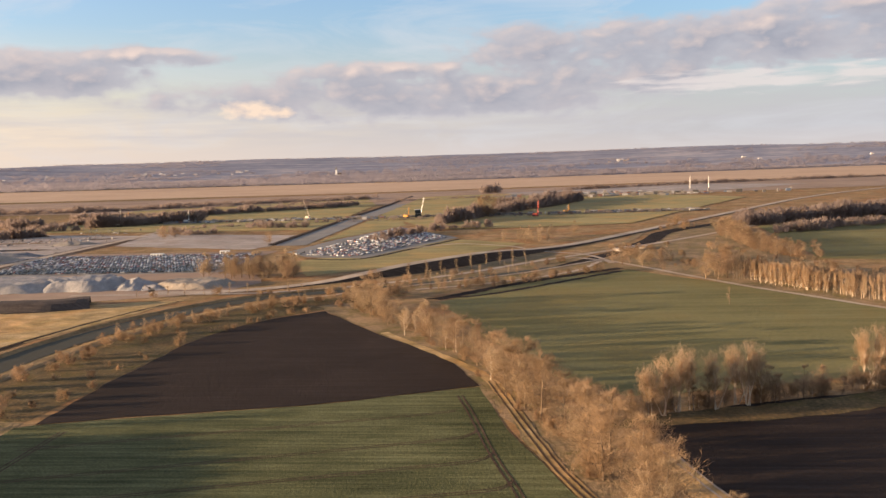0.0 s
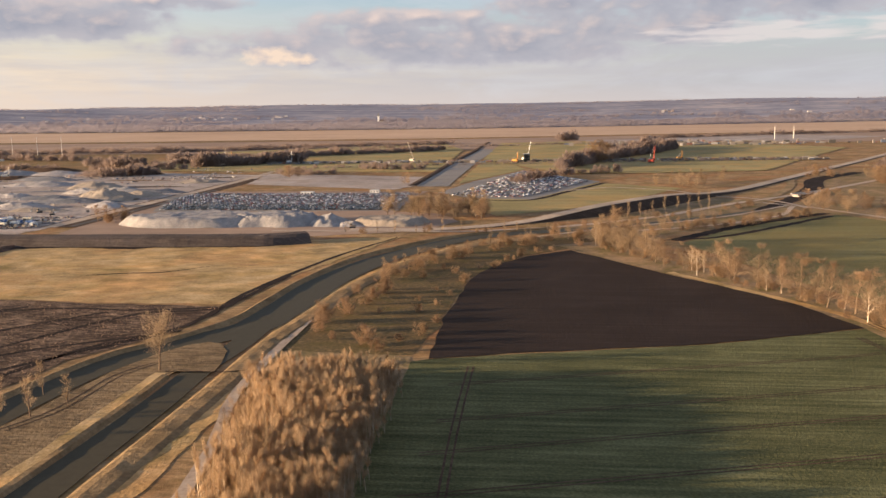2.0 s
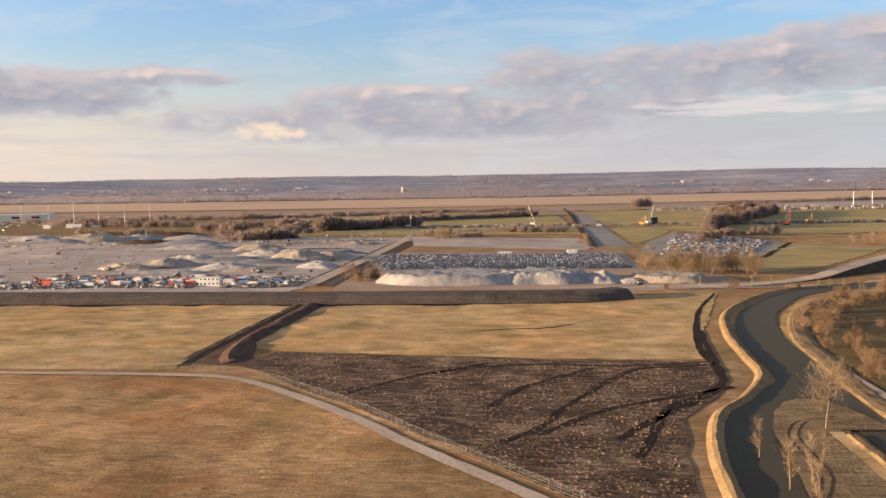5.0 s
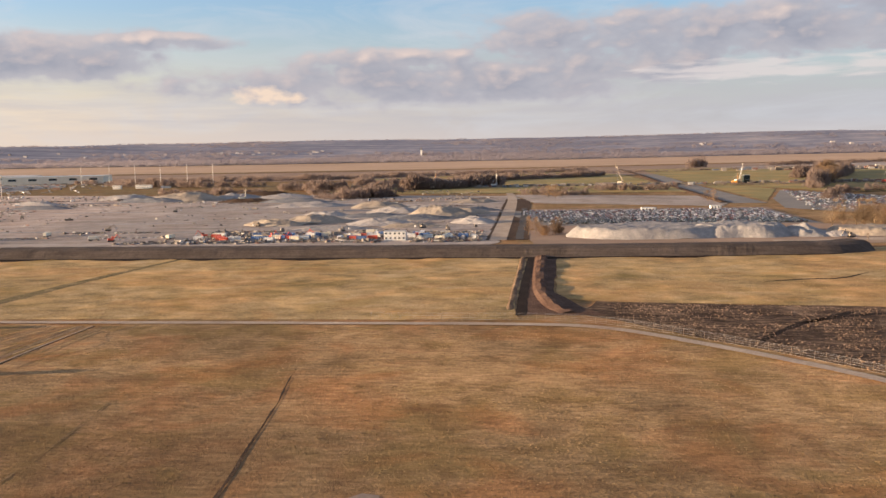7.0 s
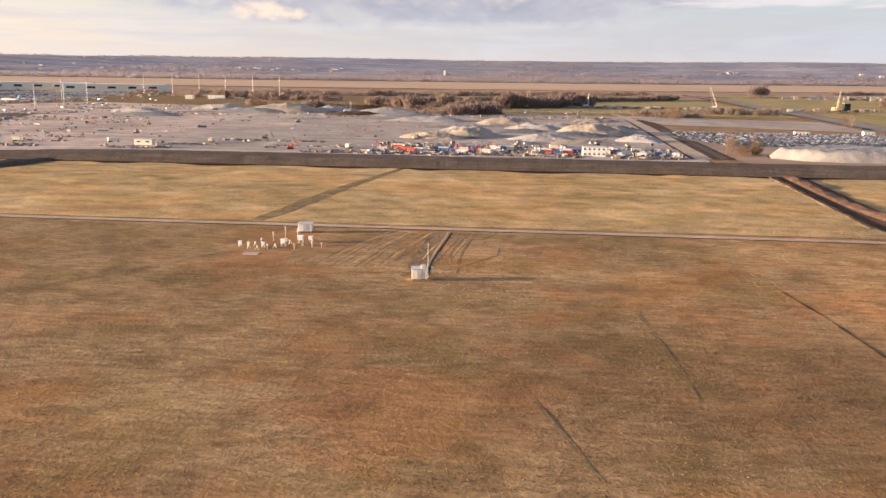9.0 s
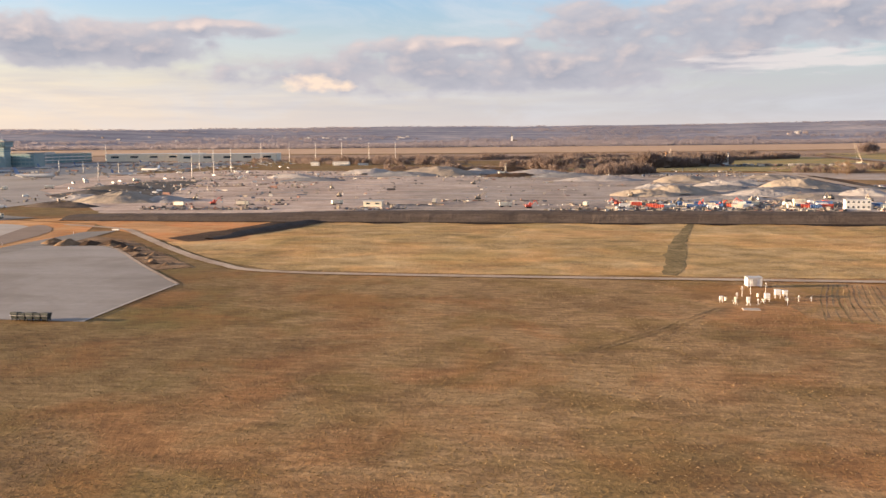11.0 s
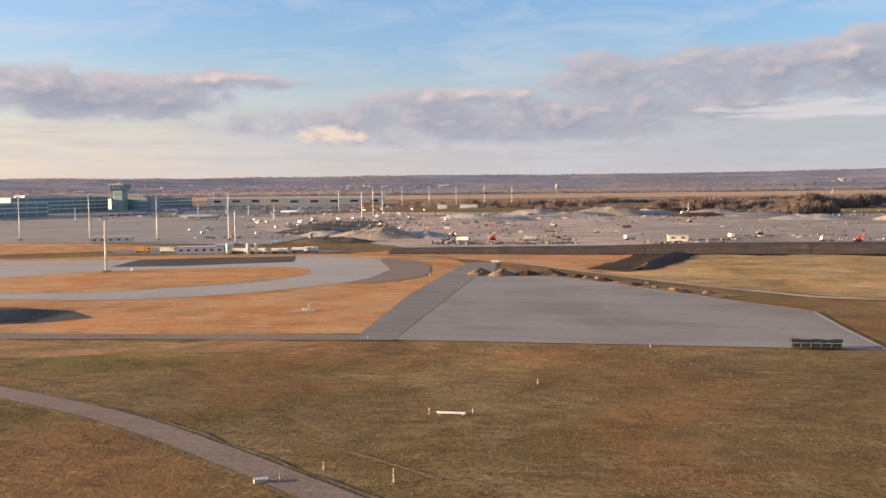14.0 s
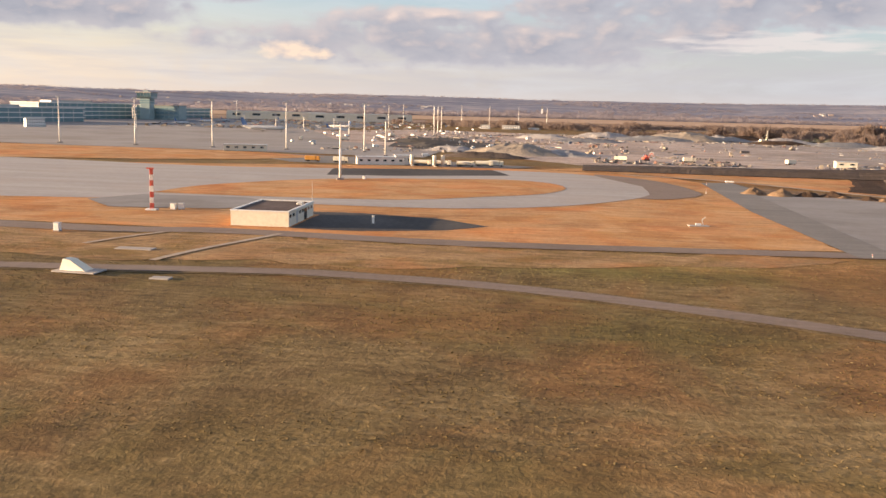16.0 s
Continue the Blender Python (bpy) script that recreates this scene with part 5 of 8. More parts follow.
# the row of young trees below the embankment
for k in range(9):
    u = k / 8
    plant("sapling", -46 + 50 * u, 374 + 64 * u, rng.uniform(5.0, 6.4), "young bare tree in a row below the road", "row of young trees")
along([(-70, 352), (-40, 372), (-6, 402), (24, 436)], 6.0, 1.5, ["bush_b", "sapling", "bush_a"], (2.5, 4.5), "roadside bushes")
along([(-150, 336), (-120, 338), (-96, 338), (-70, 344)], 5.5, 1.0, ["sapling", "sapling", "bush_b"], (2.5, 4.5), "roadside saplings")
along([(-34, 345), (-10, 352), (15, 375), (40, 398)], 5.0, 2.0, ["bush_a", "bush_b", "oak_c"], (2.5, 5.0), "field corner scrub")
# riverside
plant("willow", -145.2, 156.8, 10.8, "large bare tree on the river spit")
for x, y, h in ((-158.5, 128.8, 6), (-159, 142, 5), (-155, 131.3, 5.6), (-121.5, 258, 3.6), (-157, 122, 5), (-113.5, 277, 3.5), (-152, 137, 4.5)):
    plant("sapling", x, y, h, group="river saplings")
for x, y, h in ((-111.3, 177.5, 7.2), (-123.4, 194, 8.6), (-121, 203, 7.5), (-122.6, 187, 6), (-115.3, 227, 8), (-117.5, 220, 6), (-96.6, 243.5, 3.2), (-108, 172, 5), (-100, 255, 2.6), (-104, 206, 4), (-99, 196, 3.5), (-101, 186, 3.2)):
    plant("bush_a" if h > 3.4 else "bush_b", x, y, h, group="river bushes")
along([(-119, 240), (-110, 268), (-96, 292), (-76, 316), (-52, 336)], 4.5, 2.0, ["bush_a", "bush_b", "bush_b", "oak_c"], (2.5, 5.0), "river bushes")
along([(-92, 262), (-84, 282), (-72, 300)], 4.5, 1.5, ["bush_b"], (1.6, 3.0), "field corner bushes")
for x, y, h in ((-125, 196, 4.6), (-122.5, 226, 5.0), (-116.5, 232, 4.4), (-118, 214, 3.0), (-113, 205, 1.8), (-106, 219, 1.6), (-108.5, 248, 2.4), (-103, 231, 1.5), (-114, 188, 2.2), (-119, 181, 3.4), (-105, 180, 3.2), (-101, 214, 1.8), (-104, 262, 2.0), (-99, 226, 1.6)):
    plant("bush_b" if h < 3.2 else "bush_a", x, y, h, group="river bushes")
along([(-118, 263), (-107, 289), (-88, 317), (-62, 336), (-30, 360), (2, 392)], 7.0, 0.8, ["oak_b", "sapling", "bush_b", "oak_c"], (2.8, 5.5), "river bushes")
along([(-60, 320), (-42, 334), (-20, 348), (6, 368)], 4.0, 3.0, ["oak_b", "bush_b", "oak_c"], (3.5, 7.0), "field corner scrub")
# the riverside wood
for k in range(190):
    x, y = rng.uniform(-123, -101.5), rng.uniform(72, 152)
    if x < -121 + max(0, 146 - y) * 0.16:
        continue
    plant("thicket" if rng.random() < 0.92 else "birch_b", x, y, rng.uniform(6.2, 8.2) * (1.0 if y < 143 else 0.85), group="riverside wood")
along([(-124.5, 152), (-121, 132), (-117.5, 115), (-113, 98)], 2.4, 0.9, ["bush_a", "bush_b"], (3.0, 5.0), "riverside wood edge")
along([(-123, 155), (-112, 156), (-102, 153)], 2.8, 1.0, ["bush_a", "bush_b"], (2.6, 4.4), "riverside wood edge")
# round the car parks and the site
along([(-140, 392), (-128, 390), (-116, 388), (-104, 384), (-100, 394), (-112, 402), (-130, 398)], 2.6, 2.4, ["oak_b", "oak_b", "oak_c"], (8.0, 12.5), "car park trees")
along([(-266, 372), (-256, 372), (-248, 374)], 2.4, 2.0, ["oak_c", "bush_a"], (6.5, 8.5), "site trees")
for x, y, h in ((-248, 610, 9.5), (-252, 616, 9), (-244, 618, 8), (-160, 560, 7), (-157, 556, 8), (-29, 760, 19), (-24, 764, 20), (-32, 768, 16), (-20, 772, 17)):
    plant("oak_a", x, y, h)
for x, y in ((2, 548), (8, 553), (14, 556), (-8, 540), (22, 560), (36, 572)):
    plant("oak_b", x, y, rng.uniform(7, 9.5), group="meadow trees")


# ---- far hedges and woods ----
def clumps(name, places, blades, material, label, category, fine=0.042):
    """Many uneven bare crowns of fine upright twigs in one mesh. places: rows of x, y, z, half width, height; fine: half width of a twig over the crown's height."""
    places = np.array(places, float)
    n = len(places)
    r = np.random.default_rng(n)
    d = r.normal(size=(n, blades, 3))
    d /= np.linalg.norm(d, axis=2, keepdims=True)
    d *= r.uniform(0, 1, size=(n, blades, 1)) ** 0.45
    tall = places[:, None, 4]
    c = places[:, None, :3] + np.stack([d[..., 0] * places[:, None, 3], d[..., 1] * places[:, None, 3], (0.5 + 0.48 * d[..., 2]) * tall], 2)
    grow = np.stack([d[..., 0] * 0.5 + r.normal(size=(n, blades)) * 0.3, d[..., 1] * 0.5 + r.normal(size=(n, blades)) * 0.3, r.uniform(0.5, 1.3, size=(n, blades))], 2)
    grow *= (r.uniform(0.14, 0.34, size=(n, blades)) * tall)[..., None]
    turn = r.uniform(0, 2 * math.pi, size=(n, blades))
    wide = np.stack([np.cos(turn), np.sin(turn), r.normal(size=(n, blades)) * 0.3], 2) * (fine * tall)[..., None] * r.uniform(0.6, 1.4, size=(n, blades, 1))
    v = np.stack([c - grow * 0.5 - wide, c - grow * 0.5 + wide, c + grow * 0.5], 2)
    v[..., 2] = np.maximum(v[..., 2], places[:, None, None, 2])
    me = bpy.data.meshes.new(name)
    me.from_pydata(v.reshape(-1, 3).tolist(), [], np.arange(n * blades * 3).reshape(-1, 3).tolist())
    me.materials.append(material)
    return tagged(new(name, me), label, category, kind="stuff")


def belt(points, gap, wide, tall, depth=0.0):
    line = curve(points, gap)
    rows = []
    for p in line:
        for _ in range(1 + int(depth / 6)):
            swing = 0.95 + 0.55 * noise.noise((p[0] * 0.035, p[1] * 0.035, 3.0))
            if swing < 0.70 and rng.random() < 0.6:
                continue
            rows.append((p[0] + rng.normal() * gap * 0.5, p[1] + rng.uniform(-0.5, 0.5) * depth, 0, rng.uniform(0.5, 1.2) * wide, rng.uniform(0.5, 1.2) * tall * swing))
    return rows


hedges = []
hedges += belt([(-430, 690), (-400, 700), (-360, 712)], 4, 4, 6, 10)
hedges += belt([(-420, 830), (-340, 880), (-275, 935), (-205, 985), (-185, 1010)], 4, 4.5, 6.5, 30)
hedges += belt([(-265, 655), (-240, 640), (-225, 650)], 4, 3.5, 7, 8)
hedges += belt([(-215, 700), (-190, 690), (-165, 690)], 4, 3.5, 6, 10)
hedges += belt([(-60, 690), (-40, 740), (-20, 800), (30, 900), (70, 1000)], 4, 4.5, 10, 18)
hedges += belt([(-90, 560), (-70, 610), (-50, 640), (-20, 650)], 4, 3, 6, 8)
hedges += belt([(-45, 1260), (-28, 1275)], 5, 7, 13, 8)
hedges += belt([(154, 632), (182, 650), (219, 670), (251, 690), (330, 740), (430, 790)], 4, 5, 10, 40)
hedges += belt([(-20, 870), (15, 930), (62, 1030)], 4, 5, 11, 14)
hedges += belt([(160, 560), (240, 610), (330, 640), (460, 660)], 5, 4.5, 7, 16)
hedges += belt([(240, 430), (300, 450), (420, 470)], 5, 5, 9, 30)
hedges += belt([(-700, 900), (-600, 860), (-520, 840)], 6, 5, 7, 14)
hedges += belt([(-470, 760), (-440, 750), (-420, 752)], 4, 5, 9, 16)
hedges += belt([(-270, 700), (-200, 735), (-100, 750), (40, 772), (160, 790)], 7, 3.5, 3.0, 6)
hedges += belt([(-440, 1040), (-300, 1060), (-160, 1090), (60, 1190)], 8, 6, 4, 10)
hedges += belt([(60, 1300), (300, 1450), (800, 1650), (1500, 2000)], 9, 8, 6, 14)
hedges += belt([(-760, 985), (-640, 1000), (-480, 1020), (-330, 1130), (-200, 1180)], 7, 6, 6, 50)
hedges += belt([(-420, 740), (-380, 790), (-330, 800)], 5, 4, 6, 20)
hedges += belt([(-412, 640), (-395, 634), (-380, 640), (-362, 652)], 3, 4, 7, 16)
hedges += belt([(-366, 742), (-340, 752), (-315, 775), (-290, 800)], 3, 5, 11, 18)
hedges += belt([(-560, 720), (-520, 712), (-480, 716)], 4, 4, 5, 12)
clumps("far_hedges", hedges, 130, HEDGE_FAR, "brown leafless hedges and thickets beyond the fields", "hedges")


def swell(x, y):
    """Height of the far rise."""
    d = math.hypot(x + 300, y)
    u = min(max((d - 3000) / 1500, 0), 1)
    return u * u * (3 - 2 * u) * (68 + 17 * noise.noise((x * 0.0011, y * 0.0011, 3)) + 4 * noise.noise((x * 0.004, y * 0.004, 8)))


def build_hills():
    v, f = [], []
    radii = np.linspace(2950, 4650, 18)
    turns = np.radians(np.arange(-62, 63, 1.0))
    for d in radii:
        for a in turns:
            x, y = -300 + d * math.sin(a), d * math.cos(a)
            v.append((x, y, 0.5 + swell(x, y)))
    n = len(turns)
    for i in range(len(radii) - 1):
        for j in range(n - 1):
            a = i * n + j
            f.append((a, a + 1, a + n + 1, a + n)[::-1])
    thing("hills", v, f, HILL_HAZED, "low wooded hills along the horizon with lilac haze painted in", "hills", kind="structure", smooth=True)


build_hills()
woods = []
for k in range(30000):
    d = 2080 + 2500 * rng.random() ** 0.85
    a = radians(rng.uniform(-50, 46))
    x, y = -300 + d * math.sin(a), d * math.cos(a)
    if y < 2080 + max(x, -300) * 0.42:
        continue
    patch = noise.noise((x * 0.0016, y * 0.0042, 2.0)) + 0.5 * noise.noise((x * 0.006, y * 0.012, 5.0))
    if patch < (-0.12 if d < 3450 else 0.16):
        continue
    woods.append((x, y, swell(x, y), rng.uniform(6, 15), rng.uniform(5, 9) if d < 3500 else rng.uniform(4, 7)))
clumps("far_woods", woods, 30, WOOD_HAZED, "dark leafless woods on the far plain and hills, tinted with haze", "woods", 0.15)
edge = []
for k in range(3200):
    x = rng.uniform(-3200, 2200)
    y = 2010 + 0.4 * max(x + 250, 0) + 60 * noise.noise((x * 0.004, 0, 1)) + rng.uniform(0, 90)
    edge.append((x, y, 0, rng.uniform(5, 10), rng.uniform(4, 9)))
clumps("wood_edge", edge, 34, WOOD_HAZED, "brown wood edge beyond the tan field, tinted with haze", "woods", 0.11)


# ---- tufts, crop plants and clods ----
def tufts(name, count, zone, wide, tall, material, label, category, keep, seed, rows=None):
    """Small three-sided tufts strewn over a rectangle of ground where keep(x, y) allows."""
    r = np.random.default_rng(seed)
    x, y = r.uniform(zone[0], zone[1], count), r.uniform(zone[2], zone[3], count)
    if rows:
        gap, turn = rows
        across = -x * math.sin(radians(turn)) + y * math.cos(radians(turn))
        shift = np.round(across / gap) * gap - across + r.normal(size=count) * gap * 0.12
        x, y = x - shift * math.sin(radians(turn)), y + shift * math.cos(radians(turn))
    ok = np.array([keep(a, b) for a, b in zip(x, y)])
    x, y = x[ok], y[ok]
    n = len(x)
    a = r.uniform(0, 2 * math.pi, n)
    w, h = r.uniform(*wide, n), r.uniform(*tall, n)
    v = np.zeros((n, 4, 3))
    for k in range(3):
        v[:, k, 0], v[:, k, 1], v[:, k, 2] = x + w * np.cos(a + 2.1 * k) * 1.3, y + w * np.sin(a + 2.1 * k), 0.03
    v[:, 3, 0], v[:, 3, 1], v[:, 3, 2] = x + r.normal(size=n) * w * 0.4, y + r.normal(size=n) * w * 0.4, h
    f = (np.arange(n)[:, None, None] * 4 + np.array([(0, 1, 3), (1, 2, 3), (2, 0, 3)])[None]).reshape(-1, 3)
    me = bpy.data.meshes.new(name)
    me.from_pydata(v.reshape(-1, 3).tolist(), [], f.tolist())
    me.materials.append(material)
    return tagged(new(name, me), label, category, kind="stuff")


def inside(x, y, ring):
    hit = False
    for (ax, ay), (bx, by) in zip(ring, ring[1:] + ring[:1]):
        if (ay > y) != (by > y) and x < (bx - ax) * (y - ay) / (by - ay) + ax:
            hit = not hit
    return hit


ROAD_LINE = curve([(-720, 112), (-665, 117), (-641.7, 119.4), (-619.3, 121.6), (-605, 120), (-593, 116.9), (-580, 111.6), (-566, 104.8), (-551.8, 95.3), (-537.4, 84.6), (-520, 72), (-500, 55)], 2.0)
TRACK_LINE = curve([(-152, 72), (-166, 94), (-189.6, 123), (-208.8, 145.4), (-221, 161), (-236, 177), (-250.5, 189.5)], 2.0)


def near_grass(x, y):
    if y > 146 and x < -486 or y > 192.5 or noise.noise((x * 0.05, y * 0.09, 3.0)) < -0.25:
        return False
    if x < -490 and np.min((ROAD_LINE[:, 0] - x) ** 2 + (ROAD_LINE[:, 1] - y) ** 2) < 4.4:
        return False
    if x > -255 and (np.interp(y, TRACK_LINE[:, 1], TRACK_LINE[:, 0]) - 2.4 < x):
        return False
    return not (-297 < x < -278 and y < 109) and not abs(x + 301) < 3 - (y - 130) * 0.02


tufts("grass_tufts", 160000, (-700, -165, 74, 193), (0.04, 0.14), (0.035, 0.10), TUFT, "brown dry grass tufts on the airfield", "grass", near_grass, 31)
tufts("meadow_tufts", 26000, (-512, -272, 199, 306), (0.08, 0.22), (0.05, 0.14), TUFT_TAN, "pale dry grass tufts on the meadow", "grass", lambda x, y: noise.noise((x * 0.05, y * 0.12, 7.0)) > -0.15 and (x > -476 or y > 200 - (x + 476) * 1.1 + 8) and not -394 < x - (306 - y) * 0.0 < -377, 32)
tufts("meadow_tufts", 12000, (-250, -140, 214, 308), (0.08, 0.22), (0.05, 0.14), TUFT_TAN, "pale dry grass tufts on the meadow", "grass", lambda x, y: x < -153 + max(0, (y - 225) * 0.17) and noise.noise((x * 0.05, y * 0.12, 7.0)) > -0.15, 33)
GREEN_RING = [(-99, 166), (-44, 180), (-10.5, 194), (-3.5, 163), (8.5, 126), (23, 84), (-98, 84)]
tufts("crop_plants", 60000, (-100, 24, 84, 196), (0.07, 0.17), (0.05, 0.12), CROP_TUFT, "low green crop plants in rows", "crop", lambda x, y: inside(x, y, GREEN_RING), 34, (0.9, 15))
STUBBLE_RING = [(-250, 218.5), (-188, 211), (-152.5, 208.5), (-157, 181), (-167, 162), (-170, 143), (-171.5, 120), (-174, 75), (-168, 98), (-185, 122), (-200.5, 143), (-223, 169), (-235, 181), (-248, 199)]
tufts("soil_clods", 26000, (-252, -150, 75, 220), (0.1, 0.34), (0.08, 0.28), CLOD, "clods and stubble lying on the rough field", "clods", lambda x, y: inside(x, y, STUBBLE_RING) and noise.noise((x * 0.09, y * 0.16, 1.0)) > -0.2, 35)

# ---- masts ----
def light_mast(x, y, h, label="tall pale floodlight mast on the apron"):
    """A tapered pole on a foot, with a head frame and its floodlights."""
    ob = holder("light_mast", pose(x, y, 0.1, 0, 0, 12), label, "light mast", "floodlight masts")
    Shape().box(-0.9, 0.9, -0.9, 0.9, -0.4, 0.5, 0.12).under("foot", CONCRETE, ob)
    Shape().tube((0, 0, 0.4), (0, 0, h * 0.55), 0.31, 0.25, 10).tube((0, 0, h * 0.55), (0, 0, h - 0.3), 0.25, 0.17, 10).under("pole", MAST, ob, smooth=True)
    head = Shape()
    head.box(-0.95, 0.95, -0.12, 0.12, h - 0.5, h - 0.32).box(-0.95, 0.95, -0.12, 0.12, h - 0.06, h + 0.1).box(-0.06, 0.06, -0.1, 0.1, h - 0.5, h + 0.1)
    head.under("head_frame", STEEL, ob)
    for k in range(4):
        u = -0.72 + 0.48 * k
        Shape().box(u - 0.17, u + 0.17, -0.3, -0.12, h - 0.34, h - 0.08, 0.05).under("floodlight", STEEL, ob)
    return ob


for x in (-792, -760, -728, -698, -667):
    light_mast(x, 372, 18.6)
for x, y in ((-669.6, 598), (-673, 643), (-675.3, 682), (-724, 735)):
    light_mast(x, y, 18.8)
for x in (-926, -748, -716.5, -687.5, -659, -629.5, -601):
    light_mast(x, 950, 20.5)
light_mast(-645, 240, 13.8, "slim pale light mast on the taxiway island")
light_mast(-654, 347, 13.0, "slim pale light mast by the low station")
for x, y in ((-745, 640), (-772, 660), (-802, 690), (-832, 705), (-716, 560), (-850, 560)):
    light_mast(x, y, 9.5, "shorter pale stand light on the apron")


def banded_mast(x, y, h):
    ob = holder("radio_mast", pose(x, y, 0.1, 0, 0, 5), "red and white banded lattice mast with a crossbar", "mast")
    Shape().box(-0.9, 0.9, -0.7, 0.7, 0, 0.25, 0.06).under("foot", WHITE, ob, "white concrete foot")
    for k in range(7):
        z0, z1 = 0.2 + k * (h - 0.4) / 7, 0.2 + (k + 1) * (h - 0.4) / 7
        s = Shape()
        w = 0.30 - 0.012 * k
        for a in range(4):
            p, q = (math.cos(a * math.pi / 2 + 0.78), math.sin(a * math.pi / 2 + 0.78)), (math.cos((a + 1) * math.pi / 2 + 0.78), math.sin((a + 1) * math.pi / 2 + 0.78))
            s.tube((p[0] * w, p[1] * w, z0), (p[0] * w, p[1] * w, z1), 0.07, 0.07, 5)
            s.tube((p[0] * w, p[1] * w, z0), (q[0] * w, q[1] * w, z1), 0.045, 0.045, 4)
            s.tube((q[0] * w, q[1] * w, z0), (p[0] * w, p[1] * w, z1), 0.045, 0.045, 4)
        s.box(-w, w, -w, w, z1 - 0.05, z1)
        s.under("section", WHITE if k % 2 else RED, ob, "white lattice section" if k % 2 else "red lattice section")
    Shape().box(-0.75, 0.4, -0.12, 0.12, h - 0.25, h).under("crossbar", RED, ob)


banded_mast(-659.3, 168.9, 6.9)


def cabinet(x, y, w, d, h, material=WHITE, label="small pale equipment cabinet on a plinth", turn=0.0, group=""):
    ob = holder("equipment_cabinet", pose(x, y, 0.05, 0, 0, turn), label, "cabinet", group)
    Shape().box(-w / 2 - 0.06, w / 2 + 0.06, -d / 2 - 0.06, d / 2 + 0.06, 0, 0.12).under("plinth", CONCRETE, ob)
    Shape().box(-w / 2, w / 2, -d / 2, d / 2, 0.12, h, 0.04).under("body", material, ob)
    Shape().box(-w * 0.42, w * 0.42, -d / 2 - 0.03, -d / 2 + 0.01, 0.2, h - 0.12).under("door", material, ob)
    Shape().box(-w / 2 - 0.05, w / 2 + 0.05, -d / 2 - 0.05, d / 2 + 0.05, h, h + 0.07).under("lid", STEEL, ob)


cabinet(-656.6, 171, 0.8, 0.6, 1.0)
cabinet(-655.4, 171.4, 0.8, 0.6, 1.0)
cabinet(-660.7, 143, 0.8, 0.7, 1.1)
cabinet(-640, 244, 0.7, 0.6, 0.8)
cabinet(-621.5, 163, 0.35, 0.35, 1.2, label="thin white marker post in the hut's shadow")


# ---- the flat-roofed hut ----
def build_hut():
    w, d, h = 8.6, 15.0, 2.15
    ob = holder("airfield_hut", pose(-641.0, 155.2, 0.08, 0, 0, 1.5), "low cream flat-roofed airfield hut with dark window band", "hut")
    s = Shape()
    s.box(0, w, 0, 0.25, 0, h).box(0, w, d - 0.25, d, 0, h).box(0, 0.25, 0.25, d - 0.25, 0, h)
    s.box(w - 0.25, w, 0.25, d - 0.25, 0, 1.25).box(w - 0.25, w, 0.25, d - 0.25, 1.75, h)
    for k in range(9):
        y = 0.25 + k * (d - 0.5) / 8
        s.box(w - 0.25, w, max(0.25, y - 0.22), min(d - 0.25, y + 0.22), 1.25, 1.75)
    s.under("wall", CREAM, ob)
    Shape().box(0.2, w - 0.2, 0.2, d - 0.2, h - 0.2, h + 0.02).under("roof", ROOF_DARK, ob, "dark felt roof sunk behind the parapet")
    rim = Shape()
    rim.box(-0.08, w + 0.08, -0.08, 0.3, h, h + 0.16).box(-0.08, w + 0.08, d - 0.3, d + 0.08, h, h + 0.16)
    rim.box(-0.08, 0.3, 0.3, d - 0.3, h, h + 0.16).box(w - 0.3, w + 0.08, 0.3, d - 0.3, h, h + 0.16)
    rim.under("parapet", WHITE, ob, "white roof edge")
    for k in range(8):
        y0 = 0.25 + k * (d - 0.5) / 8 + 0.22
        Shape().box(w - 0.16, w - 0.1, y0, y0 + (d - 0.5) / 8 - 0.44, 1.25, 1.75).under("window", GLASS_DARK, ob)
    Shape().box(w - 0.02, w + 0.05, 4.2, 5.2, 0, 1.9).under("door", STEEL, ob)
    Shape().box(w - 0.02, w + 0.05, 9.0, 10.6, 0, 1.7).under("door", GLASS_DARK, ob)
    Shape().box(w - 1.6, w - 0.7, d - 4.5, d - 3.4, h - 0.2, h + 0.35, 0.06).under("roof_vent", STEEL, ob)
    Shape().tube((w - 0.1, d - 0.3, h), (w - 0.1, d - 0.3, h + 3.2), 0.035, 0.02, 5).under("aerial", STEEL, ob)


build_hut()


def build_wedge():
    ob = holder("jet_deflector", pose(-643.2, 116.6, 0.12, 0, 0, -4), "cream sloping concrete block on a slab", "concrete block")
    Shape().box(-2.2, 2.6, -1.3, 1.2, 0, 0.14, 0.05).under("slab", CONCRETE_PALE, ob)
    Shape().add([(-1.6, -0.8, 0.14), (1.3, -0.8, 0.14), (1.3, 0.8, 0.14), (-1.6, 0.8, 0.14), (-1.3, -0.6, 1.3), (-0.5, -0.6, 1.2), (-0.5, 0.7, 1.2), (-1.3, 0.7, 1.3), (0.9, -0.6, 0.4), (0.9, 0.7, 0.4)], [(3, 2, 1, 0), (4, 5, 6, 7), (5, 8, 9, 6), (0, 1, 8, 5, 4), (1, 2, 9, 8), (2, 3, 7, 6, 9), (3, 0, 4, 7)]).under("block", CREAM, ob)


build_wedge()
Shape().box(-634.6, -632.6, 114.6, 115.8, 0.02, 0.16, 0.05).alone("cover_slab", CONCRETE_PALE, "pale concrete shaft cover in the grass", "slab")
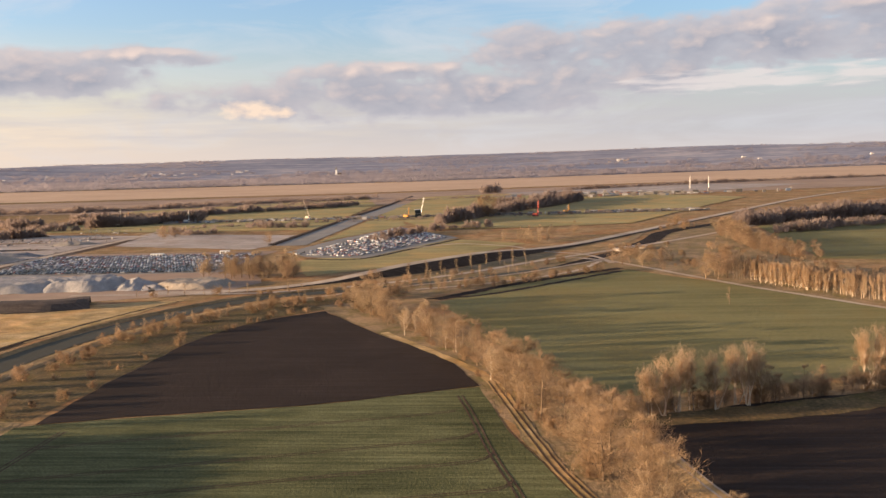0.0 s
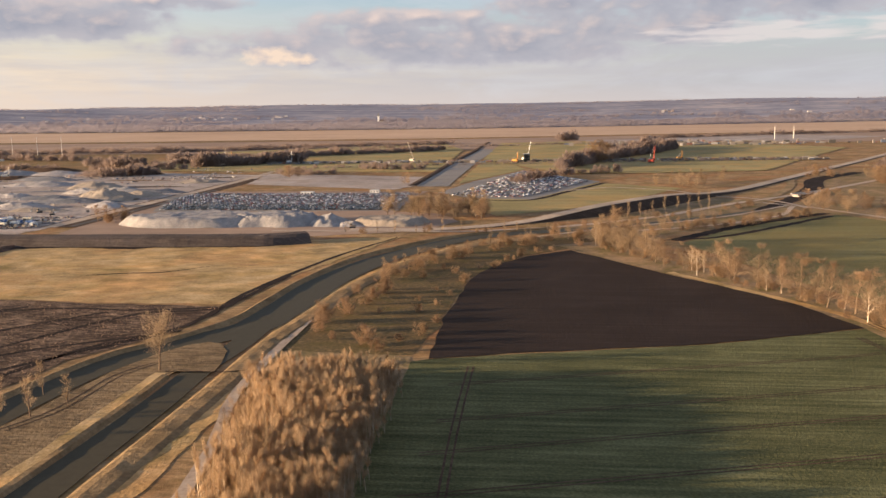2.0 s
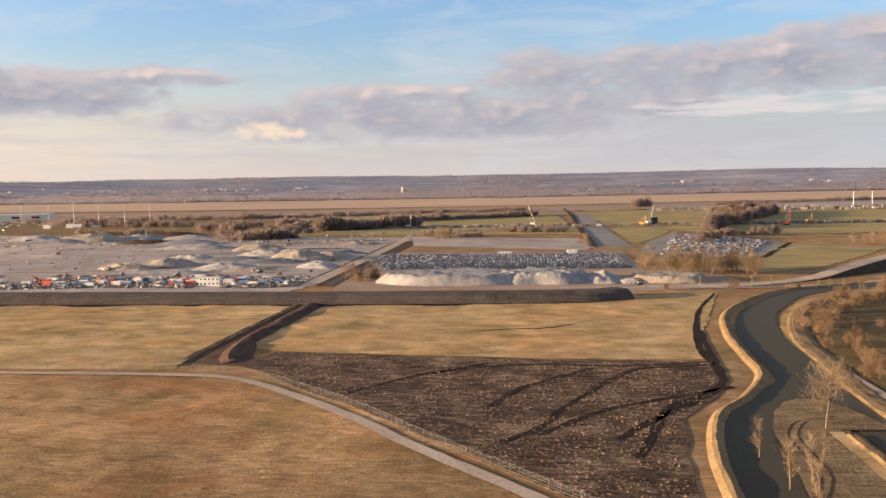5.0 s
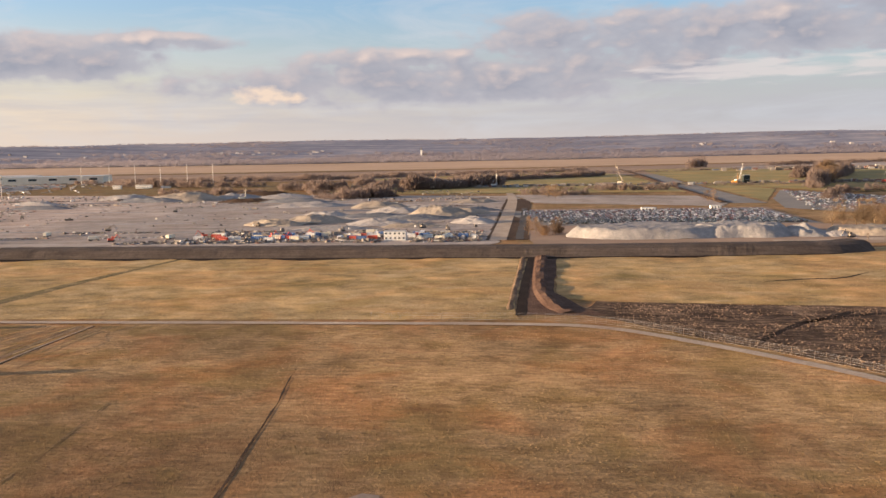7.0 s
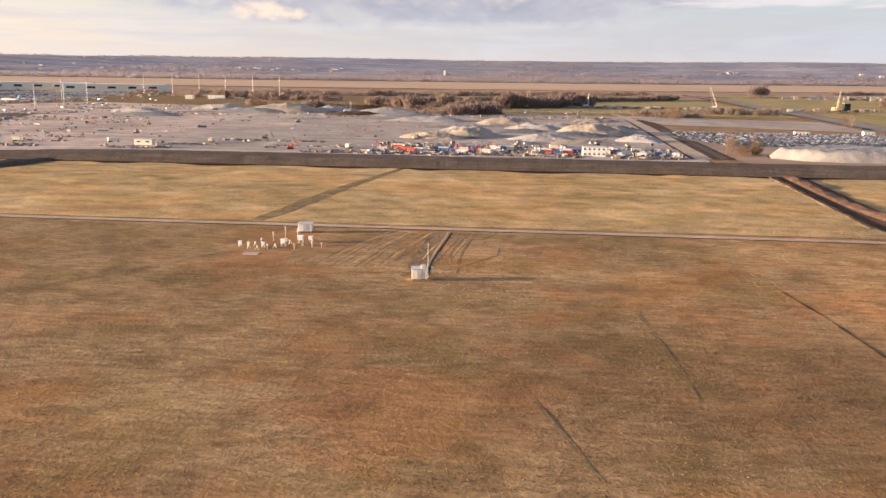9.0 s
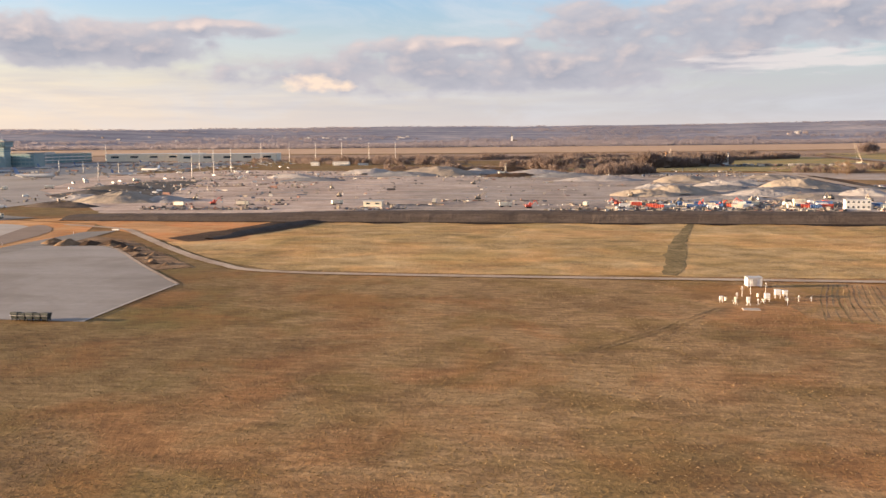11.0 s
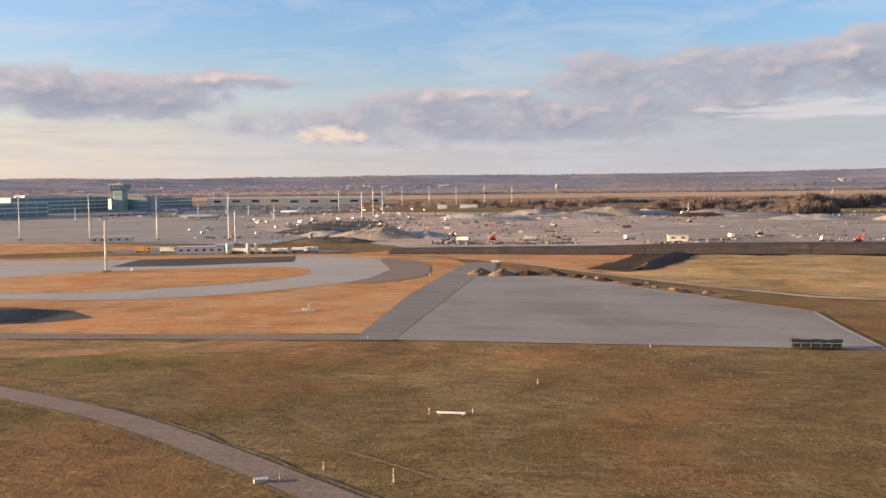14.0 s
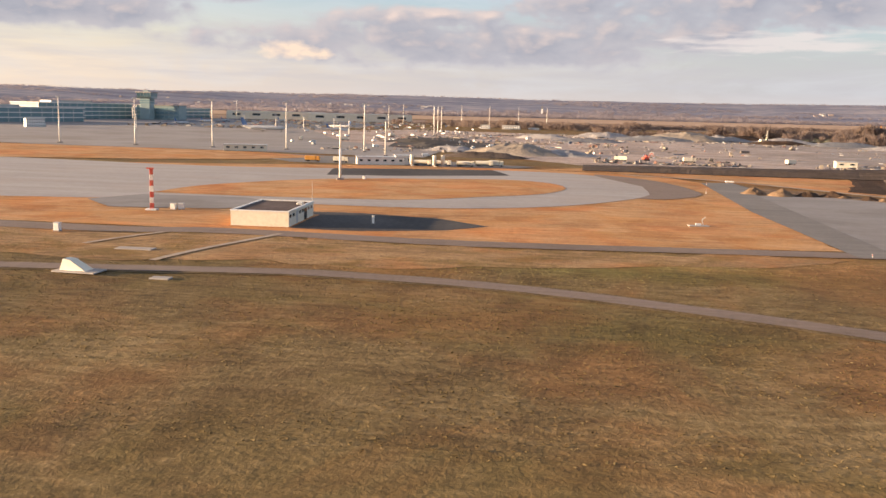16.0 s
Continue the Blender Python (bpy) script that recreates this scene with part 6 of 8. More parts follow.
Shape().box(-646.6, -642, 131, 132.6, 0.05, 0.16, 0.05).alone("cover_slab", CONCRETE_PALE, "pale concrete shaft cover in the grass", "slab")


# ---- small airfield furniture ----
def marker_post(x, y, h=0.6, material=WHITE, label="short white marker post beside the service road"):
    ob = holder("marker_post", pose(x, y, 0.02), label, "post", "marker posts")
    Shape().tube((0, 0, 0), (0, 0, h), 0.038, 0.034, 8).under("post", material, ob)
    Shape().tube((0, 0, h * 0.62), (0, 0, h * 0.8), 0.043, 0.043, 8).under("band", RED if material is WHITE else WHITE, ob)
    Shape().box(-0.12, 0.12, -0.12, 0.12, 0, 0.05).under("foot", CONCRETE, ob)


for x, y, h in ((-545.5, 90.1, 0.6), (-543.2, 93.3, 0.6), (-537.3, 91.1, 0.95), (-528.8, 124.1, 0.5), (-515.5, 147.2, 0.4), (-553.8, 149.6, 0.5), (-560.4, 236, 0.9), (-549, 244, 0.6), (-556, 262, 0.7)):
    marker_post(x, y, h)
for x in (-538.1, -534.0):
    marker_post(x, 110.2, 0.65, ORANGE, "short orange and white post at the end of a low beam")
beam = holder("low_beam", pose(-536.0, 110.1, 0.03, 0, 0, -1), "low white beam on two feet in the grass", "beam")
Shape().box(-1.35, 1.35, -0.1, 0.1, 0.14, 0.32, 0.04).under("beam", WHITE, beam)
for u in (-1.1, 1.1):
    Shape().box(u - 0.08, u + 0.08, -0.16, 0.16, 0, 0.14).under("foot", CONCRETE, beam)
box = holder("ground_box", pose(-546.8, 89.7, 0.02, 0, 0, 20), "small grey ground box at the road edge", "box")
Shape().box(-0.5, 0.5, -0.25, 0.25, 0, 0.28, 0.05).under("body", STEEL, box)
Shape().box(-0.54, 0.54, -0.29, 0.29, 0.28, 0.34, 0.02).under("lid", STEEL, box)
# a sign lying by the lawn
sign = holder("guidance_sign", pose(-571.5, 176, 0.06, 0, 0, 8), "low airfield sign with a bent arm on a slab", "sign")
Shape().box(-1.5, 1.7, -0.7, 0.7, 0, 0.12, 0.05).under("slab", CONCRETE_PALE, sign)
Shape().tube((0.9, 0, 0.1), (0.6, 0, 1.0), 0.06, 0.05, 6).tube((0.6, 0, 1.0), (1.1, 0, 1.45), 0.06, 0.05, 6).under("arm", STEEL, sign)
Shape().box(-0.4, 0.5, -0.08, 0.08, 0.12, 0.42, 0.03).under("panel", WHITE, sign)
marker = holder("marker_board", pose(-548.5, 272, 0.0), "white wind-blown marker board by the track", "marker")
Shape().box(-1.1, 1.1, -0.25, 0.25, 0.25, 0.6, 0.05).under("board", WHITE, marker)
for u in (-0.8, 0.8):
    Shape().box(u - 0.06, u + 0.06, -0.06, 0.06, 0, 0.25).under("leg", STEEL, marker)


def bin_wagon(x, y, lid):
    ob = holder("waste_container", pose(x, y, 0.1, 0, 0, -2), "dark green wheeled container with sloping lid", "container", "row of dark containers")
    s = Shape()
    s.add([(-0.42, -0.45, 0.22), (0.42, -0.45, 0.22), (0.42, 0.45, 0.22), (-0.42, 0.45, 0.22), (-0.56, -0.6, 1.0), (0.56, -0.6, 1.0), (0.56, 0.6, 1.0), (-0.56, 0.6, 1.0)],
          [(3, 2, 1, 0), (4, 5, 6, 7), (0, 1, 5, 4), (1, 2, 6, 5), (2, 3, 7, 6), (3, 0, 4, 7)])
    s.under("body", GREEN_DARK, ob)
    Shape().prism([(-0.64, 1.0), (0.64, 1.0), (0.6, lid), (-0.5, lid + 0.14)], -0.6, 0.6).under("lid", GREEN_DARK, ob)
    for u in (-0.4, 0.4):
        for w in (-0.4, 0.4):
            Shape().tube((u - 0.05, w, 0.12), (u + 0.05, w, 0.12), 0.12, 0.12, 10).under("wheel", BLACK, ob)
    Shape().tube((-0.62, -0.66, 0.8), (0.62, -0.66, 0.8), 0.03, 0.03, 6).under("handle", STEEL, ob)


for k in range(5):
    bin_wagon(-497.4 + 1.24 * k, 147.75, 1.06 if k % 2 else 1.14)


# ---- weather station and shed ----
def station_hut(x, y, w, d, h, label, paint=WHITE):
    ob = holder("station_hut", pose(x, y, 0.02, 0, 0, 6), label, "hut")
    Shape().box(-w / 2, w / 2, -d / 2, d / 2, 0.3, h, 0.05).under("body", paint, ob)
    Shape().box(-w / 2 - 0.08, w / 2 + 0.08, -d / 2 - 0.08, d / 2 + 0.08, h, h + 0.1, 0.03).under("roof", STEEL, ob)
    Shape().box(-w * 0.15, w * 0.15, -d / 2 - 0.04, -d / 2 + 0.01, 0.35, h - 0.2).under("door", STEEL, ob)
    for u in (-1, 1):
        for v in (-1, 1):
            Shape().box(u * w * 0.42 - 0.1, u * w * 0.42 + 0.1, v * d * 0.38 - 0.1, v * d * 0.38 + 0.1, 0, 0.3).under("foot", CONCRETE, ob)
    return ob


station_hut(-382.7, 188.2, 2.6, 1.8, 1.75, "white weather station container on concrete feet")
shed = station_hut(-356.4, 152.6, 2.3, 2.0, 1.75, "cream equipment shed with a thin mast", CREAM)
Shape().tube((1.25, 1.25, 0), (1.25, 1.25, 5.4), 0.05, 0.03, 6).under("mast", STEEL, shed, "thin steel aerial mast")
Shape().box(0.2, 0.9, -0.2, 0.4, 1.85, 2.25, 0.05).under("air_unit", STEEL, shed)
Shape().tube((1.9, 0.3, 0.9), (1.9, 0.3, 1.9), 0.05, 0.05, 6).box(1.75, 2.05, 0.15, 0.45, 1.7, 2.0).under("sensor", WHITE, shed)
sheet("disturbed_grass", [(-381, 160), (-372, 156), (-352, 157), (-346, 170), (-347, 192), (-378, 192)], 0.04, LAWN_MIX, "patch of disturbed grass by the weather station", "grass", ragged=4.0)
for k in range(26):
    ribbon("plough_line", [(-378 + 1.05 * k + 0.5 * math.sin(3.1 * k), 159 + 0.3 * k + 2.6 * math.sin(1.7 * k)), (-374.5 + 0.92 * k, 176), (-370 + 0.80 * k, 191.5)], 0.16 + 0.05 * (k % 4), 0.05 + 0.0005 * k, (GRASS_WORN, DIRT_TAN, LITTER, GRASS_WORN, MEADOW)[k % 5], "fine wheel line in the grass by the weather station", "track", ragged=0.3)
ribbon("shed_path", [(-356.4, 156), (-356.2, 172), (-355.6, 192)], 0.34, 0.065, GRAVEL, "pale cable trench line to the shed", "path", ragged=0.1)
ribbon("shed_path", [(-355.8, 156), (-355.6, 172), (-354.9, 192)], 0.45, 0.06, DIRT_AND_SHADE, "dark cable trench line to the shed", "path", ragged=0.15)
ribbon("shed_path", [(-358.6, 157), (-358.4, 172), (-358, 192)], 1.6, 0.055, DIRT_TAN, "trodden strip beside the cable trench", "path", ragged=0.5)
for x, y, h, w in ((-383.2, 174.2, 1.25, 0.8), (-380.9, 177.4, 1.35, 0.9), (-386.4, 172.6, 0.9, 0.5), (-390.6, 172.8, 0.95, 0.5), (-379.4, 178.8, 1.0, 0.7)):
    ob = holder("instrument_screen", pose(x, y, 0.02), "white louvred instrument screen on legs", "instrument", "weather instruments")
    Shape().box(-w / 2, w / 2, -w / 2, w / 2, h * 0.45, h, 0.04).under("screen_box", WHITE, ob)
    for k in range(3):
        Shape().box(-w / 2 - 0.02, w / 2 + 0.02, -w / 2 - 0.03, -w / 2 + 0.01, h * (0.52 + 0.15 * k), h * (0.56 + 0.15 * k)).under("louvre", STEEL, ob)
    Shape().box(-w / 2 - 0.06, w / 2 + 0.06, -w / 2 - 0.06, w / 2 + 0.06, h, h + 0.06).under("roof", WHITE, ob)
    for u in (-1, 1):
        for v in (-1, 1):
            Shape().box(u * w * 0.42 - 0.03, u * w * 0.42 + 0.03, v * w * 0.42 - 0.03, v * w * 0.42 + 0.03, 0, h * 0.45).under("leg", WHITE, ob)
for x, y, h in ((-384.6, 180.6, 2.1), (-386.3, 178.6, 1.5), (-387.6, 175.6, 0.9), (-385.2, 171.0, 0.8), (-378.2, 174.6, 0.8), (-380.6, 171.6, 0.9), (-376.4, 174.2, 0.7), (-382.2, 180.2, 1.9)):
    ob = holder("sensor_post", pose(x, y, 0.02), "thin white sensor post", "instrument", "weather instruments")
    Shape().tube((0, 0, 0), (0, 0, h), 0.045, 0.035, 6).under("post", WHITE, ob)
    Shape().box(-0.28, 0.28, -0.04, 0.04, h * 0.8, h * 0.86).under("crossarm", STEEL, ob)
    Shape().tube((0, 0, h), (0, 0, h + 0.2), 0.12, 0.09, 8).under("sensor", WHITE, ob)
for x, y in ((-388.6, 171.2), (-384.2, 172.4), (-386.8, 170.4), (-382.6, 176.2), (-388.2, 173.8)):
    ob = holder("tripod_sensor", pose(x, y, 0.02, 0, 0, x * 37 % 120), "low pale tripod with a radiation sensor", "instrument", "weather instruments")
    for k in range(3):
        a = 2.094 * k
        Shape().tube((0.42 * math.cos(a), 0.42 * math.sin(a), 0), (0, 0, 0.6), 0.035, 0.03, 5).under("leg", WHITE, ob)
    Shape().tube((0, 0, 0.6), (0, 0, 0.74), 0.2, 0.16, 10).under("sensor", CREAM, ob)
for x, y in ((-389.6, 174.6), (-383.8, 178.4), (-380.0, 175.2)):
    ob = holder("rain_gauge", pose(x, y, 0.02), "squat pale rain gauge in the grass", "instrument", "weather instruments")
    Shape().tube((0, 0, 0), (0, 0, 0.5), 0.2, 0.2, 10).under("body", CREAM, ob)
    Shape().tube((0, 0, 0.5), (0, 0, 0.58), 0.23, 0.23, 10).under("rim", STEEL, ob)
Shape().box(-388.2, -385.6, 166.4, 167.9, 0.0, 0.1, 0.03).alone("foundation_slab", CONCRETE_PALE, "bare concrete slab at the weather station", "slab")


# ---- perimeter fence ----
def build_fence():
    line = curve([(-176, 112), (-189, 127.5), (-207, 148.5), (-219, 164), (-234, 180), (-249, 193), (-262, 198), (-275, 198.6), (-300, 199)], 1.0)
    ob = holder("perimeter_fence", pose(0, 0, 0), "thin grey wire fence beside the perimeter track", "fence")
    post = Shape().tube((0, 0, 0), (0, 0, 1.4), 0.03, 0.03, 5).tube((0, 0, 1.4), (0.1, -0.1, 1.55), 0.025, 0.025, 5)
    me = mesh_of("post", post.v, post.f, BARK)
    picks = line[::2]
    for p in picks:
        q = new("post", me)
        q.parent, q.location = ob, (p[0], p[1], 0)
    for z in (0.1, 0.5, 0.9, 1.25, 1.48):
        w = Shape()
        for a, b in zip(picks[:-1], picks[1:]):
            w.tube((a[0], a[1], z), (b[0], b[1], z), 0.014, 0.014, 3, caps=False)
        w.under("wire", STEEL, ob)


build_fence()
wall = holder("culvert", pose(-256.5, 306.5, 0.1, 0, 0, 62), "pale concrete culvert head at the trench end", "culvert")
Shape().box(-3.5, 3.5, -0.3, 0.3, 0, 0.9, 0.08).under("head_wall", CONCRETE_PALE, wall)
for u in (-3.4, 3.4):
    Shape().box(u - 0.25, u + 0.25, -1.2, -0.3, 0, 0.7, 0.06).under("wing_wall", CONCRETE_PALE, wall)


# ---- heaps ----
def heap(name, cx, cy, rx, ry, h, material, label, flat=0.0, turn=0.0, seed=0, z0=0.1):
    """A poured heap; flat: how much of its top is level."""
    n, m = (56, 34) if rx > 4 else (20, 14)
    v, f = [], []
    c, s = math.cos(radians(turn)), math.sin(radians(turn))
    for j in range(m + 1):
        for i in range(n + 1):
            u, w = 2 * i / n - 1, 2 * j / m - 1
            edge = 1 + 0.22 * noise.noise((u * 1.7 + seed, w * 1.7, seed * 1.3))
            d = math.sqrt(u * u + w * w) / edge
            top = min(1.0, max(0.0, (1 - d) / (1 - flat)))
            top = top ** 0.85
            bumps = 0.86 + (0.12 if flat > 0.4 else 0.26) * noise.noise((u * 3 + seed, w * 3, 2.0)) + 0.10 * noise.noise((u * rx * 0.5, w * ry * 0.5 + seed, 4.0)) + 0.06 * noise.noise((u * rx * 1.3, w * ry * 1.3 + seed, 6.0))
            x, y = u * rx, w * ry
            v.append((cx + x * c - y * s, cy + x * s + y * c, z0 - 0.15 + max(0.0, h * top * bumps) + (0 if top > 0 else -0.2)))
    for j in range(m):
        for i in range(n):
            a = j * (n + 1) + i
            f.append((a, a + 1, a + n + 2, a + n + 1))
    return thing(name, v, f, material, label, "heap", smooth=True)


heap("sand_mound", -218, 367, 34, 17, 4.4, SAND, "long pale sand heap with a level top", 0.82, 3, 1)
heap("sand_mound", -186, 368, 20, 16, 4.8, SAND, "pale sand heap with a dug end", 0.7, 0, 2)
heap("sand_mound", -163, 366, 10, 12, 4.4, SAND, "pointed pale sand heap", 0.15, 0, 3)
heap("sand_mound", -137, 367, 17, 12, 3.0, SAND_TAN, "low tan sand heap with a level top", 0.8, 0, 4)
heap("sand_mound", -152, 360, 8, 6, 2.0, STONE_GREY, "low grey rubble heap", 0.2, 0, 5)
for x, y, rx, ry, h, mat, lab in ((-368, 441, 16, 12, 5.6, SAND_TAN, "tan gravel heap on the site"), (-354, 540, 18, 13, 5.2, SAND_TAN, "far tan gravel heap on the site"), (-311, 468, 18, 14, 7.6, SAND_TAN, "tall tan gravel heap"),
                                  (-298, 486, 12, 9, 4.6, SAND_TAN, "small tan gravel heap"), (-291, 430, 10, 8, 4.0, STONE_GREY, "grey rubble heap beside the site road"), (-334, 425, 17, 10, 4.0, STONE_GREY, "broad grey rubble heap"),
                                  (-400, 560, 24, 14, 4.0, STONE_GREY, "broad far grey heap"), (-609, 389, 19, 12, 6.0, SAND_TAN, "steep tan earth heap on the site"), (-590, 391, 12, 9, 3.4, STONE_GREY, "grey rubble heap on the site"),
                                  (-636, 404, 12, 9, 3.2, STONE_GREY, "dark grey spoil heap"), (-510, 640, 30, 18, 8.2, SAND_TAN, "large far gravel hill"), (-480, 660, 18, 12, 5.0, SAND, "pale far gravel heap"),
                                  (-440, 655, 20, 10, 4.2, STONE_GREY, "low far rubble heap"), (-300, 580, 16, 9, 3.2, SAND_TAN, "low tan heap by the site road"), (-326, 520, 14, 9, 3.0, SAND, "pale gravel heap on the site"), (-660, 480, 22, 10, 3.0, ASPHALT_AND_SHADE, "dark spoil heap in the cut"), (-650, 440, 14, 8, 2.6, ASPHALT_AND_SHADE, "dark spoil heap in the cut")):
    heap("gravel_mound", x, y, rx * 1.1, ry * 1.1, h * 0.74, mat, lab, 0.3, rng.uniform(-20, 20), int(rng.integers(1, 90)))
for x, y, r, h in ((-549, 241, 3.0, 1.7), (-543.5, 238.5, 3.6, 1.7), (-537.5, 238.8, 3.0, 1.3), (-532, 239.2, 3.4, 1.3), (-526, 234, 2.4, 0.9), (-520, 227, 2.4, 0.8), (-514, 219, 2.2, 0.7), (-505, 207, 2.0, 0.6)):
    heap("dirt_mound", x, y, r * 1.15, r * 0.85, h * 1.1, DIRT_TAN if x < -541 else DIRT, "rough dirt heap behind the concrete pad", 0.1, rng.uniform(0, 90), int(rng.integers(1, 90)))
for k in range(16):
    u = k / 15
    heap("dirt_mound", -531 + 31 * u + 1.6 * math.sin(5 * k), 241 - 36 * u + 2.2 * math.sin(3 * k + 1), 2.0 - 0.7 * u, 1.2, 0.55 + 0.3 * math.sin(2.3 * k), DIRT_TAN, "low tan dirt hump behind the concrete pad", 0.2, 25.0 * k, k + 3)
sheet("heap_ground", [(-552, 250), (-549, 237.5), (-534, 238), (-526, 231.5), (-500, 198), (-494, 203), (-508, 221), (-519, 233), (-530, 247), (-546, 258)], 0.085, DIRT_TAN, "raw dirt strip behind the concrete pad", "dirt", ragged=1.2)


for x, y, rx, ry, h, mat, lab in ((-322, 452, 26, 7, 2.6, GRAVEL_SHADE, "long blue-grey gravel heap"), (-345, 470, 20, 6, 2.2, GRAVEL_SHADE, "low blue-grey gravel heap"), (-300, 505, 22, 7, 2.4, GRAVEL_SHADE, "long blue-grey gravel heap"), (-338, 500, 16, 6, 3.2, STONE_GREY, "grey rubble heap on the site"), (-372, 480, 14, 6, 2.4, STONE_GREY, "low grey rubble heap on the site"),
                                  (-318, 412, 16, 5, 1.8, SAND_TAN, "low tan gravel heap near the containers"), (-352, 402, 20, 5, 1.8, SAND, "low pale gravel heap near the containers"), (-384, 425, 15, 7, 3.2, SAND_TAN, "tan gravel cone on the site"), (-420, 600, 26, 8, 3.0, GRAVEL_SHADE, "far blue-grey gravel heap"), (-455, 610, 22, 8, 2.6, DIRT, "far dark spoil heap"),
                                  (-530, 625, 26, 8, 3.2, GRAVEL_SHADE, "far blue-grey gravel heap"), (-560, 655, 22, 9, 4.2, STONE_GREY, "far grey rubble heap"), (-600, 600, 20, 8, 3.2, STONE_GREY, "far grey rubble heap"), (-575, 560, 24, 7, 2.4, GRAVEL_SHADE, "far blue-grey gravel heap"), (-470, 690, 30, 8, 3.6, DIRT, "long dark spoil heap at the site's far edge"), (-380, 655, 24, 8, 3.0, DIRT, "long dark spoil heap at the site's far edge"), (-620, 360, 18, 6, 2.2, EARTH, "low dark earth heap at the bank's end")):
    heap("gravel_mound", x, y, rx, ry, h, mat, lab, 0.4, rng.uniform(-8, 8), int(rng.integers(1, 90)))
# flat patches; the blue-grey ones paint the shade between the heaps
for x, y, w, d, mat in ((-330, 478, 40, 14, GRAVEL_SHADE), (-296, 455, 24, 12, GRAVEL_SHADE), (-365, 515, 34, 10, GRAVEL_SHADE), (-318, 545, 40, 9, DIRT), (-410, 575, 50, 9, GRAVEL_SHADE), (-350, 595, 50, 10, DIRT_TAN), (-470, 640, 60, 9, DIRT), (-560, 615, 50, 10, GRAVEL_SHADE), (-620, 640, 60, 12, DIRT), (-640, 560, 30, 10, GRAVEL_SHADE), (-400, 395, 50, 4, SAND), (-500, 400, 70, 4, SAND), (-450, 440, 60, 5, STONE_GREY), (-560, 450, 50, 5, SAND), (-520, 520, 70, 6, STONE_GREY), (-610, 500, 40, 6, DIRT_TAN), (-300, 620, 30, 9, DIRT)):
    sheet("scraped_patch", [(x - w / 2, y), (x - w * 0.2, y - d / 2), (x + w * 0.3, y - d * 0.4), (x + w / 2, y + d * 0.1), (x + w * 0.15, y + d / 2), (x - w * 0.3, y + d * 0.4)], 0.13, mat, "scraped gravel and dirt patch on the site, some painted as shade", "gravel", ragged=2.5, smooth_line=True)


# ---- site huts, containers and machines ----
def cargo_box(x, y, z, length, material, label, turn=0.0, tall=1.6, name="shipping_container"):
    ob = holder(name, pose(x, y, z, 0, 0, turn), label, "container", "site containers")
    s = Shape()
    n = max(6, int(length / 0.35))
    edge = [(-length / 2 + (k + e) * length / n, -0.72 + 0.05 * (k % 2)) for k in range(n) for e in (0.1, 0.9)]
    ring = edge + [(x, -y) for x, y in edge[::-1]]
    m = len(ring)
    s.add([(x, y, z) for z in (0.12, tall - 0.05) for x, y in ring], [(k, (k + 1) % m, m + (k + 1) % m, m + k) for k in range(m)] + [tuple(range(m, 2 * m))])
    s.under("body", material, ob)
    fr = Shape()
    for u in (-length / 2, length / 2):
        for w in (-0.72, 0.72):
            fr.box(u - 0.06, u + 0.06, w - 0.06, w + 0.06, 0, tall)
    fr.box(-length / 2, length / 2, -0.76, -0.66, tall - 0.08, tall + 0.02).box(-length / 2, length / 2, 0.66, 0.76, tall - 0.08, tall + 0.02).box(-length / 2, length / 2, -0.72, 0.72, tall - 0.04, tall)
    fr.under("frame", material, ob)
    Shape().box(length / 2 + 0.0, length / 2 + 0.07, -0.62, 0.62, 0.15, tall - 0.12).under("door", material, ob)
    return ob


first = {}
for k in range(58):
    mat, colour = ((BLUE, "blue"), (RED, "red"), (WHITE, "white"), (ORANGE, "orange"), (CREAM, "cream"))[int(rng.choice(5, p=[0.34, 0.16, 0.30, 0.02, 0.18]))]
    x, y = rng.uniform(-400, -286), rng.uniform(352, 376)
    if abs(x + 317) < 7 and y < 362:
        continue
    m = pose(x, y, 0.1, 0, 0, rng.choice([0, 0, 0, 90]) + rng.normal() * 3)
    if colour in first:
        copy_thing(first[colour], m)
    else:
        first[colour] = cargo_box(x, y, 0.1, 3.7, mat, colour + " steel container on the building site")
        first[colour].matrix_world = m
for x, y, turn in ((-330, 356, 0), (-334, 358.5, 0), (-310, 372, 0), (-352, 360, 90), (-372, 358, 0)):
    copy_thing(first["blue"], pose(x, y, 0.1, 0, 0, turn))


def site_office(x, y, wide, storeys, label, turn=0.0):
    """Stacked white office cabins with window bands."""
    ob = holder("site_office", pose(x, y, 0.12 if y > 480 and x > -300 else 0.1, 0, 0, turn), label, "site office")
    for s in range(storeys):
        z = 1.75 * s
        Shape().box(-wide / 2, wide / 2, -1.6, 1.6, z, z + 1.6, 0.05).under("cabin", WHITE, ob)
        n = max(3, int(wide / 1.5))
        for k in range(n):
            u = -wide / 2 + (k + 0.5) * wide / n
            win = Shape().box(u - 0.33, u + 0.33, -1.66, -1.58, z + 0.65, z + 1.25).under("window", GLASS_DARK, ob)
            Shape().box(u - 0.36, u + 0.36, -1.72, -1.66, z + 0.58, z + 0.65).under("sill", STEEL, win)
    Shape().box(-wide / 2 - 0.1, wide / 2 + 0.1, -1.7, 1.7, 1.75 * storeys - 0.15, 1.75 * storeys + 0.05).under("roof", STEEL, ob)
    Shape().box(wide / 2, wide / 2 + 0.7, -1.4, -0.5, 0.0, 1.85).under("stair", STEEL, ob)


site_office(-316.6, 355, 8.4, 2, "two-storey white site office of stacked cabins")
site_office(-204, 490, 7, 1, "cream cabin at the car park")
site_office(-168, 500, 5, 1, "cream cabin at the car park's end")
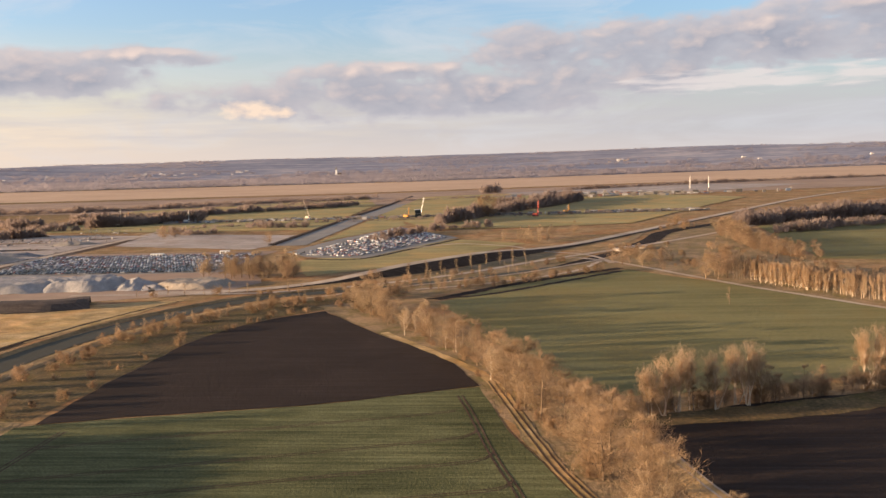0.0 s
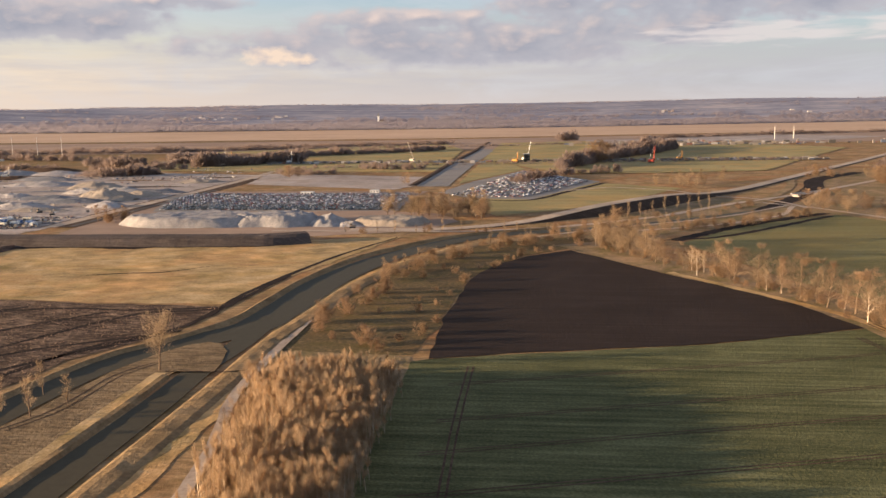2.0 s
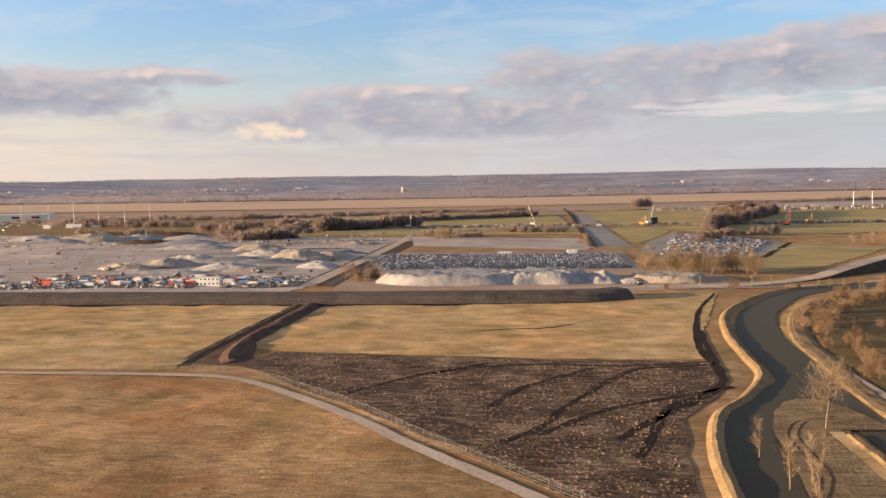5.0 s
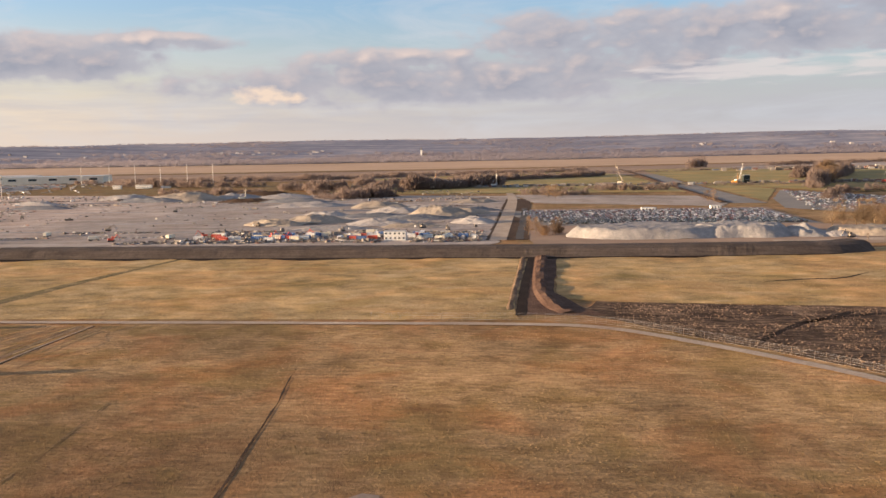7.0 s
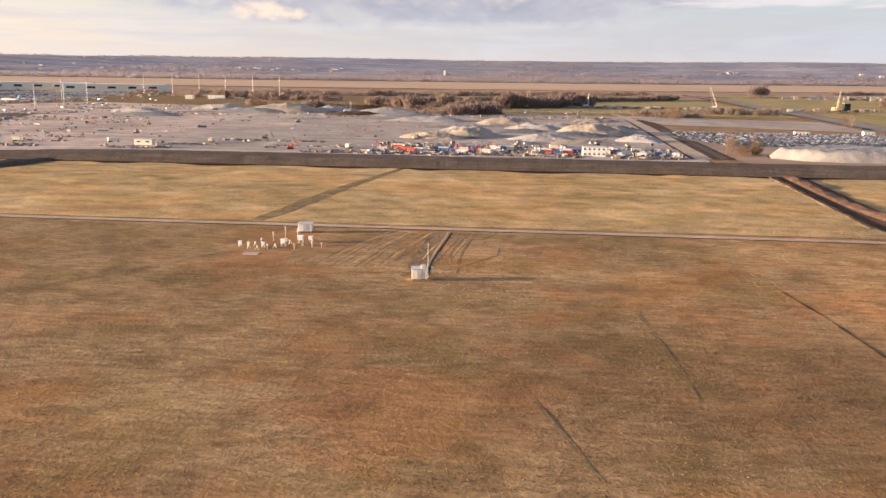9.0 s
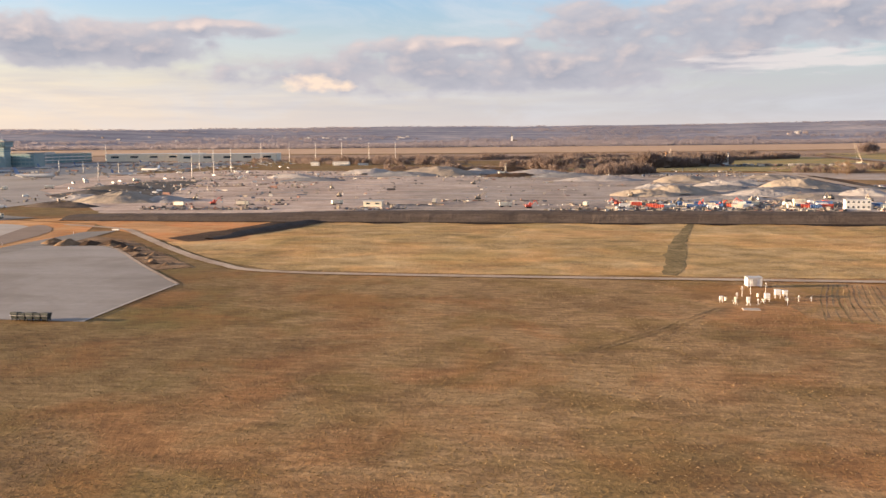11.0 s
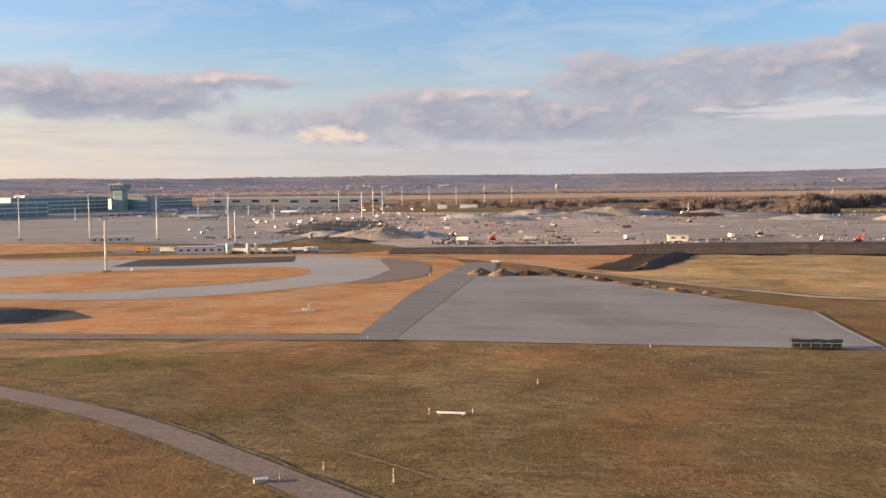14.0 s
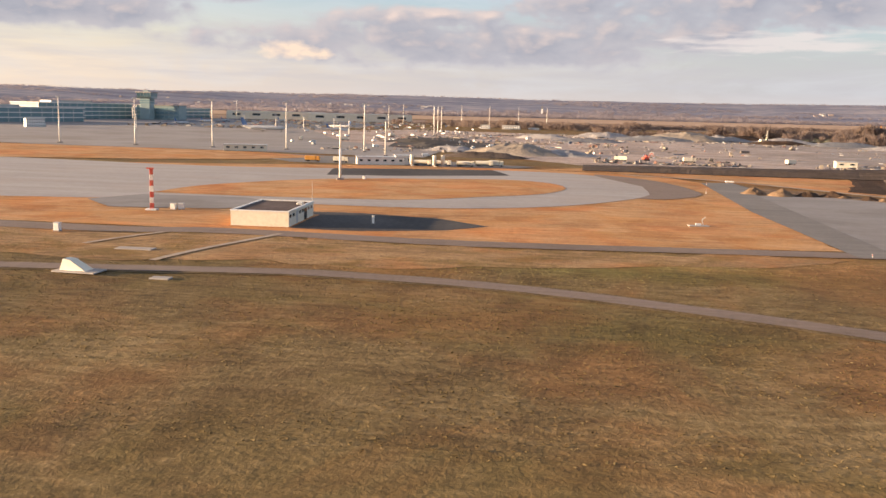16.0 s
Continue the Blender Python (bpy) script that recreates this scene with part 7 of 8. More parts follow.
site_office(-632, 846, 16, 2, "far white site office block")
site_office(-612, 850, 9, 1, "far white site cabin")
site_office(-655, 838, 8, 2, "far white site cabin")


def excavator(x, y, turn, material=ORANGE, label="orange tracked excavator with folded arm"):
    ob = holder("excavator", pose(x, y, 0.1, 0, 0, turn), label, "excavator", "site machines")
    for w in (-0.65, 0.65):
        Shape().prism([(w - 0.22, 0.12), (w - 0.22, 0.5), (w + 0.22, 0.5), (w + 0.22, 0.12), (w + 0.1, 0), (w - 0.1, 0)], -1.2, 1.2).under("track", BLACK, ob)
    Shape().box(-1.3, 0.9, -0.75, 0.75, 0.55, 1.25, 0.12).under("body", material, ob)
    cab = Shape().box(0.1, 0.9, 0.1, 0.75, 1.25, 2.0, 0.08).under("cab", material, ob)
    Shape().box(0.2, 0.93, 0.16, 0.78, 1.4, 1.85).under("window", GLASS_DARK, cab)
    Shape().tube((0.8, -0.2, 1.0), (2.4, -0.2, 2.9), 0.17, 0.14, 6).under("boom", material, ob)
    Shape().tube((2.4, -0.2, 2.9), (3.5, -0.2, 1.2), 0.13, 0.1, 6).under("stick", material, ob)
    Shape().prism([(-0.5, 0.7), (0.1, 0.7), (0.05, 1.3), (-0.4, 1.3)], 3.1, 3.8).under("bucket", STEEL, ob)
    return ob


digger = excavator(-362, 361, 20, RED, "red tracked excavator with folded arm")
for x, y, t in ((-368, 366, 70), (-352, 372, 160), (-431, 358, 10), (-398, 372, 200), (-560, 372, 30)):
    copy_thing(digger, pose(x, y, 0.1, 0, 0, t))
yellow = excavator(-300, 395, 100, SAND_TAN, "dusty tan tracked excavator with folded arm")
for x, y, t in ((-345, 392, 40), (-390, 420, 250), (-455, 405, 10), (-520, 420, 80), (-580, 400, 310), (-470, 520, 30), (-540, 480, 120), (-378, 368, 15), (-312, 405, 220), (-150, 352, 190)):
    copy_thing(yellow, pose(x, y, 0.1, 0, 0, t))


def lorry(x, y, turn, material, label, long=4.6, tanker=False, name="lorry"):
    ob = holder(name, pose(x, y, 0.12, 0, 0, turn), label, "lorry", "parked lorries")
    Shape().box(-long / 2, long / 2, -0.5, 0.5, 0.35, 0.5).under("chassis", BLACK, ob)
    cab = Shape().box(long / 2 - 1.1, long / 2, -0.68, 0.68, 0.4, 1.75, 0.1).under("cab", material, ob)
    Shape().box(long / 2 - 0.6, long / 2 + 0.03, -0.6, 0.6, 1.1, 1.55).under("windscreen", GLASS_DARK, cab)
    if tanker:
        Shape().tube((-long / 2, 0, 1.1), (long / 2 - 1.25, 0, 1.1), 0.62, 0.62, 12).under("tank", material, ob)
    else:
        Shape().box(-long / 2, long / 2 - 1.25, -0.72, 0.72, 0.55, 1.85, 0.05).under("load_body", material, ob)
    for u in (-long / 2 + 0.6, -long / 2 + 1.2, long / 2 - 0.6):
        for w in (-0.6, 0.6):
            Shape().tube((u, w - 0.12, 0.3), (u, w + 0.12, 0.3), 0.3, 0.3, 12).under("wheel", BLACK, ob)
    return ob


lorry(-669.4, 305, 4, ORANGE, "yellow-orange airport lorry at the station")
pale = lorry(-660.2, 304.5, 4, CREAM, "pale airport lorry parked at the station")
tank = lorry(-634, 302, 3, CREAM, "cream tank lorry at the station", 5.4, True)
for x, y, t in ((-628, 302.5, 5), (-621, 303, 2), (-615.5, 306.8, 4)):
    copy_thing(tank, pose(x, y, 0.12, 0, 0, t))
for x, y, t in ((-612, 308, 2), (-440, 362, 10), (-410, 366, 80), (-330, 380, 5), (-570, 362, 170), (-545, 366, 5), (-508, 372, 40), (-470, 380, 95), (-700, 480, 20), (-720, 470, 100), (-690, 560, 60)):
    copy_thing(pale, pose(x, y, 0.12, 0, 0, t))
for x, y in ((-637, 299), (-630, 298.5), (-627.5, 299)):
    ob = holder("silo", pose(x, y, 0.12), "slim cream silo at the station", "silo", "silos")
    Shape().tube((0, 0, 0.9), (0, 0, 3.4), 0.55, 0.55, 12).tube((0, 0, 0.3), (0, 0, 0.9), 0.15, 0.55, 12).under("tank", CREAM, ob, smooth=True)
    for a in range(4):
        Shape().tube((0.5 * math.cos(a * 1.571), 0.5 * math.sin(a * 1.571), 0), (0.5 * math.cos(a * 1.571), 0.5 * math.sin(a * 1.571), 1.2), 0.06, 0.06, 5).under("leg", STEEL, ob)


def low_block(name, x, y, w, d, h, material, label, turn=0.0, bays=8, roof=STEEL, glass=GLASS_DARK):
    """A long low building with a row of windows and a roof edge."""
    ob = holder(name, pose(x, y, 0.12, 0, 0, turn), label, "building")
    Shape().box(-w / 2, w / 2, 0, d, 0, h).under("wall", material, ob)
    Shape().box(-w / 2 - 0.2, w / 2 + 0.2, -0.2, d + 0.2, h, h + 0.25).under("roof", roof, ob)
    for k in range(bays):
        u = -w / 2 + (k + 0.5) * w / bays
        win = Shape().box(u - w / bays * 0.2, u + w / bays * 0.2, -0.07, 0.03, h * 0.5, h * 0.76).under("window", glass, ob)
        Shape().box(u - w / bays * 0.22, u + w / bays * 0.22, -0.12, -0.07, h * 0.46, h * 0.5).under("sill", STEEL, win)
    return ob


low_block("station_building", -646.5, 299.5, 14.5, 6, 2.1, WHITE, "long low white station building with windows", 16, 6)
low_block("barrack", -708.5, 354, 15.5, 5, 2.1, CREAM, "long low cream barrack with a flat roof", 14, 5)
low_block("site_cabin", -491.3, 362, 7.2, 3, 2.0, CREAM, "beige flat-roofed site cabin behind the earth bank", 0, 2)
low_block("annex", -640, 303, 5, 5, 2.6, WHITE, "white annex of the station", 16, 3)


# ---- terminal, tower and hangars ----
def terminal(name, x, y, w, d, storeys, label, turn):
    """A glazed terminal front: slabs, piers and panes, storey by storey."""
    ob = holder(name, pose(x, y, 0.14, 0, 0, turn), label, "terminal building")
    hs = 3.6
    Shape().box(-w / 2, w / 2, 0.6, d, 0, hs * storeys).under("core", TEAL_PANEL, ob)
    n = max(4, int(w / 9))
    for s in range(storeys):
        Shape().box(-w / 2 - 0.6, w / 2 + 0.6, -0.6, d + 0.6, hs * (s + 1) - 0.7, hs * (s + 1)).under("floor_slab", WHITE, ob)
        for k in range(n):
            u0, u1 = -w / 2 + k * w / n, -w / 2 + (k + 1) * w / n
            Shape().box(u0 + 0.25, u1 - 0.25, 0.35, 0.5, hs * s + 0.2, hs * (s + 1) - 0.7).under("pane", GLASS_TEAL, ob)
    for k in range(n + 1):
        u = -w / 2 + k * w / n
        Shape().box(u - 0.22, u + 0.22, 0.2, 0.62, 0, hs * storeys - 0.7).under("pier", STEEL, ob)
    Shape().box(-w * 0.3, w * 0.12, d * 0.3, d * 0.7, hs * storeys, hs * storeys + 1.6).under("roof_house", STEEL, ob)
    return ob


terminal("terminal", -985, 640, 130, 30, 3, "dark teal-glazed terminal wing on the apron", 68)
terminal("terminal", -1010, 800, 120, 30, 4, "tall dark glazed terminal block", 78)
terminal("terminal", -1000, 960, 120, 26, 3, "long glazed terminal pier", 72)
for x, y, w, turn in ((-905, 1020, 110, 15), (-800, 985, 110, 12)):
    ob = low_block("hangar", x, y, w, 40, 8.5, CREAM, "long pale hangar with a flat roof and dark gates", turn, 5)
tower = holder("control_tower", pose(-972.5, 838, 0.14), "pale green control tower with a flared glazed cab", "control tower")
Shape().box(-5, 5, -5, 5, 0, 19.5, 0.6).under("shaft", TEAL_PANEL, tower)
for z in (15.2, 17.2):
    Shape().box(-5.15, 5.15, -5.15, 5.15, z, z + 0.9).under("window_band", GLASS_TEAL, tower)
Shape().prism([(-5, 19.5), (5, 19.5), (7.4, 21.4), (-7.4, 21.4)], -7.2, 7.2).under("collar", TEAL_PANEL, tower)
Shape().prism([(-6.2, 21.4), (6.2, 21.4), (7.4, 24.8), (-7.4, 24.8)], -7.0, 7.0).under("cab_glazing", GLASS_TEAL, tower)
for u in (-6.9, -3.4, 0, 3.4, 6.9):
    Shape().tube((u * 0.9, -6.35, 21.4), (u, -7.5, 24.8), 0.16, 0.16, 5).under("mullion", STEEL, tower)
Shape().box(-8.2, 8.2, -8.2, 8.2, 24.8, 25.8, 0.5).under("roof", CONCRETE_PALE, tower)
Shape().box(-2.5, 2.5, -2.5, 2.5, 25.8, 27.0, 0.3).under("roof_house", TEAL_PANEL, tower)
Shape().tube((0, 0, 27), (0, 0, 30), 0.25, 0.12, 6).under("aerial", STEEL, tower)
base = holder("tower_building", pose(-966, 848, 0.14), "broad grey-green block at the control tower's foot", "building")
Shape().box(-22, 20, 0, 18, 0, 13.2).under("wall", TEAL_PANEL, base)
for z in (2.0, 5.6, 9.2):
    for k in range(9):
        Shape().box(-21 + 4.5 * k, -17.4 + 4.5 * k, -0.12, 0.06, z, z + 1.9).under("window", GLASS_TEAL, base)
Shape().box(-22.6, 20.6, -0.6, 18.6, 13.2, 13.9).under("roof", CONCRETE_PALE, base)
sheet("stand_apron", [(-985, 955), (-915, 985), (-750, 925), (-765, 700), (-835, 640), (-905, 695)], 0.18, ASPHALT_BLUE, "dark blue-grey asphalt aircraft stands", "apron", ragged=3)
site_office(-912, 552, 12, 3, "tall pale service block on the apron", 60)


def jet(x, y, turn, length=20.0, label="parked white passenger jet"):
    ob = holder("passenger_jet", pose(x, y, 0.14, 0, 0, turn), label, "aircraft", "parked jets")
    r = length * 0.052
    z = r + 0.9
    s = Shape()
    rings = [(-0.5, 0.12), (-0.42, 0.5), (-0.28, 0.9), (-0.1, 1), (0.3, 1), (0.42, 0.85), (0.48, 0.5), (0.5, 0.1)]
    for (a, ra), (b, rb) in zip(rings[:-1], rings[1:]):
        s.tube((a * length, 0, z + (0.4 * r if a < -0.3 else 0)), (b * length, 0, z + (0.4 * r if b < -0.3 else 0)), r * ra, r * rb, 14, caps=False)
    s.under("fuselage", JET, ob, smooth=True)
    for side in (-1, 1):
        w = Shape()
        w.add([(0.08 * length, side * r * 0.6, z - 0.4 * r), (-0.10 * length, side * r * 0.6, z - 0.4 * r), (-0.16 * length, side * 0.47 * length, z + 0.2 * r), (-0.11 * length, side * 0.47 * length, z + 0.2 * r),
               (0.08 * length, side * r * 0.6, z - 0.2 * r), (-0.10 * length, side * r * 0.6, z - 0.25 * r), (-0.16 * length, side * 0.47 * length, z + 0.26 * r), (-0.11 * length, side * 0.47 * length, z + 0.26 * r)],
              [(0, 1, 2, 3), (7, 6, 5, 4), (0, 4, 5, 1), (1, 5, 6, 2), (2, 6, 7, 3), (3, 7, 4, 0)])
        w.under("wing", JET, ob)
        Shape().tube((0.07 * length, side * 0.17 * length, z - 0.75 * r), (-0.05 * length, side * 0.17 * length, z - 0.7 * r), 0.45 * r, 0.35 * r, 10).under("engine", STEEL, ob)
        t = Shape().add([(-0.38 * length, side * 0.2, z + 0.5 * r), (-0.46 * length, side * 0.2, z + 0.5 * r), (-0.5 * length, side * 0.17 * length, z + 0.7 * r), (-0.46 * length, side * 0.17 * length, z + 0.7 * r),
                         (-0.38 * length, side * 0.2, z + 0.65 * r), (-0.46 * length, side * 0.2, z + 0.6 * r), (-0.5 * length, side * 0.17 * length, z + 0.78 * r), (-0.46 * length, side * 0.17 * length, z + 0.78 * r)],
                        [(0, 1, 2, 3), (7, 6, 5, 4), (0, 4, 5, 1), (1, 5, 6, 2), (2, 6, 7, 3), (3, 7, 4, 0)])
        t.under("tailplane", JET, ob)
        Shape().tube((-0.02 * length, side * 0.1 * length, 0), (-0.02 * length, side * 0.1 * length, z - 0.4 * r), 0.35, 0.2, 8).under("main_gear", BLACK, ob)
    Shape().add([(-0.36 * length, -0.12, z + r), (-0.48 * length, -0.12, z + r), (-0.53 * length, -0.08, z + 4.2 * r), (-0.46 * length, -0.08, z + 4.2 * r), (-0.36 * length, 0.12, z + r), (-0.48 * length, 0.12, z + r), (-0.53 * length, 0.08, z + 4.2 * r), (-0.46 * length, 0.08, z + 4.2 * r)],
                [(0, 1, 2, 3), (7, 6, 5, 4), (0, 4, 5, 1), (1, 5, 6, 2), (2, 6, 7, 3), (3, 7, 4, 0)]).under("fin", BLUE, ob, "blue tail fin")
    Shape().tube((0.4 * length, 0, 0), (0.4 * length, 0, z - 0.5 * r), 0.3, 0.15, 8).under("nose_gear", BLACK, ob)
    return ob


plane = jet(-778, 588, 8, 28)
for x, y, t in ((-742, 640, 20), (-880, 700, 75), (-892, 780, 80), (-760, 720, 170), (-905, 860, 78), (-870, 930, 60)):
    copy_thing(plane, pose(x, y, 0.14, 0, 0, t) @ Matrix.Scale(rng.uniform(0.5, 0.65), 4))

def van(x, y, turn, material, label):
    ob = holder("van", pose(x, y, 0.2, 0, 0, turn), label, "van", "service vans")
    body = Shape().prism([(-0.5, 0.18), (0.5, 0.18), (0.52, 0.7), (0.46, 1.1), (-0.46, 1.1), (-0.52, 0.7)], -1.4, 0.75)
    body.add([(0.75, -0.5, 0.18), (1.4, -0.5, 0.18), (1.4, -0.5, 0.52), (0.75, -0.46, 1.05), (0.75, 0.5, 0.18), (1.4, 0.5, 0.18), (1.4, 0.5, 0.52), (0.75, 0.46, 1.05)], [(0, 1, 2, 3), (7, 6, 5, 4), (1, 5, 6, 2), (2, 6, 7, 3), (0, 4, 5, 1)])
    body.under("body", material, ob)
    Shape().add([(0.8, -0.4, 1.02), (1.3, -0.42, 0.62), (1.3, 0.42, 0.62), (0.8, 0.4, 1.02)], [(0, 1, 2, 3)]).under("windscreen", GLASS_DARK, ob)
    for u in (-0.9, 0.9):
        for w in (-0.48, 0.48):
            Shape().tube((u, w - 0.08, 0.2), (u, w + 0.08, 0.2), 0.2, 0.2, 10).under("wheel", BLACK, ob)
    return ob


white_van = van(-640, 352, 10, WHITE, "white service van parked near the building site")
grey_van = van(-700, 420, 80, STEEL, "grey service van parked on the apron")
for k in range(56):
    x, y = (rng.uniform(-760, -590), rng.uniform(560, 860)) if k % 3 else (rng.uniform(-720, -600), rng.uniform(400, 560))
    copy_thing(white_van if k % 4 else grey_van, pose(x, y, 0.2, 0, 0, rng.uniform(0, 360)))

# ---- rigs and cranes beyond the site ----
def rig(x, y, h, lean, material, label):
    ob = holder("drilling_rig", pose(x, y, 0.3, 0, 0, rng.uniform(-40, 40)), label, "rig", "rigs and cranes")
    for w in (-1.3, 1.3):
        Shape().box(-2.4, 2.4, w - 0.4, w + 0.4, 0, 0.9, 0.2).under("track", BLACK, ob)
    Shape().box(-2.6, 1.6, -1.4, 1.4, 0.9, 2.6, 0.2).under("body", material, ob)
    cab = Shape().box(1.0, 2.2, -1.3, -0.2, 1.0, 3.0, 0.15).under("cab", material, ob)
    Shape().box(1.4, 2.25, -1.35, -0.3, 1.9, 2.7).under("window", GLASS_DARK, cab)
    mast = Shape()
    top = (2.0 + lean, 0, h)
    for a, b in ((-0.35, -0.35), (0.35, -0.35), (0.35, 0.35), (-0.35, 0.35)):
        mast.tube((2.0 + a, b, 1.2), (top[0] + a * 0.6, b * 0.6, h), 0.08, 0.06, 5)
    for k in range(10):
        u, w = k / 10, (k + 1) / 10
        mast.tube((1.65 + lean * u, -0.35, 1.2 + (h - 1.2) * u), (2.35 + lean * w, 0.3, 1.2 + (h - 1.2) * w), 0.045, 0.045, 4)
        mast.tube((2.35 + lean * u, -0.35, 1.2 + (h - 1.2) * u), (1.65 + lean * w, 0.3, 1.2 + (h - 1.2) * w), 0.045, 0.045, 4)
    mast.under("boom", material, ob)
    Shape().tube((-2.2, 0, 2.6), (top[0] * 0.98, 0, h * 0.96), 0.05, 0.05, 4).under("stay", STEEL, ob)


for x, y, h, lean, mat, lab in ((16, 757, 13.5, 0.6, RED, "dull red drilling rig with upright boom"), (-343, 745, 15, 0.3, BOOM, "pale drilling rig on the meadow edge"), (-187, 790, 17.5, -7, BOOM, "pale crawler crane with a leaning boom"), (-294, 775, 11, 0.2, STEEL, "small grey rig on the meadow"),
                                (-88, 800, 16, 4, STEEL, "grey crawler crane with a leaning boom"), (-96, 775, 9, 0.2, ORANGE, "orange piling rig on the meadow"), (-344, 765, 12, -0.3, ORANGE, "orange rig by the hedge"), (44, 790, 8, 0.1, ORANGE, "small orange rig on the meadow"), (-462, 620, 8, 0.2, CREAM, "small pale rig on the site")):
    rig(x, y, h, lean, mat, lab)
low_block("silo_house", -86, 776, 5, 4, 7, GREEN_DARK, "dark green mixing tower on the meadow", 10, 3)
for x, y, w, lab in ((-960, 1180, 70, "far grey sheds beyond the apron"),):
    low_block("warehouse", x, y, w, 24, 3.6, HALL, lab, 16, 8, HALL)
for x, y in ((236, 1240), (262, 1246)):
    ob = holder("pole", pose(x, y, 0.5), "far pale steel pole at the gravel yard", "pole", "far poles")
    Shape().tube((0, 0, 0), (0, 0, 17), 0.5, 0.35, 8).under("shaft", MAST, ob)
    Shape().box(-0.8, 0.8, -0.8, 0.8, 0, 0.6).under("foot", CONCRETE, ob)
bridge = holder("bridge", pose(60, 478, 0.15, 0, 0, 40), "small pale concrete bridge over the channel", "bridge")
Shape().box(-11, 11, -2.0, 2.0, 1.0, 1.3, 0.1).under("deck", CONCRETE, bridge)
for u in (-9, 9):
    Shape().box(u - 0.8, u + 0.8, -1.8, 1.8, 0, 1.0).under("pier", CONCRETE, bridge)
for w in (-1.95, 1.95):
    Shape().box(-11, 11, w - 0.05, w + 0.05, 1.3, 1.75).under("parapet", STEEL, bridge)

# far white church tower
church = holder("church", pose(-632, 3126, 0.3), "far white church with a slim pointed tower", "church")
Shape().box(-3, 3, -3, 3, 0, 22).under("tower_shaft", WHITE, church)
Shape().add([(-3, -3, 22), (3, -3, 22), (3, 3, 22), (-3, 3, 22), (0, 0, 36)], [(0, 1, 4), (1, 2, 4), (2, 3, 4), (3, 0, 4)]).under("spire", ASPHALT, church)
Shape().box(3, 17, -4, 4, 0, 6).under("nave", CONCRETE, church)
Shape().prism([(-5, 6), (5, 6), (0, 10)], 3, 18).under("nave_roof", ROOF_DARK, church)
s = Shape()
for cx, cy, n, spread in ((-1380, 3300, 14, 80), (-1150, 3420, 6, 60), (420, 3560, 7, 60), (850, 3450, 2, 140), (1400, 3350, 2, 150), (-1900, 3200, 5, 140)):
    for k in range(n):
        x, y = cx + rng.normal() * spread, cy + rng.normal() * 60
        z, w, h = swell(x, y) + 1.0, rng.uniform(3, 7), rng.uniform(3, 5)
        s.box(x - w, x + w, y - 5, y + 5, z - 3, z + h)
s.alone("far_houses", LITTLE_HOUSES, "small pale houses of far villages", "houses", kind="stuff")

# ---- car parks ----
def car_shapes():
    """Body, glazing and one wheel of a parked car, 2.65 m long."""
    body = Shape()
    low = [(-1.32, 0.22), (1.32, 0.22), (1.34, 0.42), (1.15, 0.52), (0.55, 0.56), (-1.1, 0.56), (-1.32, 0.5)]
    n = len(low)
    for w0, w1 in ((-0.5, 0.5),):
        body.add([(x, w0, z) for x, z in low] + [(x, w1, z) for x, z in low], [tuple(range(n)), tuple(range(2 * n - 1, n - 1, -1))] + [(k, n + k, n + (k + 1) % n, (k + 1) % n) for k in range(n)])
    body.add([(-0.75, -0.38, 0.86), (0.2, -0.38, 0.86), (0.2, 0.38, 0.86), (-0.75, 0.38, 0.86), (-0.8, -0.4, 0.83), (0.25, -0.4, 0.83), (0.25, 0.4, 0.83), (-0.8, 0.4, 0.83)], [(0, 1, 2, 3), (4, 5, 1, 0), (5, 6, 2, 1), (6, 7, 3, 2), (7, 4, 0, 3)])
    glass = Shape().add([(-1.1, -0.46, 0.56), (0.6, -0.46, 0.56), (0.6, 0.46, 0.56), (-1.1, 0.46, 0.56), (-0.8, -0.39, 0.83), (0.25, -0.39, 0.83), (0.25, 0.39, 0.83), (-0.8, 0.39, 0.83)],
                        [(0, 1, 5, 4), (1, 2, 6, 5), (2, 3, 7, 6), (3, 0, 4, 7), (4, 5, 6, 7)])
    return body, glass


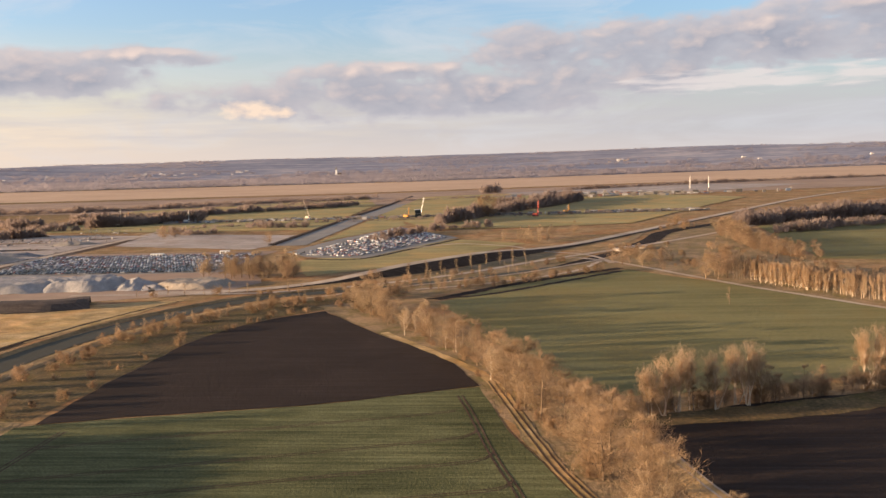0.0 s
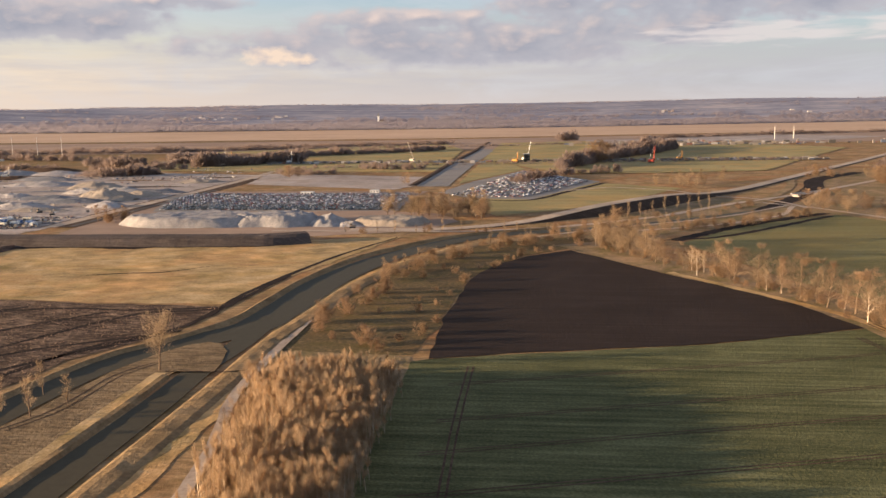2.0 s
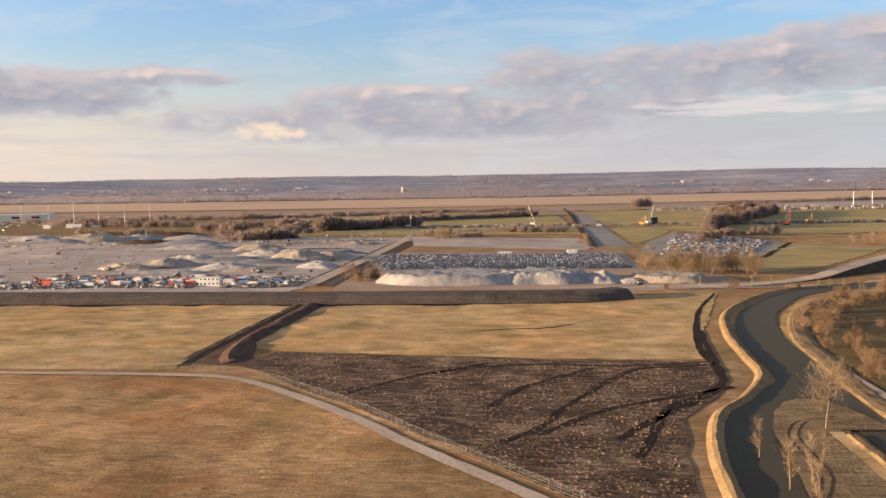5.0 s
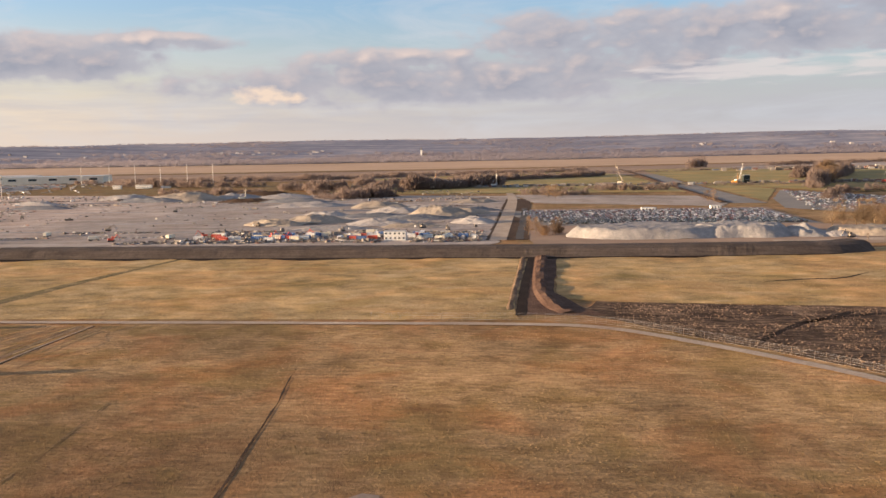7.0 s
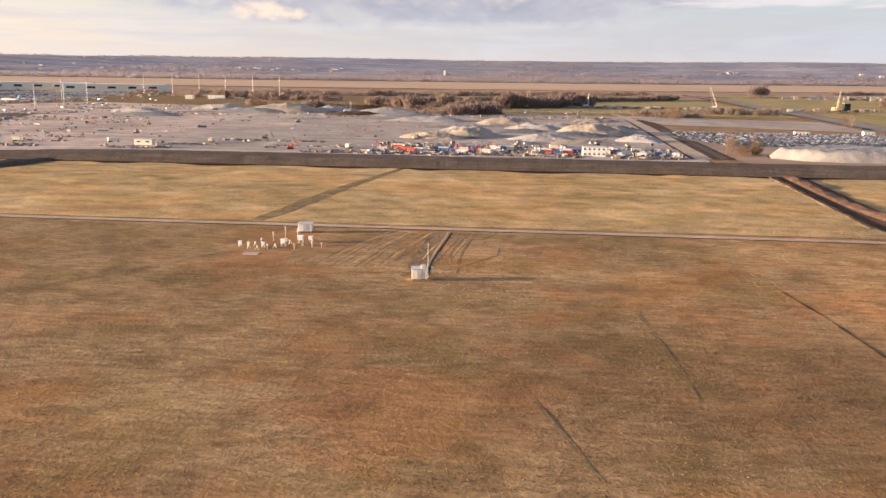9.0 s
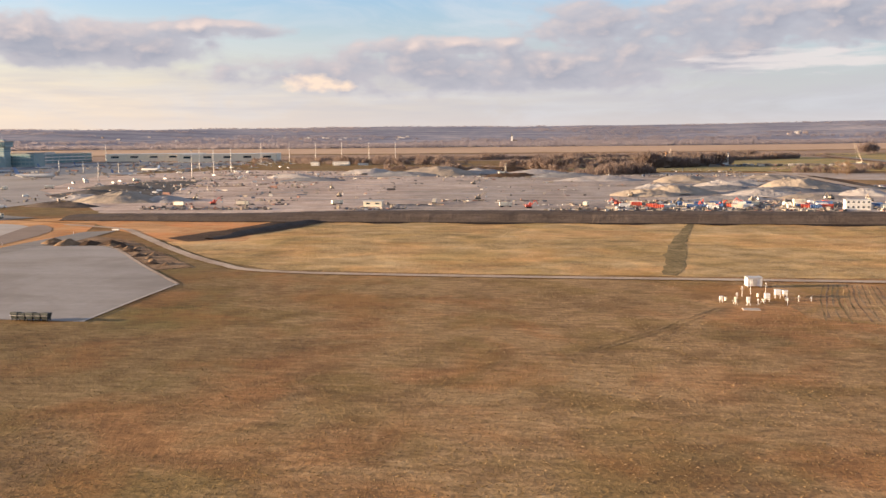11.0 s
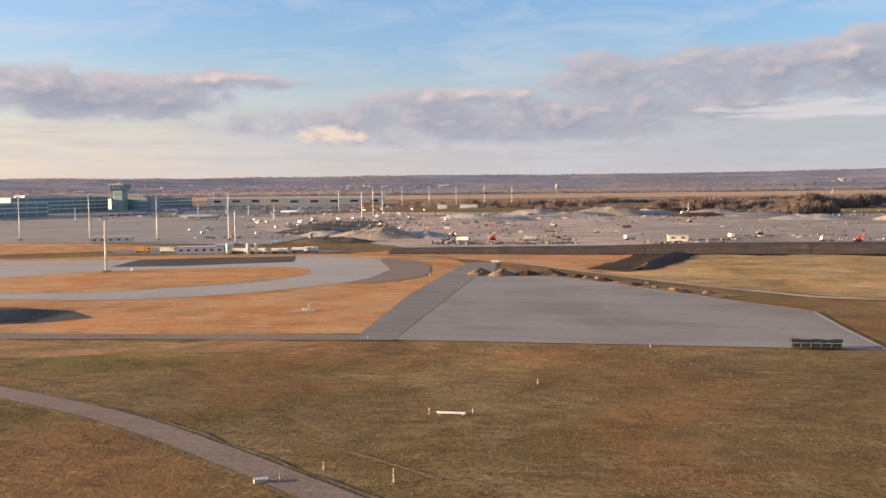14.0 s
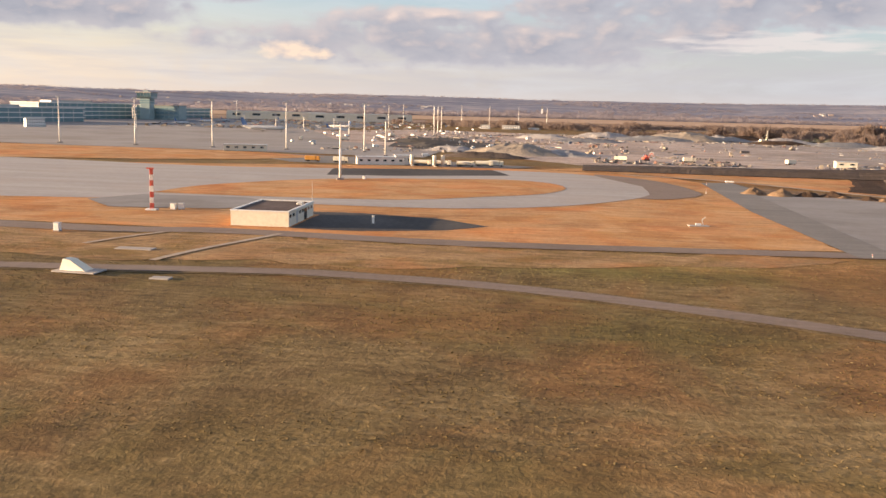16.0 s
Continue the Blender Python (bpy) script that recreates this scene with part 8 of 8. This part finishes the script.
def build_cars():
    body, glass = car_shapes()
    wheel = Shape().tube((0, -0.07, 0), (0, 0.07, 0), 0.2, 0.2, 10)
    spots = []
    for row in range(20):
        y = 416 + (row // 2) * 8.1 + (2.9 if row % 2 else 0)
        for k in range(76):
            x = -268 + k * 1.62 + rng.normal() * 0.08
            left_edge = -258 - (row * 4.05) * 0.24
            if x < left_edge or x > -146 or rng.random() < (0.32 if x < -232 else 0.10) or (row % 9 == 5 and rng.random() < 0.5):
                continue
            spots.append((x, y + rng.normal() * 0.15, 90 + (180 if row % 2 else 0) + rng.normal() * 2))
    for row in range(24):
        u = row / 23
        p, q = Vector((-122, 486)).lerp(Vector((-88, 662)), u), Vector((-84, 470)).lerp(Vector((-46, 570)), u)
        n = int((q - p).length / 1.9)
        for k in range(n):
            if rng.random() < 0.36:
                continue
            at = p.lerp(q, k / n)
            spots.append((at.x, at.y, 60 + (180 if row % 2 else 0) + rng.normal() * 3))
    spots.sort(key=lambda s: s[1])
    model = None
    rest = Shape()
    for k, (x, y, turn) in enumerate(spots):
        m = pose(x, y, 0.15, 0, 0, turn)
        if k < 290:
            if model is None:
                model = holder("car", m, "parked car on the long-stay car park", "car", "parked cars")
                body.under("body", CAR_PAINT, model)
                glass.under("glazing", GLASS_DARK, model)
                for u in (-0.85, 0.85):
                    for w in (-0.46, 0.46):
                        o = wheel.under("wheel", BLACK, model)
                        o.location = (u, w, 0.2)
            else:
                copy_thing(model, m)
        else:
            rest.add([m @ Vector(p) for p in body.v], body.f)
            rest.add([m @ Vector(p) for p in glass.v], glass.f)
    rest.alone("parked_cars", CAR_PAINT_FAR, "rows of parked cars in many colours", "cars", kind="stuff")


build_cars()


# ---- clutter of the building site ----
def build_clutter():
    s = Shape()
    r = np.random.default_rng(21)
    for k in range(9000):
        zone = r.random()
        if zone < 0.34:
            x, y = r.uniform(-400, -284), r.choice([350, 354, 359, 366, 374, 384]) + r.normal() * 1.2
        elif zone < 0.62:
            x, y = r.uniform(-580, -290), r.choice([347, 349, 353, 371, 392]) + r.normal() * 0.9
        elif zone < 0.82:
            x, y = r.uniform(-690, -300), r.uniform(575, 720)
        elif zone < 0.95:
            x, y = r.uniform(-690, -560), r.uniform(380, 640)
        else:
            x, y = r.uniform(-560, -280), r.uniform(380, 640)
        if noise.noise((x * 0.03, y * 0.03, 6.0)) < -0.05 and zone > 0.3:
            continue
        if -283.5 < x < -271 or abs(x + 316) < 6 and y < 360:
            continue
        w, d, h = r.uniform(0.15, 0.9) * (3.0 if r.random() < 0.12 else 1), r.uniform(0.15, 0.6), r.uniform(0.12, 0.7) * (2.0 if r.random() < 0.10 else 1)
        c, q = math.cos(r.normal() * 0.3), math.sin(r.normal() * 0.3)
        t = r.uniform(0.55, 1.0)
        v = [(u * w * g, e * d * g, z) for z, g in ((0.05, 1.0), (h, t)) for u, e in ((-1, -1), (1, -1), (1, 1), (-1, 1))]
        s.add([(x + a * c - b * q, y + a * q + b * c, z + 0.06) for a, b, z in v], [(3, 2, 1, 0), (4, 5, 6, 7), (0, 1, 5, 4), (1, 2, 6, 5), (2, 3, 7, 6), (3, 0, 4, 7)])
    for k in range(420):
        x, y = r.uniform(-900, -690), r.uniform(640, 1000)
        w, d, h = r.uniform(0.4, 2.2), r.uniform(0.4, 1.2), r.uniform(0.4, 1.5)
        s.box(x - w, x + w, y - d, y + d, 0.14, h)
    for k in range(520):
        u = r.random()
        x, y = -320 + 480 * u + r.normal() * 5, 772 + 22 * u + r.normal() * 5
        w, h = r.uniform(0.5, 2.6), r.uniform(0.4, 2.2)
        s.box(x - w, x + w, y - 0.8, y + 0.8, 0.3, 0.3 + h)
    for k in range(240):
        x, y = 130 + r.normal() * 70, 1120 + r.normal() * 18
        w, h = r.uniform(0.8, 4), r.uniform(1, 4)
        s.box(x - w, x + w, y - 1, y + 1, 0.3, 0.3 + h)
    s.alone("site_clutter", CLUTTER, "stacks, pallets, pipes and plant scattered over the site", "clutter", kind="stuff")


build_clutter()
